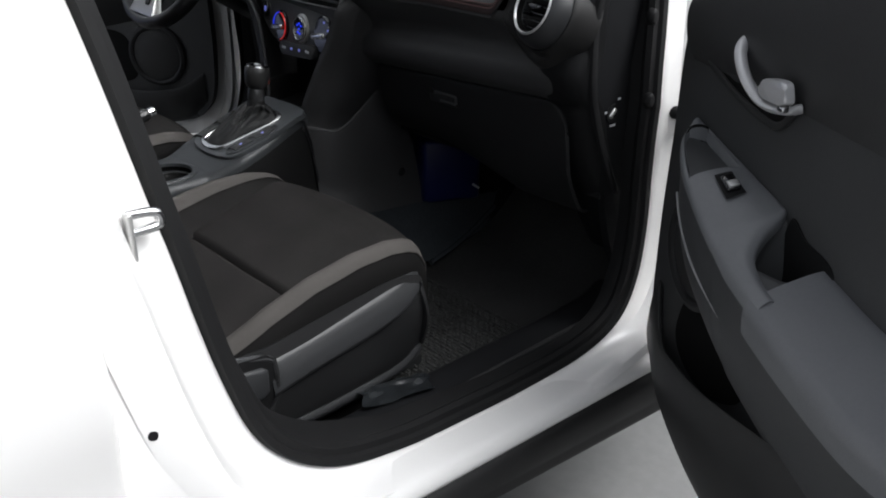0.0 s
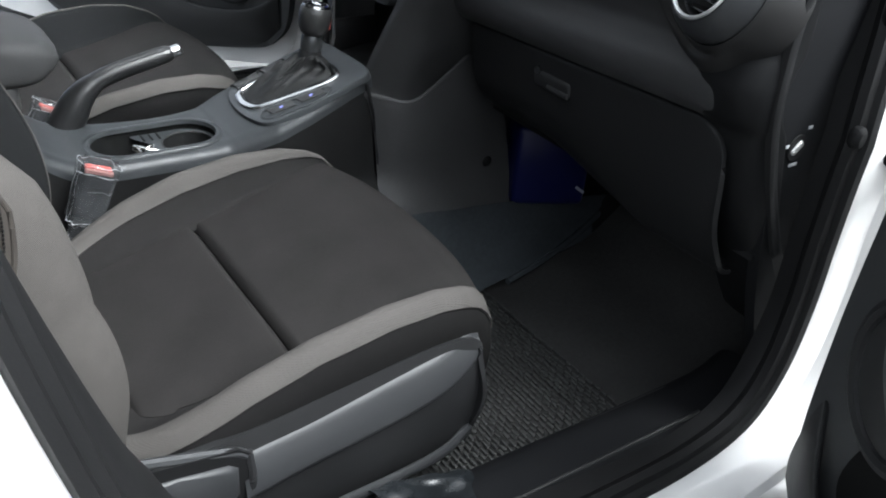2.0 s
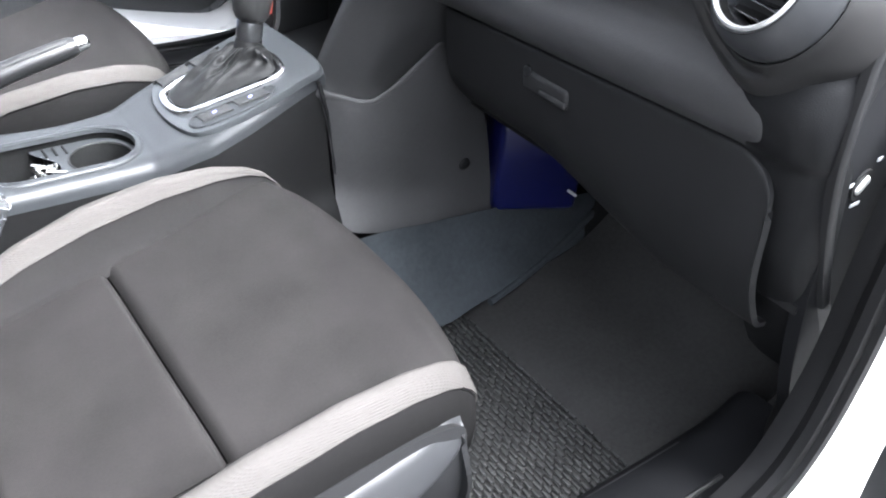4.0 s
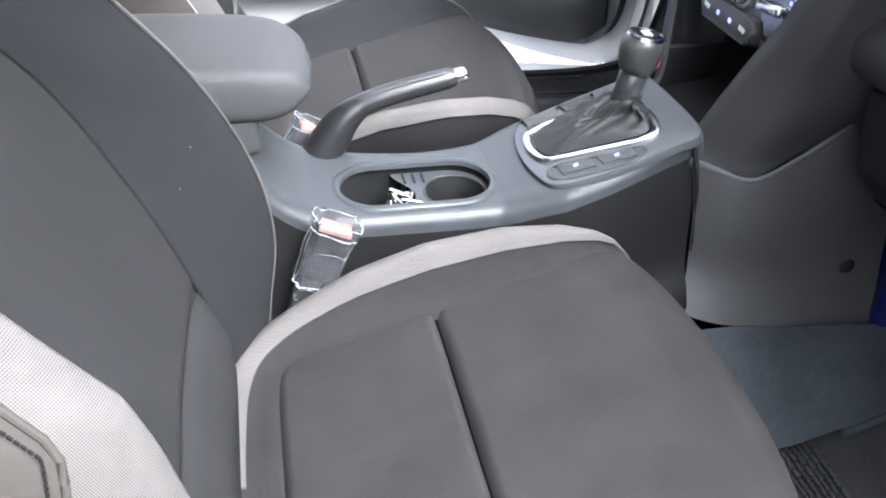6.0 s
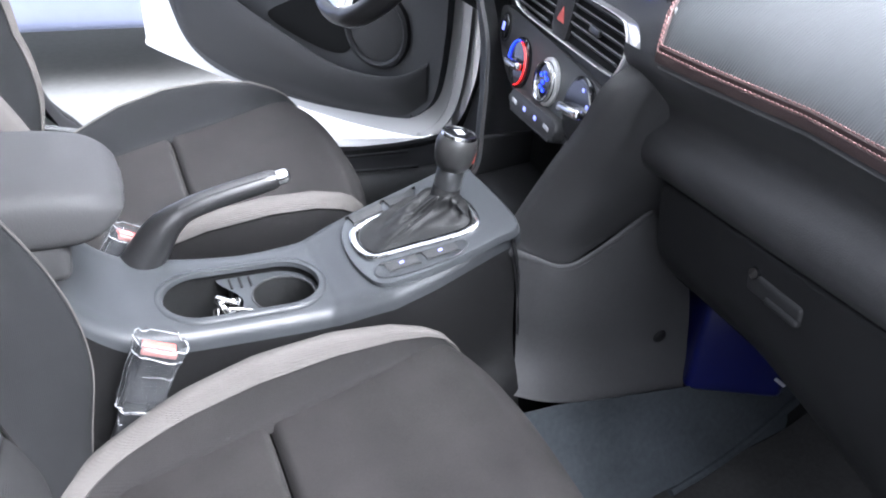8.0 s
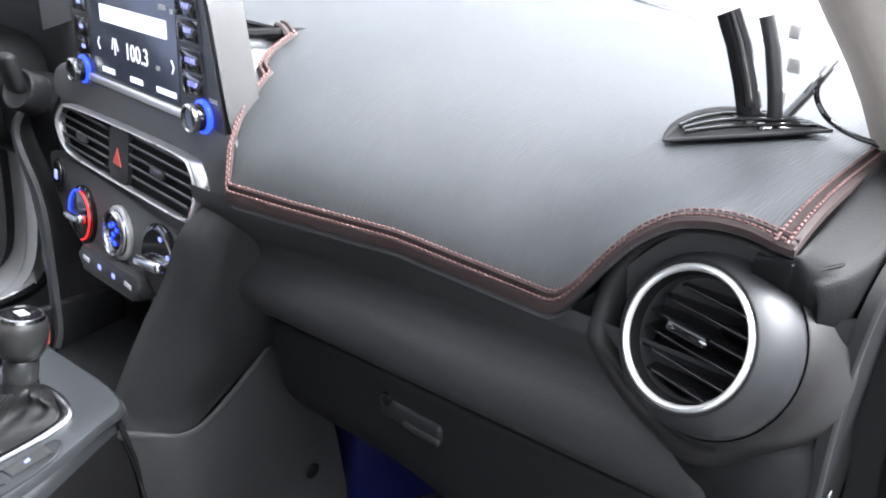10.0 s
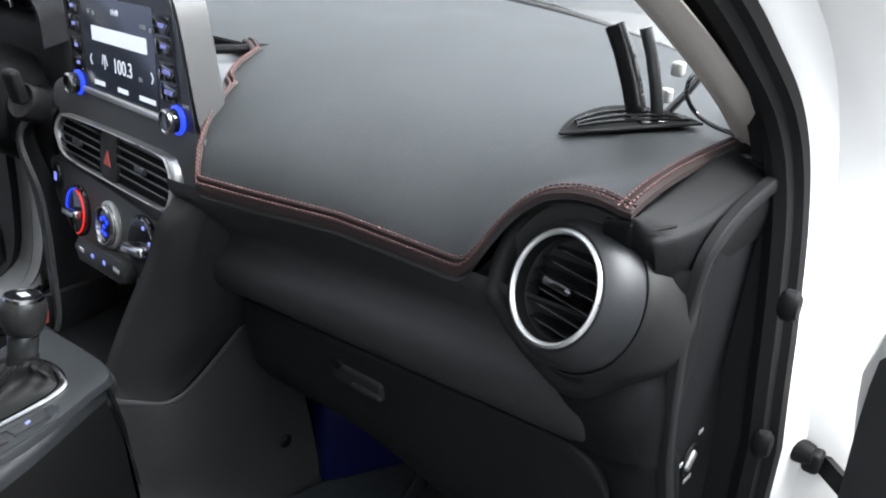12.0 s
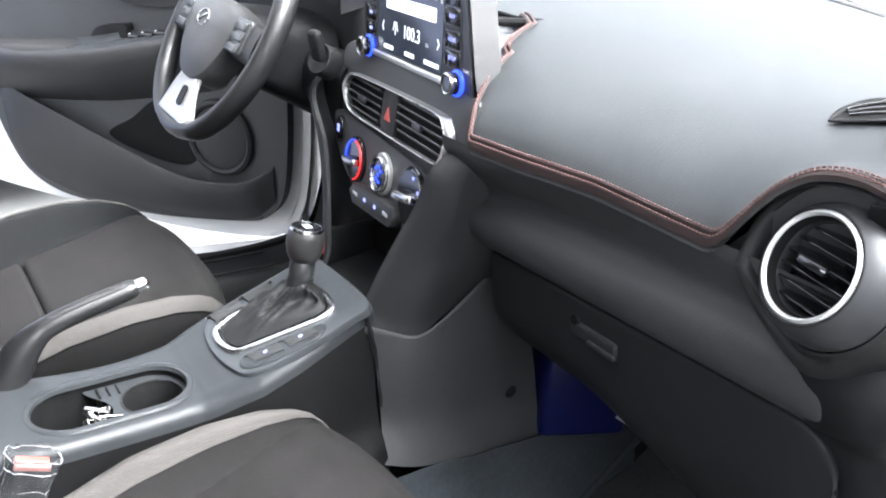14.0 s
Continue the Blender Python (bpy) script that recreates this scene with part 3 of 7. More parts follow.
        structure(nm + side, tube_bm([(x, sgn * yy, zz + dz) for x, dz in ((0.0, 0.004), (0.15, -0.006), (0.5, -0.010), (0.80, -0.016))], 0.0035, 8), M["plastic"], "raised line on the scuff plate")
    kick = [[(x + (0.095 if sgn > 0 else 0.0), sgn * y, z) for x, y in ((0.88, 0.725), (0.90, 0.70), (0.95, 0.69), (1.1, 0.685), (1.22, 0.68))] for z in (0.33, 0.45, 0.60, 0.75, 0.85, 0.95)]
    structure("kick_panel_" + side, grid_bm(smooth_grid(kick, 16, 16), 0.01), M["carpet"], "black carpeted kick panel")
# rear quarters, roof edges and tailgate closing the body
for sgn, side in ((-1, "right"), (1, "left")):
    P = [[(x, sgn * (0.876 + b_), z) for z, b_ in ((0.30, -0.03), (0.42, 0.0), (0.66, -0.006), (0.88, 0.004), (1.04, -0.01), (1.13, -0.03), (1.30, -0.11), (1.44, -0.20))] for x in (-1.06, -1.2, -1.4, -1.56)]
    structure("quarter_panel_" + side, grid_bm(smooth_grid(P, 10, 24), 0.004), M["white"], "white painted rear quarter panel")
    P = [[(x, sgn * y, z - 0.04 * abs(x + 0.3) ** 2) for y, z in ((0.59, 1.478), (0.64, 1.475), (0.68, 1.462), (0.705, 1.44))] for x in np.linspace(-1.56, 0.16, 10)]
    structure("roof_edge_" + side, grid_bm(smooth_grid(P, 16, 10), 0.004), M["white"], "white painted roof edge")
P = [[(-1.60 - 0.05 * math.sin(3 * v), y, 0.30 + 1.15 * v) for y in np.linspace(-0.84 + 0.2 * v * v, 0.84 - 0.2 * v * v, 7)] for v in np.linspace(0, 1, 7)]
structure("tailgate", grid_bm(np.array(P), 0.02), M["white"], "white painted tailgate")
# unseen wall added behind the camera, pale to bounce light at the car
P = [[(x, -6.5, z) for z in (0.0, 1.1, 2.2, 3.3)] for x in np.linspace(-14, 14, 9)]
structure("wall_bounce", grid_bm(np.array(P), 0.2), M["bouncewall"], "unseen pale wall added to bounce light into the doorway")


# ---- seats ----
def front_seat(yc, out, name_label):
    """A front seat centred at y = yc; out: the side of its doorway."""
    s = thing("driver_seat" if out > 0 else "passenger_seat", name_label, "car seat", (0.25, yc, 0.33), group="front seats")
    # heights along x: panel and bolster crest
    HX = [0.0, 0.05, 0.10, 0.15, 0.20, 0.275, 0.36, 0.43, 0.48, 0.505, 0.525, 0.537, 0.542]
    HI = [0.500, 0.512, 0.522, 0.533, 0.544, 0.561, 0.580, 0.595, 0.602, 0.601, 0.590, 0.570, 0.548]
    HC = [0.506, 0.518, 0.540, 0.565, 0.590, 0.615, 0.628, 0.627, 0.618, 0.608, 0.590, 0.570, 0.548]

    def zi(x):
        return float(np.interp(x, HX, HI))

    def zc(x):
        return float(np.interp(x, HX, HC))

    # crest line: up one side, round the back and down the other side
    U = [(0.540, 0.186), (0.525, 0.193), (0.50, 0.199), (0.45, 0.204), (0.38, 0.208), (0.30, 0.210), (0.22, 0.208), (0.16, 0.203), (0.11, 0.190), (0.075, 0.165), (0.058, 0.125), (0.052, 0.07), (0.050, 0.0)]
    U = U + [(x, -y) for x, y in U[-2::-1]]
    line = curve_points(U, 240)
    tan = np.gradient(line, axis=0)
    tan /= np.linalg.norm(tan, axis=1, keepdims=True)
    nin = np.stack([tan[:, 1], -tan[:, 0]], -1)
    if (nin[60] @ (np.array([0.3, 0.0]) - line[60])) < 0:
        nin = -nin
    SEC = [(0.058, 0.0, -0.005, 0.0), (0.050, 0.0, -0.0012, 0.0), (0.042, 0.06, 0.0, 0.0), (0.030, 0.34, 0.0, 0.0), (0.016, 0.74, 0.0, 0.0), (0.006, 0.97, 0.0, 0.0), (-0.004, 1.0, -0.001, 0.0), (-0.014, 1.0, -0.010, 0.0), (-0.021, 1.0, -0.024, 0.0), (-0.024, 1.0, -0.042, 0.0), (-0.022, 1.0, -0.070, 0.0), (-0.015, 1.0, -0.10, 0.0)]

    def taper(x):
        return float(np.interp(x, [0.2, 0.3, 0.42, 0.5, 0.53], [1, 0.92, 0.55, 0.12, 0.05]))

    def swept(P_):
        """The front corners drawn back."""
        P_ = np.array(P_, float)
        r_ = np.clip((P_[..., 0] - 0.40) / 0.14, 0, 1) ** 1.5
        P_[..., 0] += 0.006 * r_
        P_[..., 0] -= 0.032 * r_ * (np.abs(P_[..., 1] - yc) / 0.2) ** 2.5
        return P_

    def border(k0, k1, a=0, b=240):
        rows = []
        sec = curve_points(SEC, 11 * 5 + 1)[int((k0 + 1) * 5 if k0 > 0 else 0):int((k1 + 1) * 5) + 1]
        for i in range(a, b):
            p, n_ = line[i], nin[i]
            row = []
            for d_, f_, dz, _ in sec:
                q = p + n_ * (d_ * taper(p[0]) if d_ > 0 else d_)
                z0, z1 = zi(q[0]), zc(p[0]) + (0.016 * taper(p[0]) if out > 0 and i < 120 else 0.0)
                row.append((q[0], yc + q[1], z0 + (max(z1, z0) - z0) * f_ + dz))
            rows.append(row)
        return swept(rows)

    # centre panel in two pieces with a sewn joint
    def half(x):
        r_ = 0.045
        e_ = float(np.interp(x, [p_[0] for p_ in U[10::-1]], [p_[1] for p_ in U[10::-1]])) - 0.0505 * taper(x) if x > 0.14 else 0.152
        x0 = 0.101
        return e_ if x > x0 + r_ else e_ - r_ + math.sqrt(max(0.0, r_ ** 2 - (x0 + r_ - x) ** 2))

    for x0, x1, nm in ((0.1015, 0.2762, "rear_cushion_panel"), (0.2778, 0.542, "front_cushion_panel")):
        xs_ = np.concatenate([[x0, x0 + 0.0015, x0 + 0.004, x0 + 0.008], np.linspace(x0 + 0.012, x1 - 0.010, 36), [x1 - 0.007, x1 - 0.004, x1 - 0.0015, x1]])
        rows = []
        for x in xs_:
            e_ = half(x)
            lo = min(x - x0, (x1 - x) if x1 < 0.4 else 1.0)
            dip = 0.010 * max(0.0, 1 - lo / 0.010) ** 2
            rows.append([(x, yc + e_ * q, zi(x) + 0.005 * (1 - abs(q) ** 6) - dip + 0.0008 * math.sin(40 * x + 3 * q)) for q in np.linspace(-1, 1, 33)])
        part(nm, grid_bm(swept(rows), 0.012), M["seat"], s)
    for i0, i1, k_ in ((0, 121, 2.8 if out < 0 else 5.0), (120, 240, 3.6 if out < 0 else 2.8)):
        # driver's cushion bolsters take the darker cloth as painted shade
        part("cushion_bolster", grid_bm(border(0, k_, i0, i1)), M["sidefabric" if out < 0 else "bolster"], s)
        part("cushion_strip", grid_bm(border(k_, 6.4, i0, i1), 0.003), M["strip"], s, "light grey woven cloth strip")
    part("cushion_side", grid_bm(border(6.4, 10)), M["seatside"], s)
    part("strip_seam", tube_bm(border(6.4, 7)[::2, 0] + V3(0, 0, -0.001), 0.0018, 6), M["seatside"], s)
    # front of the cushion, rolled under
    F = []
    for dx, z, k in ((0.006, 0.550, 0.86), (0.008, 0.525, 0.90), (0.0, 0.49, 0.92), (-0.03, 0.455, 0.9)):
        F.append([(0.536 + dx - 0.006 * (abs(q) / 0.23) ** 4, yc + q * k, z) for q in np.linspace(-0.23, 0.23, 15)])
    part("cushion_front", grid_bm(smooth_grid(swept(F), 12, 30)), M["seatside"], s)
    # seat base and rails
    part("seat_base", rbox_bm((0.42, 0.40, 0.12), 0.02, pose(0.27, yc, 0.44)), M["seatside"], s)
    for sg in (-1, 1):
        part("rail", rbox_bm((0.50, 0.035, 0.035), 0.006, pose(0.28, yc + sg * 0.17, 0.348)), M["plastic"], s)
        part("rail_foot", rbox_bm((0.05, 0.04, 0.05), 0.008, pose(0.50, yc + sg * 0.17, 0.345)), M["plastic"], s)

    # backrest: stations up the recline
    BK = [(0.060, 0.485, 0.092, 0.150, 0.96), (0.052, 0.56, 0.102, 0.150, 1.0), (0.028, 0.645, 0.112, 0.152, 1.02), (-0.004, 0.73, 0.096, 0.154, 1.04), (-0.045, 0.82, 0.052, 0.154, 1.05),
          (-0.085, 0.905, -0.012, 0.150, 1.04), (-0.125, 0.98, -0.075, 0.14, 1.0), (-0.165, 1.06, -0.140, 0.12, 0.93), (-0.185, 1.11, -0.180, 0.09, 0.80), (-0.20, 1.125, -0.20, 0.05, 0.62)]
    bk = curve_points(BK, 128)

    def bsec(xi, z, xc, e, w):
        d = xc - xi
        ei = 0.97 * e if z < 0.80 else 0.97 * e * math.sqrt(max(0.0, 1 - ((z - 0.80) / 0.168) ** 2)) + 0.0005
        return [(0.0, xi), (0.46 * ei, xi + 0.002), (0.92 * ei, xi + 0.004), (ei, xi + 0.004), (ei + 0.3 * (e + 0.032 - ei), xi + 0.16 * d), (e + 0.032, xi + 0.66 * d), (e + 0.052, xi + 0.97 * d), (e + 0.062, xi + d), (e + 0.075, xi + d - 0.010), (e + 0.088, xi + d - 0.038), (e + 0.093, xi + d - 0.08), (e + 0.085, xi + d - 0.13), (e + 0.06, xi - 0.11)]

    def bpatch(k0, k1, sg, v0=0, v1=128):
        rows = []
        for i in range(v0, v1):
            xi, z, xc, e, w = bk[i]
            sec = curve_points(np.array(bsec(xi, z, xc, e, w)), 13 * 6 - 5)
            rows.append([(q[1], yc + sg * q[0] * w, z) for q in sec[int(k0 * 6):int(k1 * 6) + 1]])
        return np.array(rows)

    L_ = bpatch(0, 3, -1)[:, ::-1]
    PB = np.concatenate([L_, bpatch(0, 3, 1)[:, 1:]], 1)
    edge_ = 1 - np.clip(np.abs(PB[:, :, 1] - yc) / 0.158, 0, 1) ** 8
    PB[:, :, 0] += edge_ * (0.013 * np.exp(-((PB[:, :, 2] - 0.580) / 0.040) ** 2) - 0.009 * np.exp(-((PB[:, :, 2] - 0.633) / 0.008) ** 2))
    part("back_panel", grid_bm(PB), M["backcloth"], s)
    fold_ = PB[int(np.argmin(np.abs(PB[:, 0, 2] - 0.633)))]
    part("fold_seam", tube_bm(fold_[2:-2:2] + V3(0.0004, 0, 0), 0.0014, 6), M["seatside"], s)
    for sg in (-1, 1):
        zs = bk[:, 1]
        k0 = np.interp(zs, [0.80, 0.83, 0.90, 1.0], [5.7, 5.5, 4.45, 4.3]) if sg == out else np.interp(zs, [0.6, 0.8, 1.0], [6.9, 6.6, 6.2])
        k1 = np.interp(zs, [0.70, 0.80, 0.86, 0.90, 1.0], [9.9, 9.3, 8.55, 8.45, 8.3]) if sg == out else np.full(len(zs), 8.6)

        def cut(ka, kb, n_):
            rows_ = []
            for i in range(128):
                xi, z, xc, e_, w_ = bk[i]
                if sg == out:
                    xc = xc - 0.028 * float(np.interp(z, [0.5, 0.56, 0.74, 0.80, 0.86, 0.95, 1.02], [0.4, 1.0, 1.0, 0.30, -0.50, -0.50, -0.2]))
                sec = curve_points(np.array(bsec(xi, z, xc, e_, w_)), 12 * 12 + 1)
                kk = (ka[i] + (kb[i] - ka[i]) * np.linspace(0, 1, n_)) * 12
                rows_.append([(np.interp(q, np.arange(145), sec[:, 1]), yc + sg * w_ * np.interp(q, np.arange(145), sec[:, 0]), z) for q in kk])
            return np.array(rows_)

        part("back_bolster", grid_bm(cut(np.full(128, 3.0), k0, 16)), M["bolster"], s)
        part("back_strip", grid_bm(cut(k0, k1, 20), 0.003), M["bandstrip" if sg == out else "strip"], s, "light grey woven cloth strip")
        part("back_side", grid_bm(cut(k1, np.full(128, 12.0), 16)), M["sidecloth"], s, "brown-grey cloth side")
        for ka in ((k0 + 0.28, k1 + 0.22) if sg == out == -1 else ()):
            th_ = cut(ka, ka + 0.5, 2)[:, 0] + V3(0.0008, sg * 0.0016, 0)
            for i in range(52, 92):
                a_, b_ = th_[i], th_[i + 1]
                for f0 in (0.0, 0.5):
                    part("stitch", tube_bm([tuple(a_ + (b_ - a_) * f0), tuple(a_ + (b_ - a_) * (f0 + 0.34))], 0.0009, 5), M["seatside"], s)
        e = cut(k1, k1 + 1, 2)[:, 0]
        if sg == out:
            part("back_piping", tube_bm(e[::2], 0.0022, 8), M["sidecloth"], s, "brown-grey rolled seam")
        else:
            part("back_piping", tube_bm(e[::2], 0.0008, 6), M["thread"], s)
        part("back_seam", tube_bm(bpatch(3, 4, sg)[::2, 1] + V3(0.0005, 0, 0), 0.0016, 6), M["seatside"], s)
        ed = cut(k0, k0 + 0.5, 2)[:, 0]
        part("strip_seam", tube_bm(ed[::2] + V3(0.0006, 0, 0), 0.0009, 6), M["bolster"], s)
    B = np.array([[(bk[i, 0] - 0.11 - (0.02 if abs(q) < 0.15 else 0), yc + q * bk[i, 4], bk[i, 1]) for q in np.linspace(-(bk[i, 3] + 0.06), bk[i, 3] + 0.06, 9)] for i in range(0, 128, 6)])
    part("back_shell", grid_bm(B), M["seatside"], s)
    # creased filler panel at the foot of the backrest
    part("lower_back_fold", grid_bm(np.array([[(0.066 + 0.010 * math.sin(3 * v) - 0.04 * v, yc + q, 0.50 + 0.13 * v) for q in np.linspace(-0.145, 0.145, 9)] for v in np.linspace(0, 1, 8)])), M["bolster"], s)

    # plastic valance on the doorway side
    def side_pt(x, z, dy):
        return (x, yc + out * (0.222 + dy), z)

    A = np.array([[side_pt(x, z0 + (z1 - z0) * v, 0.012 + 0.010 * math.sin(math.pi * v)) for v in np.linspace(0, 1, 8)] for x, z0, z1 in ((0.03, 0.40, 0.535), (0.10, 0.392, 0.545), (0.18, 0.390, 0.548), (0.29, 0.395, 0.562), (0.40, 0.402, 0.572), (0.462, 0.412, 0.568), (0.483, 0.43, 0.555), (0.478, 0.44, 0.54))])
    part("valance", grid_bm(smooth_grid(A, 40, 16), 0.01), M["plastic"], s, "black plastic seat valance")
    rows = []
    for x, zt_, zb_ in ((0.176, 0.519, 0.479), (0.20, 0.521, 0.484), (0.259, 0.528, 0.494), (0.356, 0.544, 0.507), (0.42, 0.554, 0.521), (0.461, 0.560, 0.534), (0.483, 0.560, 0.545)):
        e_ = 0.022 * max(0.0, (x - 0.40) / 0.088) ** 2
        rows.append([side_pt(x, z, dy) for z, dy in ((zt_ + 0.010, 0.004 - e_), (zt_ + 0.003, 0.014 - e_), (zt_ - 0.004, 0.019 - e_), ((zt_ + zb_) / 2, 0.025 - e_), (zb_ + 0.004, 0.0285 - e_), (zb_ - 0.001, 0.0285 - e_), (zb_ - 0.006, 0.0245 - e_), (zb_ - 0.010, 0.016 - e_))])
    # lighter grey than the valance paints the light from above
    part("valance_band", grid_bm(smooth_grid(rows, 40, 24), 0.004), M["band"], s, "raised plastic band with light from above put into its grey")
    part("recess_edge", tube_bm(curve_points([side_pt(0.182, 0.535, 0.024), side_pt(0.184, 0.50, 0.027), side_pt(0.180, 0.465, 0.026), side_pt(0.160, 0.447, 0.025), side_pt(0.10, 0.449, 0.022), side_pt(0.05, 0.46, 0.016)], 40), 0.0055, 8), M["plastic"], s)
    part("recess_brow", tube_bm(curve_points([side_pt(0.05, 0.572, 0.018), side_pt(0.12, 0.555, 0.022), side_pt(0.165, 0.543, 0.024), side_pt(0.18, 0.533, 0.024)], 24), 0.0055, 8), M["band"], s)
    rid = curve_points([side_pt(0.190, 0.400, 0.022), side_pt(0.30, 0.403, 0.026), side_pt(0.42, 0.411, 0.026), side_pt(0.478, 0.424, 0.014)], 30)
    part("valance_ridge", sweep_bm(rid, circle(0.005, 10, 0.009)), M["band"], s)
    lv = [(0.060, 0.545), (0.11, 0.540), (0.160, 0.532), (0.170, 0.524), (0.170, 0.488), (0.160, 0.479), (0.10, 0.483), (0.065, 0.492)]
    mm = Matrix(((1, 0, 0, 0), (0, 0, out, yc + out * 0.232), (0, 1, 0, 0), (0, 0, 0, 1)))
    b = prism_bm(lv, 0.024, 0.007, mm, 3)
    bmesh.ops.recalc_face_normals(b, faces=b.faces[:])
    part("recline_lever", b, M["band"], s, "grey recline lever")
    # thin black slab painting the shade of the lever's hollow
    slot = [(0.05, 0.565), (0.17, 0.548), (0.185, 0.535), (0.185, 0.478), (0.17, 0.462), (0.09, 0.452), (0.05, 0.47)]
    b = prism_bm(slot, 0.004, 0.0, Matrix(((1, 0, 0, 0), (0, 0, out, yc + out * 0.2465), (0, 1, 0, 0), (0, 0, 0, 1))))
    bmesh.ops.recalc_face_normals(b, faces=b.faces[:])
    part("lever_recess", b, M["rubber"], s)
    return s


front_seat(-0.37, -1, "charcoal cloth front passenger seat with light grey piping strips")
front_seat(0.37, 1, "charcoal cloth driver seat with light grey piping strips")


# ---- centre console ----
console = thing("centre_console", "grey plastic centre console with two cup holders between the seats", "console", (0.3, -0.01, 0.33))
CX = [(0.0, 0.705), (0.05, 0.702), (0.085, 0.688), (0.115, 0.655), (0.15, 0.628), (0.19, 0.616), (0.28, 0.613), (0.37, 0.613), (0.395, 0.618), (0.42, 0.6285), (0.45, 0.640), (0.52, 0.666), (0.58, 0.689), (0.614, 0.7005)]
CY_N = lambda x: -0.098 - 0.022 * float(np.clip((x - 0.38) / 0.07, 0, 1)) + 0.012 * float(np.clip((x - 0.5) / 0.12, 0, 1))
CY_F = lambda x: 0.085 - 0.02 * float(np.exp(-((x - 0.3) / 0.1) ** 2))
cx = curve_points(CX, 150)


def top_rows():
    """Rows over the console's top from the near edge to the far edge."""
    rows = []
    for x, z in cx:
        yn, yf = CY_N(x), CY_F(x)
        sec = [(yn - 0.001, z - 0.022), (yn + 0.002, z - 0.010), (yn + 0.009, z - 0.0025), (yn + 0.02, z)] + [(yn + 0.02 + (yf - yn - 0.04) * k / 9, z) for k in range(1, 9)] + [(yf - 0.02, z), (yf - 0.009, z - 0.0025), (yf - 0.002, z - 0.010), (yf + 0.001, z - 0.022)]
        rows.append([(x, y, zz) for y, zz in sec])
    return np.array(rows)


CUP_C, CUP_R, CUP_H = (0.288, -0.026), 0.050, 0.048


def in_cup(x, y, grow=0.0):
    dx = max(0.0, abs(x - CUP_C[0]) - CUP_H)
    return math.hypot(dx, y - CUP_C[1]) < CUP_R + grow


P = top_rows()
P = np.stack([curve_points(P[i], 64) for i in range(P.shape[0])])
bm = grid_bm(P)
bmesh.ops.delete(bm, geom=[f for f in bm.faces if 0.18 < f.calc_center_median().x < 0.40 and in_cup(f.calc_center_median().x, f.calc_center_median().y, -0.001)], context="FACES")
part("top_skin", bm, M["satin"], console, "satin grey painted console top")
for name, near in (("near_side", True), ("far_side", False)):
    rows = []
    for x, z in cx[::3]:
        y = CY_N(x) if near else CY_F(x)
        o = -1 if near else 1
        zb = 0.335
        fl = float(np.clip((x - 0.36) / 0.22, 0, 1)) ** 1.5 if near else 0.0
        rows.append([(x, y + o * 0.001, z - 0.022), (x, y + o * (0.003 + 0.004 * fl), z - 0.05), (x, y + o * (0.008 + 0.008 * fl), z - 0.10), (x, y + o * (0.012 + 0.018 * fl), z - 0.16), (x, y + o * (0.018 + 0.045 * fl), 0.478), (x, y + o * (0.022 + 0.05 * fl), zb)])
    # side walls have their shade painted into a darker colour
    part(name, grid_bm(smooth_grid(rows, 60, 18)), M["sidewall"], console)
stadium = [(CUP_C[0] + CUP_H + CUP_R * math.cos(a), CUP_C[1] + CUP_R * math.sin(a)) for a in np.linspace(-math.pi / 2, math.pi / 2, 17)] + [(CUP_C[0] - CUP_H + CUP_R * math.cos(a), CUP_C[1] + CUP_R * math.sin(a)) for a in np.linspace(math.pi / 2, 3 * math.pi / 2, 17)]
zt = 0.6135
part("cup_rim", sweep_bm([(x, y, zt + 0.001) for x, y in stadium], [(-0.006, -0.004), (-0.0045, 0.0018), (0, 0.0028), (0.004, 0.0014), (0.006, -0.001), (0.006, -0.004)], closed=True), M["satin"], console, "satin grey cup holder rim")
wall = np.array([[(CUP_C[0] + (x - CUP_C[0]) * k, CUP_C[1] + (y - CUP_C[1]) * k, zt + dz) for x, y in stadium] for k, dz in ((0.985, 0.0), (0.97, -0.01), (0.93, -0.085), (0.6, -0.089), (0.05, -0.09))])
# the well's shade is put into its colour
part("cup_well", grid_bm(wall, cv=True), M["boot"], console, "cup holder well with shade put into its near-black colour")
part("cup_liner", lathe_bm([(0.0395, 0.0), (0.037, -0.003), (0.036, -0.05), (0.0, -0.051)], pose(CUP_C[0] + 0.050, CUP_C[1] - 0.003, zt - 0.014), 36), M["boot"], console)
lx, ly, lr = CUP_C[0] + 0.050, CUP_C[1] - 0.003, 0.0385
gx, gy = np.arange(CUP_C[0] - 0.012, CUP_C[0] + 0.100, 0.0016), np.arange(CUP_C[1] - 0.050, CUP_C[1] + 0.0501, 0.0016)
bm = grid_bm(np.array([[(x + 0.012 * math.cos(60 * (y - ly)) * max(0.0, 1 - (x - gx[0]) / 0.03), y, zt - 0.013) for y in gy] for x in gx]))
bmesh.ops.delete(bm, geom=[f for f in bm.faces if not in_cup(f.calc_center_median().x, f.calc_center_median().y, -0.0005) or math.hypot(f.calc_center_median().x - lx, f.calc_center_median().y - ly) < lr], context="FACES")
part("cup_ledge", bm, M["satin"], console, "satin grey ledge between the cups")
part("cup_lip", tube_bm([(lx + lr * math.cos(a), ly + lr * math.sin(a), zt - 0.0132) for a in np.linspace(0, 2 * math.pi, 44, endpoint=False)], 0.0016, 6, closed=True), M["plastic"], console)
for dx in (-0.012, 0.0, 0.012):
    for sy in (-1, 1):
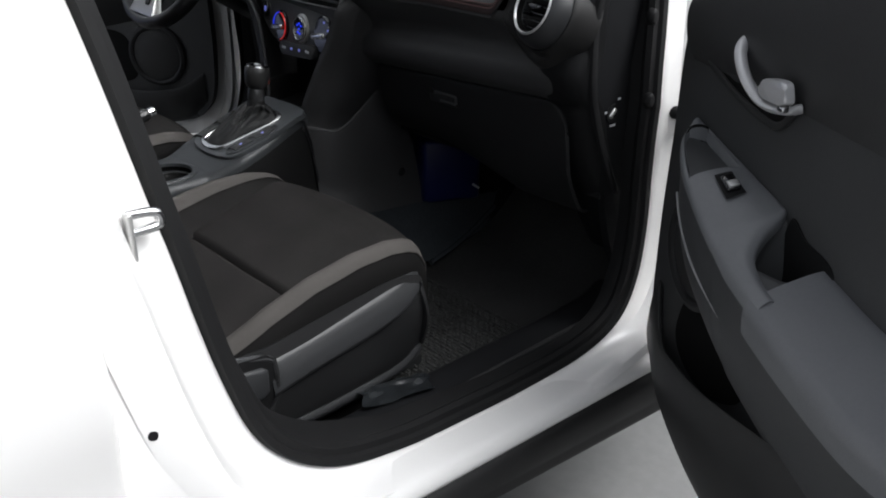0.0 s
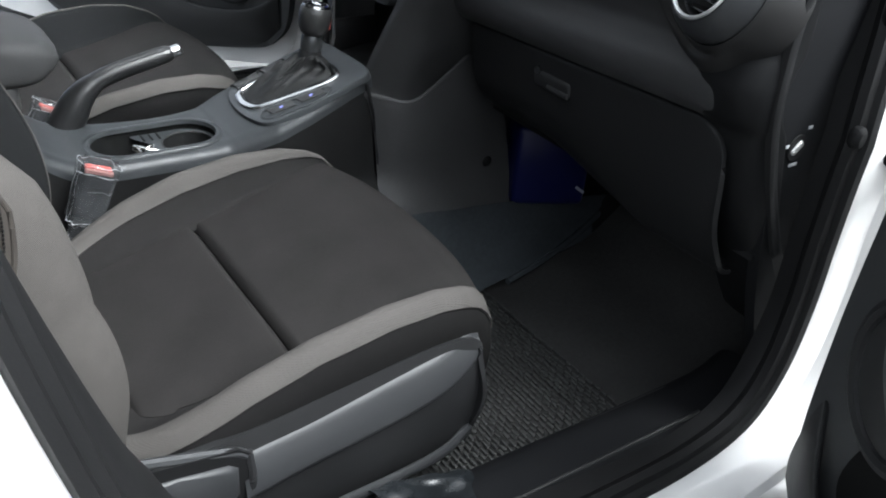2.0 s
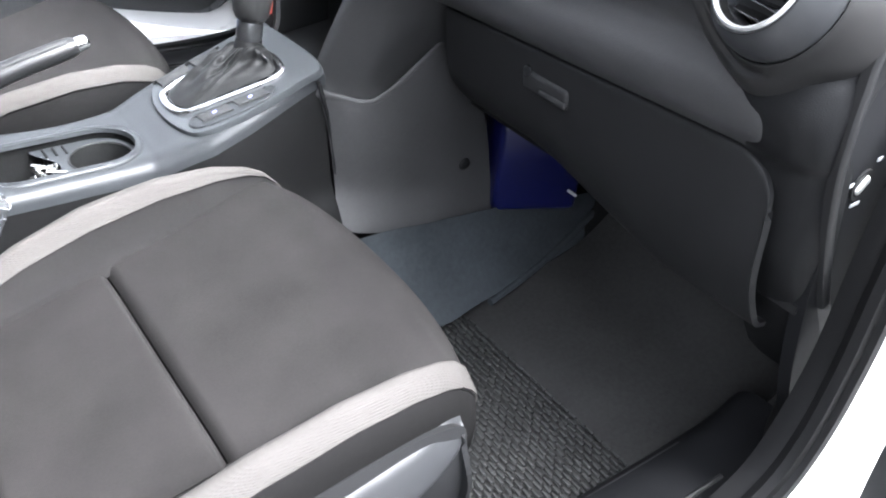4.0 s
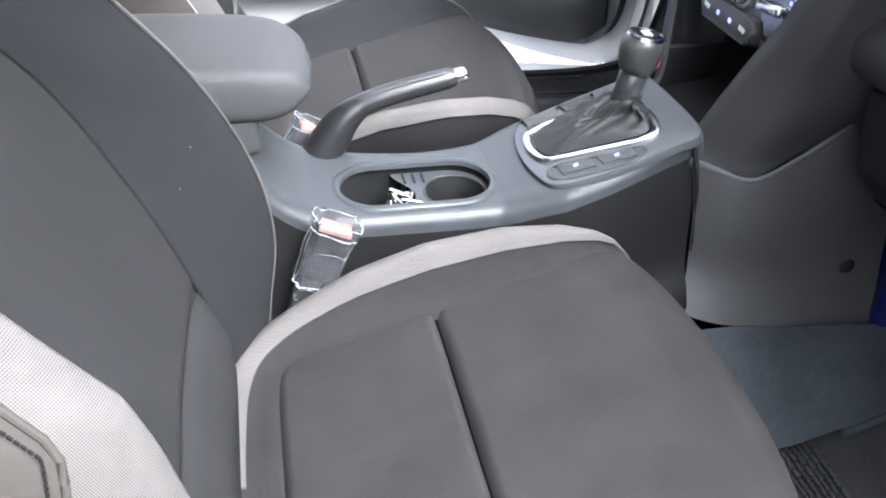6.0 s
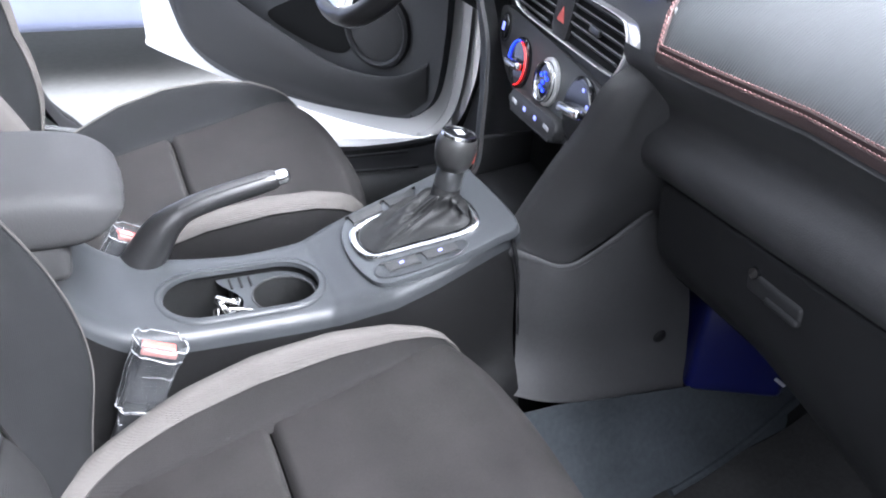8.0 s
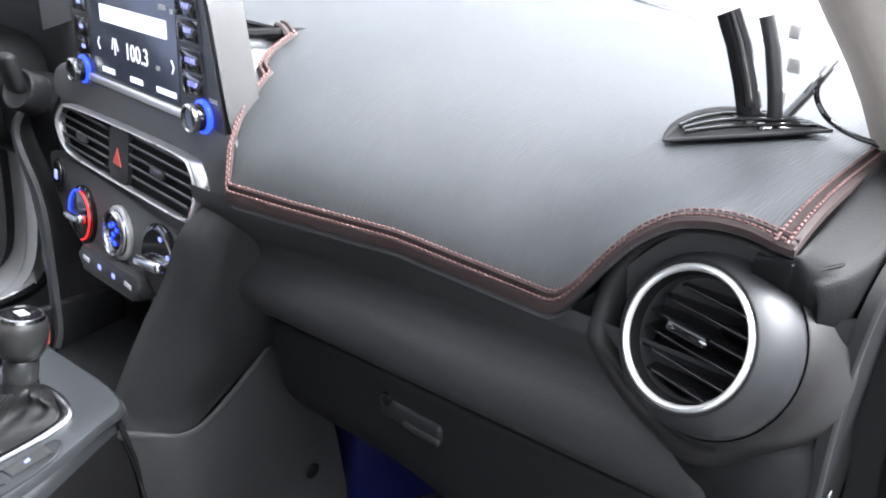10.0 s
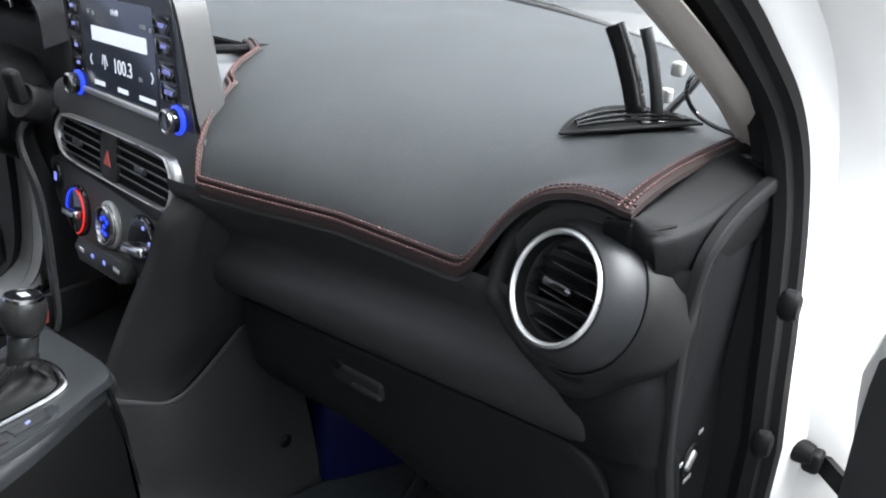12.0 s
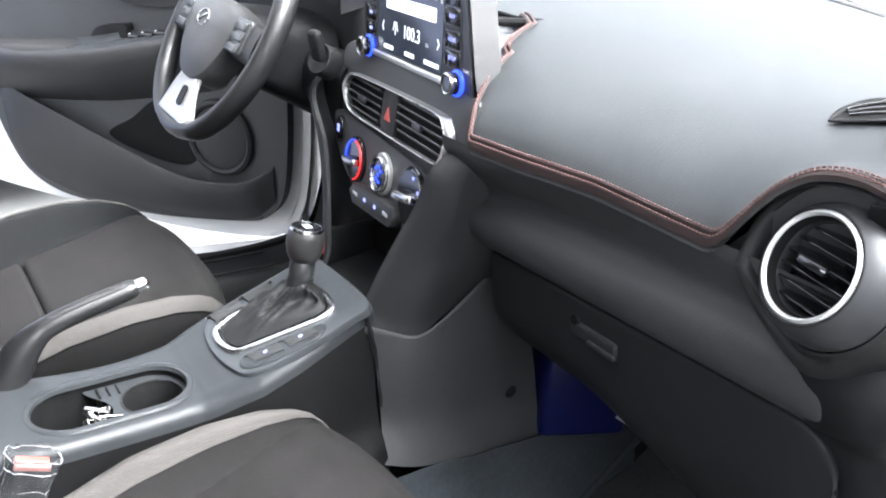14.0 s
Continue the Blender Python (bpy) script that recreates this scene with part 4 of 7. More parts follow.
        part("cup_fin", rbox_bm((0.003, 0.022, 0.05), 0.001, pose(CUP_C[0] + 0.004 + dx, CUP_C[1] + sy * 0.034, zt - 0.036)), M["rubber"], console)
part("console_seam", tube_bm(curve_points([(0.601, -0.113, 0.686), (0.605, -0.121, 0.660), (0.612, -0.125, 0.62), (0.617, -0.131, 0.56), (0.617, -0.138, 0.50)], 24), 0.0028, 6), M["rubber"], console)

# armrest lid
rest = thing("armrest", "grey leather padded console armrest lid", "armrest", (0.02, -0.005, 0.70))
rows = []
for x, w, zb, ztp in ((-0.30, 0.088, 0.742, 0.80), (-0.15, 0.090, 0.742, 0.806), (0.0, 0.090, 0.740, 0.806), (0.09, 0.089, 0.736, 0.802), (0.13, 0.086, 0.738, 0.797), (0.152, 0.078, 0.748, 0.789), (0.165, 0.064, 0.757, 0.779), (0.169, 0.04, 0.763, 0.772)):
    c = -0.004
    rows.append([(x, c, zb), (x, c - w * 0.7, zb), (x, c - w * 0.97, zb + 0.008), (x, c - w, (zb + ztp) / 2), (x, c - w * 0.93, ztp - 0.010), (x, c - w * 0.7, ztp - 0.002), (x, c, ztp), (x, c + w * 0.7, ztp - 0.002), (x, c + w * 0.93, ztp - 0.010), (x, c + w, (zb + ztp) / 2), (x, c + w * 0.97, zb + 0.008), (x, c + w * 0.7, zb)])
part("pad", grid_bm(smooth_grid(rows, 50, 60, cv=True), cv=True), M["leather"], rest)
part("pad_nose", rbox_bm((0.006, 0.05, 0.008), 0.003, pose(0.1675, -0.004, 0.7675)), M["leather"], rest)
part("lid_base", rbox_bm((0.42, 0.165, 0.05), 0.012, pose(-0.10, -0.004, 0.722)), M["trim"], rest)
part("latch", rbox_bm((0.012, 0.04, 0.014), 0.003, pose(0.14, -0.004, 0.738)), M["plastic"], rest)

# gear selector
O_S, U_S = V3(0.449, -0.02, 0.639), V3(0.934, 0, 0.358)


def on_slope(u, v, h=0.0):
    n_ = V3(-0.358, 0, 0.934)
    return O_S + u * U_S + V3(0, -v, 0) + h * n_


sel = thing("gear_selector", "automatic gear selector with black leather boot and chrome frame", "gear lever", tuple(on_slope(0.06, 0)))
outer = curve_points([(-0.022, -0.045), (-0.027, 0.0), (-0.022, 0.045), (-0.008, 0.078), (0.03, 0.091), (0.08, 0.096), (0.135, 0.096), (0.172, 0.088), (0.176, 0.0), (0.165, -0.075), (0.11, -0.084), (0.03, -0.084), (-0.006, -0.074)], 70, closed=True)


def ringed(pts, hs):
    c = np.mean(pts, 0)
    return np.array([[on_slope(*(c + (np.array(p) - c) * k), h) for p in pts] for k, h in hs])


part("base_panel", grid_bm(ringed(outer, ((1.0, -0.004), (1.0, 0.003), (0.985, 0.006), (0.95, 0.0068), (0.6, 0.0068), (0.02, 0.0068))), cv=True), M["plinth"], sel, "satin grey raised panel")
frame_o = curve_points([(-0.010, -0.040), (-0.016, -0.008), (-0.008, 0.026), (0.012, 0.037), (0.0397, 0.0455), (0.0964, 0.063), (0.124, 0.065), (0.136, 0.054), (0.141, 0.022), (0.136, -0.012), (0.122, -0.028), (0.0854, -0.041), (0.030, -0.048), (0.004, -0.048)], 72, closed=True)
part("chrome_frame", grid_bm(ringed(frame_o, ((1.0, 0.005), (1.0, 0.010), (0.965, 0.0118), (0.90, 0.0118), (0.87, 0.0095), (0.865, 0.005))), cv=True), M["chrome"], sel, "satin chrome frame")
part("frame_inlay", grid_bm(ringed(frame_o, ((0.868, 0.0072), (0.5, 0.0074), (0.02, 0.0074))), cv=True), M["gloss"], sel)
# heater switches beside the boot
heat = [(0.004, 0.044), (0.03, 0.0515), (0.07, 0.0635), (0.096, 0.0705), (0.104, 0.077), (0.097, 0.088), (0.079, 0.0925), (0.037, 0.086), (0.004, 0.074), (-0.006, 0.058)]
part("switch_surround", grid_bm(ringed(curve_points(heat, 50, True), ((1.08, 0.0055), (1.07, 0.0076), (1.03, 0.0086), (1.0, 0.0078), (0.5, 0.0076), (0.02, 0.0076))), cv=True), M["satin"], sel)
for u0, u1 in ((0.004, 0.046), (0.051, 0.094)):
    q = [(u0, 0.046 + 0.26 * u0), (u1, 0.046 + 0.26 * u1), (u1 - 0.002, 0.066 + 0.22 * u1), (u0 + 0.004, 0.066 + 0.22 * u0)]
    sw = part("heater_switch", grid_bm(ringed(curve_points(np.repeat(q, 2, 0) + np.tile([[0.0006, 0], [-0.0006, 0]], (4, 1)), 32, True), ((1.0, 0.006), (0.98, 0.0092), (0.9, 0.0098), (0.02, 0.0098))), cv=True), M["trim"], sel)
    c = np.mean(q, 0)
    part("switch_symbol", rbox_bm((0.0055, 0.0045, 0.0006), 0.0002, basis(on_slope(c[0], c[1], 0.0102), U_S, (0, 1, 0))), M["lamp_pale"], sw, "pale backlit seat heater symbol")
for u0, u1 in ((-0.002, 0.046), (0.050, 0.094)):
    blank = [(u0, -0.0745), (u1, -0.0745 + 0.04 * u1), (u1 - 0.004, -0.054 + 0.05 * u1), (u0 + 0.004, -0.054)]
    part("blank_switch", grid_bm(ringed(curve_points(np.repeat(blank, 2, 0) + np.tile([[0.0006, 0], [-0.0006, 0]], (4, 1)), 32, True), ((1.0, 0.006), (0.97, 0.0105), (0.9, 0.011), (0.02, 0.011))), cv=True), M["trim"], sel)
# boot: pleated leather from the frame up to the lever
base = curve_points([(0.002, -0.034), (-0.004, -0.006), (0.004, 0.020), (0.022, 0.028), (0.05, 0.036), (0.098, 0.051), (0.120, 0.052), (0.128, 0.040), (0.130, 0.012), (0.124, -0.010), (0.108, -0.024), (0.075, -0.034), (0.02, -0.039)], 84, closed=True)
neck = V3(0.549, -0.020, 0.716)
NS = V3(-0.358, 0, 0.934)
dn = neck - O_S
un, hn, vn = float(dn @ U_S), float(dn @ NS), float(-dn[1])
bc = np.mean(base, 0)
rows = []
for v in np.linspace(0, 1, 34):
    row = []
    k = 0.17 + 0.83 * (1 - v) ** 1.15
    for j, (u_, w_) in enumerate(base):
        a_ = 2 * math.pi * j / 84
        uu = bc[0] + (un - bc[0]) * v ** 0.85 + (u_ - bc[0]) * k
        ww = bc[1] + (vn - bc[1]) * v ** 0.85 + (w_ - bc[1]) * k
        h_ = 0.009 + (hn - 0.009) * (0.30 * v + 0.70 * v * v) + 0.010 * math.sin(math.pi * v) ** 0.7
        f_ = 0.0042 * math.sin(math.pi * v) ** 0.8 * math.sin(4 * a_ + 9 * v + 1.8 * math.sin(2 * a_)) + 0.0014 * math.sin(11 * a_ - 14 * v) * math.sin(math.pi * v)
        row.append(on_slope(uu + f_ * math.cos(a_), ww + f_ * math.sin(a_), h_ + f_))
    rows.append(row)
part("boot", grid_bm(np.array(rows), cv=True), M["bootleather"], sel, "black leather boot with folds")
LV = Matrix.Translation(Vector((0.546, -0.020, 0.694))) @ pose(0, 0, 0, 0, 8, 0)
part("collar", lathe_bm([(0.0185, -0.006), (0.0185, 0.01), (0.0175, 0.022), (0.0165, 0.026)], LV, 32), M["bootleather"], sel)
part("chrome_collar", lathe_bm([(0.0165, 0.025), (0.0172, 0.027), (0.0172, 0.036), (0.0172, 0.048), (0.0158, 0.050)], LV, 32), M["gunmetal"], sel)
LVK = LV @ Matrix.Translation((0, 0, 0.004)) @ Matrix.Diagonal((0.87, 0.87, 0.90, 1))
part("knob", lathe_bm([(0.0160, 0.050), (0.0225, 0.054), (0.0270, 0.063), (0.0295, 0.076), (0.0298, 0.088), (0.0280, 0.0975), (0.0240, 0.102), (0.0, 0.1025)], LVK, 40), M["knob"], sel, "smooth black gear knob")
# red block put behind the knob in place of a red reflection
part("red_reflection", rbox_bm((0.008, 0.012, 0.020), 0.003, LVK @ pose(0.0285, 0, 0.070)), M["red"], sel, "small red block standing in for a red reflection")
part("knob_ring", lathe_bm([(0.0245, 0.1005), (0.0258, 0.1005), (0.0245, 0.1045), (0.0225, 0.1050), (0.0222, 0.102)], LVK, 40), M["chrome"], sel)
part("knob_cap", lathe_bm([(0.0226, 0.1025), (0.0218, 0.1040), (0.0, 0.1048)], LVK, 32), M["gloss"], sel)
part("knob_mark", rbox_bm((0.012, 0.016, 0.0006), 0.0002, LVK @ pose(0, 0, 0.1053)), M["mark"], sel)

# hand brake
hb = thing("hand_brake", "black hand brake lever with silver push button", "hand brake", (0.2, 0.07, 0.61))
pth = curve_points([(0.165, 0.07, 0.585), (0.190, 0.07, 0.622), (0.212, 0.07, 0.655), (0.238, 0.07, 0.676), (0.275, 0.07, 0.689), (0.32, 0.07, 0.700), (0.355, 0.07, 0.708)], 50)
part("lever", sweep_bm(pth, circle(0.0145, 16, 0.0135), scales=np.interp(np.linspace(0, 1, 50), [0, 0.25, 0.5, 0.85, 0.97, 1], [2.0, 1.75, 1.05, 1.0, 0.95, 0.75])), M["rimleather"], hb)
part("lever_ridge", sweep_bm(pth[16:48] + V3(-0.001, -0.002, 0.0105), circle(0.0075, 14, 0.0045), scales=np.interp(np.linspace(0, 1, 32), [0, 0.2, 0.92, 1], [0.4, 1, 1, 0.5])), M["plastic"], hb, "smooth grey top ridge")
mb = Matrix.Translation(Vector((0.352, 0.07, 0.7075))) @ Vector((0.97, 0, 0.22)).to_track_quat("Z", "Y").to_matrix().to_4x4()
part("button", lathe_bm([(0.0098, 0.0), (0.0098, 0.014), (0.0085, 0.018), (0.006, 0.0195), (0, 0.0195)], mb, 24), M["chrome"], hb, "bright chrome push button")


# ---- seat belt buckles in clear plastic wrap ----
def buckle(o, lean, yaw):
    b = thing("seat_belt_buckle", "black seat belt buckle with red button in clear plastic wrap", "seat belt buckle", o, group="seat belt buckles")
    m = Matrix.Translation(Vector(o)) @ pose(0, 0, 0, 0, lean, yaw)
    part("stalk", rbox_bm((0.026, 0.012, 0.09), 0.004, m @ pose(-0.004, 0, -0.075)), M["plastic"], b)
    part("housing", rbox_bm((0.043, 0.026, 0.072), 0.006, m @ pose(0, 0, 0.0)), M["gloss"], b)
    part("button", rbox_bm((0.035, 0.011, 0.008), 0.002, m @ pose(0, 0.001, 0.035)), M["red"], b, "red release button")
    part("button_lip", rbox_bm((0.037, 0.006, 0.007), 0.002, m @ pose(0, -0.0095, 0.0345)), M["pinklip"], b, "pale pink lip below the button")
    rng = random.Random(4)
    rows = []
    for z, rx, ry in ((-0.085, 0.014, 0.009), (-0.066, 0.017, 0.011), (-0.050, 0.019, 0.013), (-0.040, 0.025, 0.017), (-0.015, 0.0245, 0.016), (0.008, 0.025, 0.0165), (0.030, 0.027, 0.018), (0.043, 0.0265, 0.018), (0.047, 0.024, 0.015)):
        rows.append([tuple(m @ Vector(((rx + rng.uniform(-0.0025, 0.0025)) * math.copysign(abs(math.cos(a)) ** 0.6, math.cos(a)), (ry + rng.uniform(-0.002, 0.0025)) * math.copysign(abs(math.sin(a)) ** 0.6, math.sin(a)), z + rng.uniform(-0.003, 0.003)))) for a in np.linspace(0, 2 * math.pi, 18, endpoint=False)])
    w = part("plastic_wrap", grid_bm(np.array(rows), 0.0006, cv=True), M["wrap"], b, "crinkled clear plastic wrap", flat=True)
    w.visible_shadow = False
    # bright creases where the wrap folds over the edges
    G_ = np.array(rows)
    for zi_, i0, i1, r_ in ((7, 0, 19, 0.0015), (6, 9, 18, 0.0016), (3, 9, 15, 0.0020), (2, 10, 16, 0.0012), (1, 9, 13, 0.0014), (5, 13, 17, 0.0008)):
        pts = [G_[zi_, i % 18] + V3(0, 0, rng.uniform(-0.002, 0.002)) for i in range(i0, i1)]
        part("wrap_crease", sweep_bm(curve_points(pts, 30), circle(r_ * 0.55, 5, r_ * 0.25), scales=[rng.uniform(0.3, 1.4) for _ in range(30)]), M["crease"], b, "bright folded wrap edge", flat=True)
    for i, r_ in ((9, 0.0012), (17, 0.0007), (10, 0.0006)):
        pts = [G_[zi_, i] for zi_ in (3, 4, 5, 6, 7)]
        part("wrap_crease", sweep_bm(curve_points(pts, 20), circle(r_ * 0.6, 5, r_ * 0.3), scales=[rng.uniform(0.2, 1.3) for _ in range(20)]), M["crease"], b, flat=True)
    return b


buckle((0.168, -0.132, 0.600), 20, -6)
buckle((0.158, 0.112, 0.594), 30, 8)

# keys lying in the cup holder
keys = thing("key_bunch", "small bunch of bright metal keys in the cup holder", "keys", (0.265, -0.04, 0.545))
rng = random.Random(7)
for k in range(6):
    a = 20 + 32 * k
    part("key", rbox_bm((0.030, 0.008, 0.003), 0.001, pose(0.268 + rng.uniform(-0.016, 0.012), -0.042 + rng.uniform(-0.018, 0.016), 0.575 + 0.007 * k, rng.uniform(-40, 40), rng.uniform(-35, 35), a)), M["brass"], keys)
part("key_ring", tube_bm([(0.27 + 0.012 * math.cos(a), -0.04 + 0.012 * math.sin(a), 0.606 + 0.004 * math.cos(2 * a)) for a in np.linspace(0, 2 * math.pi, 28, endpoint=False)], 0.0015, 6, closed=True), M["brass"], keys)
part("key_fob", rbox_bm((0.034, 0.026, 0.040), 0.006, pose(0.262, -0.045, 0.559, 0, 0, 25)), M["gloss"], keys)


# ---- dashboard ----
dash = thing("dashboard", "black dashboard with round side vent and glove box", "dashboard", (0.9, 0, 0.6))


def top_front(y):
    """Front border of the upper dash at y: its place and the slope at which it starts."""
    K = [(0.74, 0.82, 1.045, 0.9, 0.35), (0.56, 0.84, 1.06, 0.9, 0.3), (0.20, 0.84, 1.06, 0.9, 0.3), (0.09, 0.80, 1.072, 0.9, 0.2), (-0.135, 0.80, 1.070, 0.9, 0.2), (-0.168, 0.783, 1.070, 0.9, 0.2), (-0.176, 0.748, 1.065, 0.8, 0.35), (-0.186, 0.730, 1.060, 0.8, 0.35), (-0.204, 0.722, 1.040, 0.62, 0.6), (-0.213, 0.688, 1.000, 0.5, 0.8),
         (-0.226, 0.664, 0.980, 0.5, 0.82), (-0.240, 0.651, 0.955, 0.45, 1.75), (-0.30, 0.667, 0.952, 0.45, 1.55), (-0.40, 0.689, 0.952, 0.45, 1.2), (-0.52, 0.691, 0.951, 0.45, 1.0), (-0.548, 0.689, 0.952, 0.45, 0.95),
         (-0.562, 0.688, 0.968, 0.5, 0.85), (-0.578, 0.688, 0.996, 0.6, 0.7), (-0.596, 0.690, 1.022, 0.75, 0.5), (-0.618, 0.694, 1.040, 0.9, 0.35), (-0.64, 0.697, 1.046, 0.95, 0.25), (-0.662, 0.698, 1.047, 0.95, 0.25), (-0.684, 0.694, 1.044, 0.95, 0.30), (-0.699, 0.692, 1.045, 0.95, 0.30), (-0.74, 0.690, 1.045, 0.95, 0.30)]
    a = np.array(K)[::-1]
    if -0.26 > y > -0.70:
        w_ = np.linspace(-0.016, 0.016, 9)
        g_ = np.exp(-(w_ / 0.008) ** 2)
        return [float((np.interp(y + w_, a[:, 0], a[:, k]) * g_).sum() / g_.sum()) for k in range(1, 5)]
    return [float(np.interp(y, a[:, 0], a[:, k])) for k in range(1, 5)]


def raw_column(y, n):
    """A line over the upper dash from its front border back to the windscreen, before it is evened out."""
    yf = min(y, -0.24) if -0.24 < y < 0.09 else y
    xf, zf, dx, dz = top_front(yf)
    p0 = np.array([xf, zf])
    p3 = np.array([1.30 - 0.23 * (abs(y) / 0.72) ** 2, 1.10 - 0.045 * (abs(y) / 0.72) ** 2])
    p1 = p0 + np.array([dx, dz]) * 0.105
    p2 = p3 - np.array([1.0, 0.045]) * 0.17
    t = np.linspace(0, 1, n)[:, None] ** 1.25
    q = (1 - t) ** 3 * p0 + 3 * (1 - t) ** 2 * t * p1 + 3 * (1 - t) * t * t * p2 + t ** 3 * p3
    return np.stack([q[:, 0], np.full(n, y), q[:, 1]], -1)


# the draped top: the farther from the border, the more it evens out across the car
YG = np.arange(0.74, -0.7351, -0.005)
RG = np.array([raw_column(y, 40) for y in YG])
DG = np.zeros_like(RG)
for j_ in range(1, 40):
    k_ = min(1.0, (j_ / 39) / 0.55)
    w_ = np.exp(-((YG[:, None] - YG[None, :]) / (0.012 + 0.085 * k_)) ** 2)
    w_ *= np.where((YG[:, None] > 0.088) == (YG[None, :] > 0.088), 1.0, 0.0)
    DG[:, j_] = ((w_ @ RG[:, j_]) / w_.sum(1, keepdims=True) - RG[:, j_]) * min(1.0, k_ * 2.5)
    DG[:, j_, 1] = 0.0


def top_column(y, n, drop=0.0):
    """A line over the finished upper dash at y, from its border to the windscreen."""
    i_ = int(np.clip(np.searchsorted(-YG, -y), 1, len(YG) - 1))
    f_ = float(np.clip((YG[i_ - 1] - y) / 0.005, 0, 1))
    d_ = DG[i_ - 1] * (1 - f_) + DG[i_] * f_
    c_ = raw_column(y, 120)
    for k in (0, 2):
        c_[:, k] += np.interp(np.linspace(0, 39, 120), np.arange(40), d_[:, k])
    x0 = top_front(y)[0] if -0.24 < y < 0.09 else c_[0, 0]
    xs_ = x0 + (c_[-1, 0] - x0) * np.linspace(0, 1, n) ** 1.6
    return [(x, y, float(np.interp(x, c_[:, 0], c_[:, 2])) - drop) for x in xs_]


ys = np.concatenate([np.linspace(0.74, -0.19, 40), np.linspace(-0.2, -0.56, 50), np.linspace(-0.563, -0.692, 40)])
part("upper_pad", grid_bm(np.array([top_column(y, 24, 0.006) for y in ys])), M["soft"], dash)

# leather cover lying on the passenger side
cover = thing("dash_cover", "black carbon-weave leather dashboard cover with brown stitched border", "dash cover", (0.85, -0.42, 1.02))
yc_ = np.concatenate([np.linspace(0.085, -0.16, 24), np.linspace(-0.164, -0.25, 44), np.linspace(-0.254, -0.54, 40), np.linspace(-0.543, -0.690, 56)])
P = np.array([top_column(y, 40, -0.001) for y in yc_])
part("sheet", grid_bm(P, 0.0035), M["mat_top"], cover)


def along_border(d):
    """The border line moved d inward over the cover."""
    out = []
    for col in P:
        seg = np.linalg.norm(np.diff(col, axis=0), axis=1)
        s_ = np.concatenate([[0], np.cumsum(seg)])
        out.append([np.interp(d, s_, col[:, k]) for k in range(3)])
    return np.array(out)


def smooth_line(q, n):
    seg = np.linalg.norm(np.diff(q, axis=0), axis=1)
    s_ = np.concatenate([[0], np.cumsum(seg)])
    u_ = np.linspace(0, s_[-1], n)
    return np.stack([np.interp(u_, s_, q[:, k]) for k in range(3)], -1)


b0, b1, b2 = along_border(0.0), along_border(0.0066), along_border(0.0132)
lift = V3(-0.0015, 0, 0.002)
up_ = V3(-0.5, 0, 0.86)
band = np.stack([b0 + V3(-0.001, 0, -0.0018), b0 + lift * 1.2, along_border(0.0033) + lift * 1.8, b1 + lift * 1.2, b1 + up_ * 0.0008, along_border(0.0099) + lift * 1.6, b2 + lift * 1.2, b2 + up_ * 0.0006])
part("border", grid_bm(band[:, 20:]), M["mat_edge"], cover, "brown leather border")
rows_ = (smooth_line(along_border(0.0046)[24:], 150), smooth_line(along_border(0.0113)[24:], 150))
bms = []
for line in rows_:
    for i in range(1, 148):
        a_, c_ = line[i], line[i] + (line[i + 1] - line[i]) * 0.72
        d_ = Vector(c_ - a_)
        if d_.length < 1e-5:
            continue
        mid = Vector((a_ + c_) / 2) + Vector((-0.0030, 0, 0.0046))
        bms.append(rbox_bm((d_.length, 0.0017, 0.0013), 0.0003, basis(mid, d_, (-0.5, 0.1, 0.8)) , 1))
# the right edge runs back beside the pillar
edge_ = np.array([q for q in P[-1] if q[0] < 0.90])
side_band = np.stack([edge_ + V3(0, dy, dz) for dy, dz in ((-0.001, -0.002), (-0.0005, 0.002), (0.0033, 0.0036), (0.0066, 0.0022), (0.0099, 0.0034), (0.0132, 0.0022), (0.0136, 0.0004))])
part("side_border", grid_bm(side_band), M["mat_edge"], cover, "brown leather border")
for dy in (0.0046, 0.0113):
    line = smooth_line(edge_ + V3(0, dy, 0.0046), 42)
    for i in range(41):
        d_ = Vector(line[i + 1] - line[i]) * 0.7
        bms.append(rbox_bm((d_.length, 0.0017, 0.0013), 0.0003, basis(Vector(line[i]) + d_ / 2, d_, (0, 1, 0)), 1))
st_ob = part("stitching", join_bm(bms), M["stitch"], cover, "red-brown stitches", flat=True)
st_ob["kind"] = "stuff"

# small lidded opening in the dash top beside the radio
tray = [[(x, y, z) for y in (-0.05, -0.10, -0.15, -0.20)] for x, z in ((0.700, 1.030), (0.735, 1.040), (0.775, 1.048), (0.83, 1.052), (0.87, 1.050))]
part("centre_tray", grid_bm(smooth_grid(tray, 16, 12), 0.004), M["plate"], dash, "grey satin panel beside the radio")
part("tray_slot", tube_bm([(0.770, -0.115, 1.066), (0.800, -0.150, 1.070), (0.812, -0.163, 1.070)], 0.0055, 8), M["rubber"], dash, "black slot edge")

# demister vent in the top, a crescent with slats
vent = thing("demister_vent", "black crescent demister vent with slats in the dash top", "air vent", (0.86, -0.62, 1.06))


def top_z(x, y):
    c = np.array(top_column(y, 60))
    return float(np.interp(x, c[:, 0], c[:, 2]))


AT, BT = np.array([0.828, -0.545]), np.array([0.912, -0.642])
NC = np.array([0.757, 0.653])
cres = []
for v in np.linspace(0, 1, 13):
    row = []
    for u_ in np.linspace(0, 1, 33):
        lo_ = -0.012 * math.sin(math.pi * u_)
        hi_ = 0.052 * math.sin(math.pi * u_ ** 0.95) ** 0.9
        x, y = AT + (BT - AT) * u_ + NC * (lo_ + (hi_ - lo_) * v)
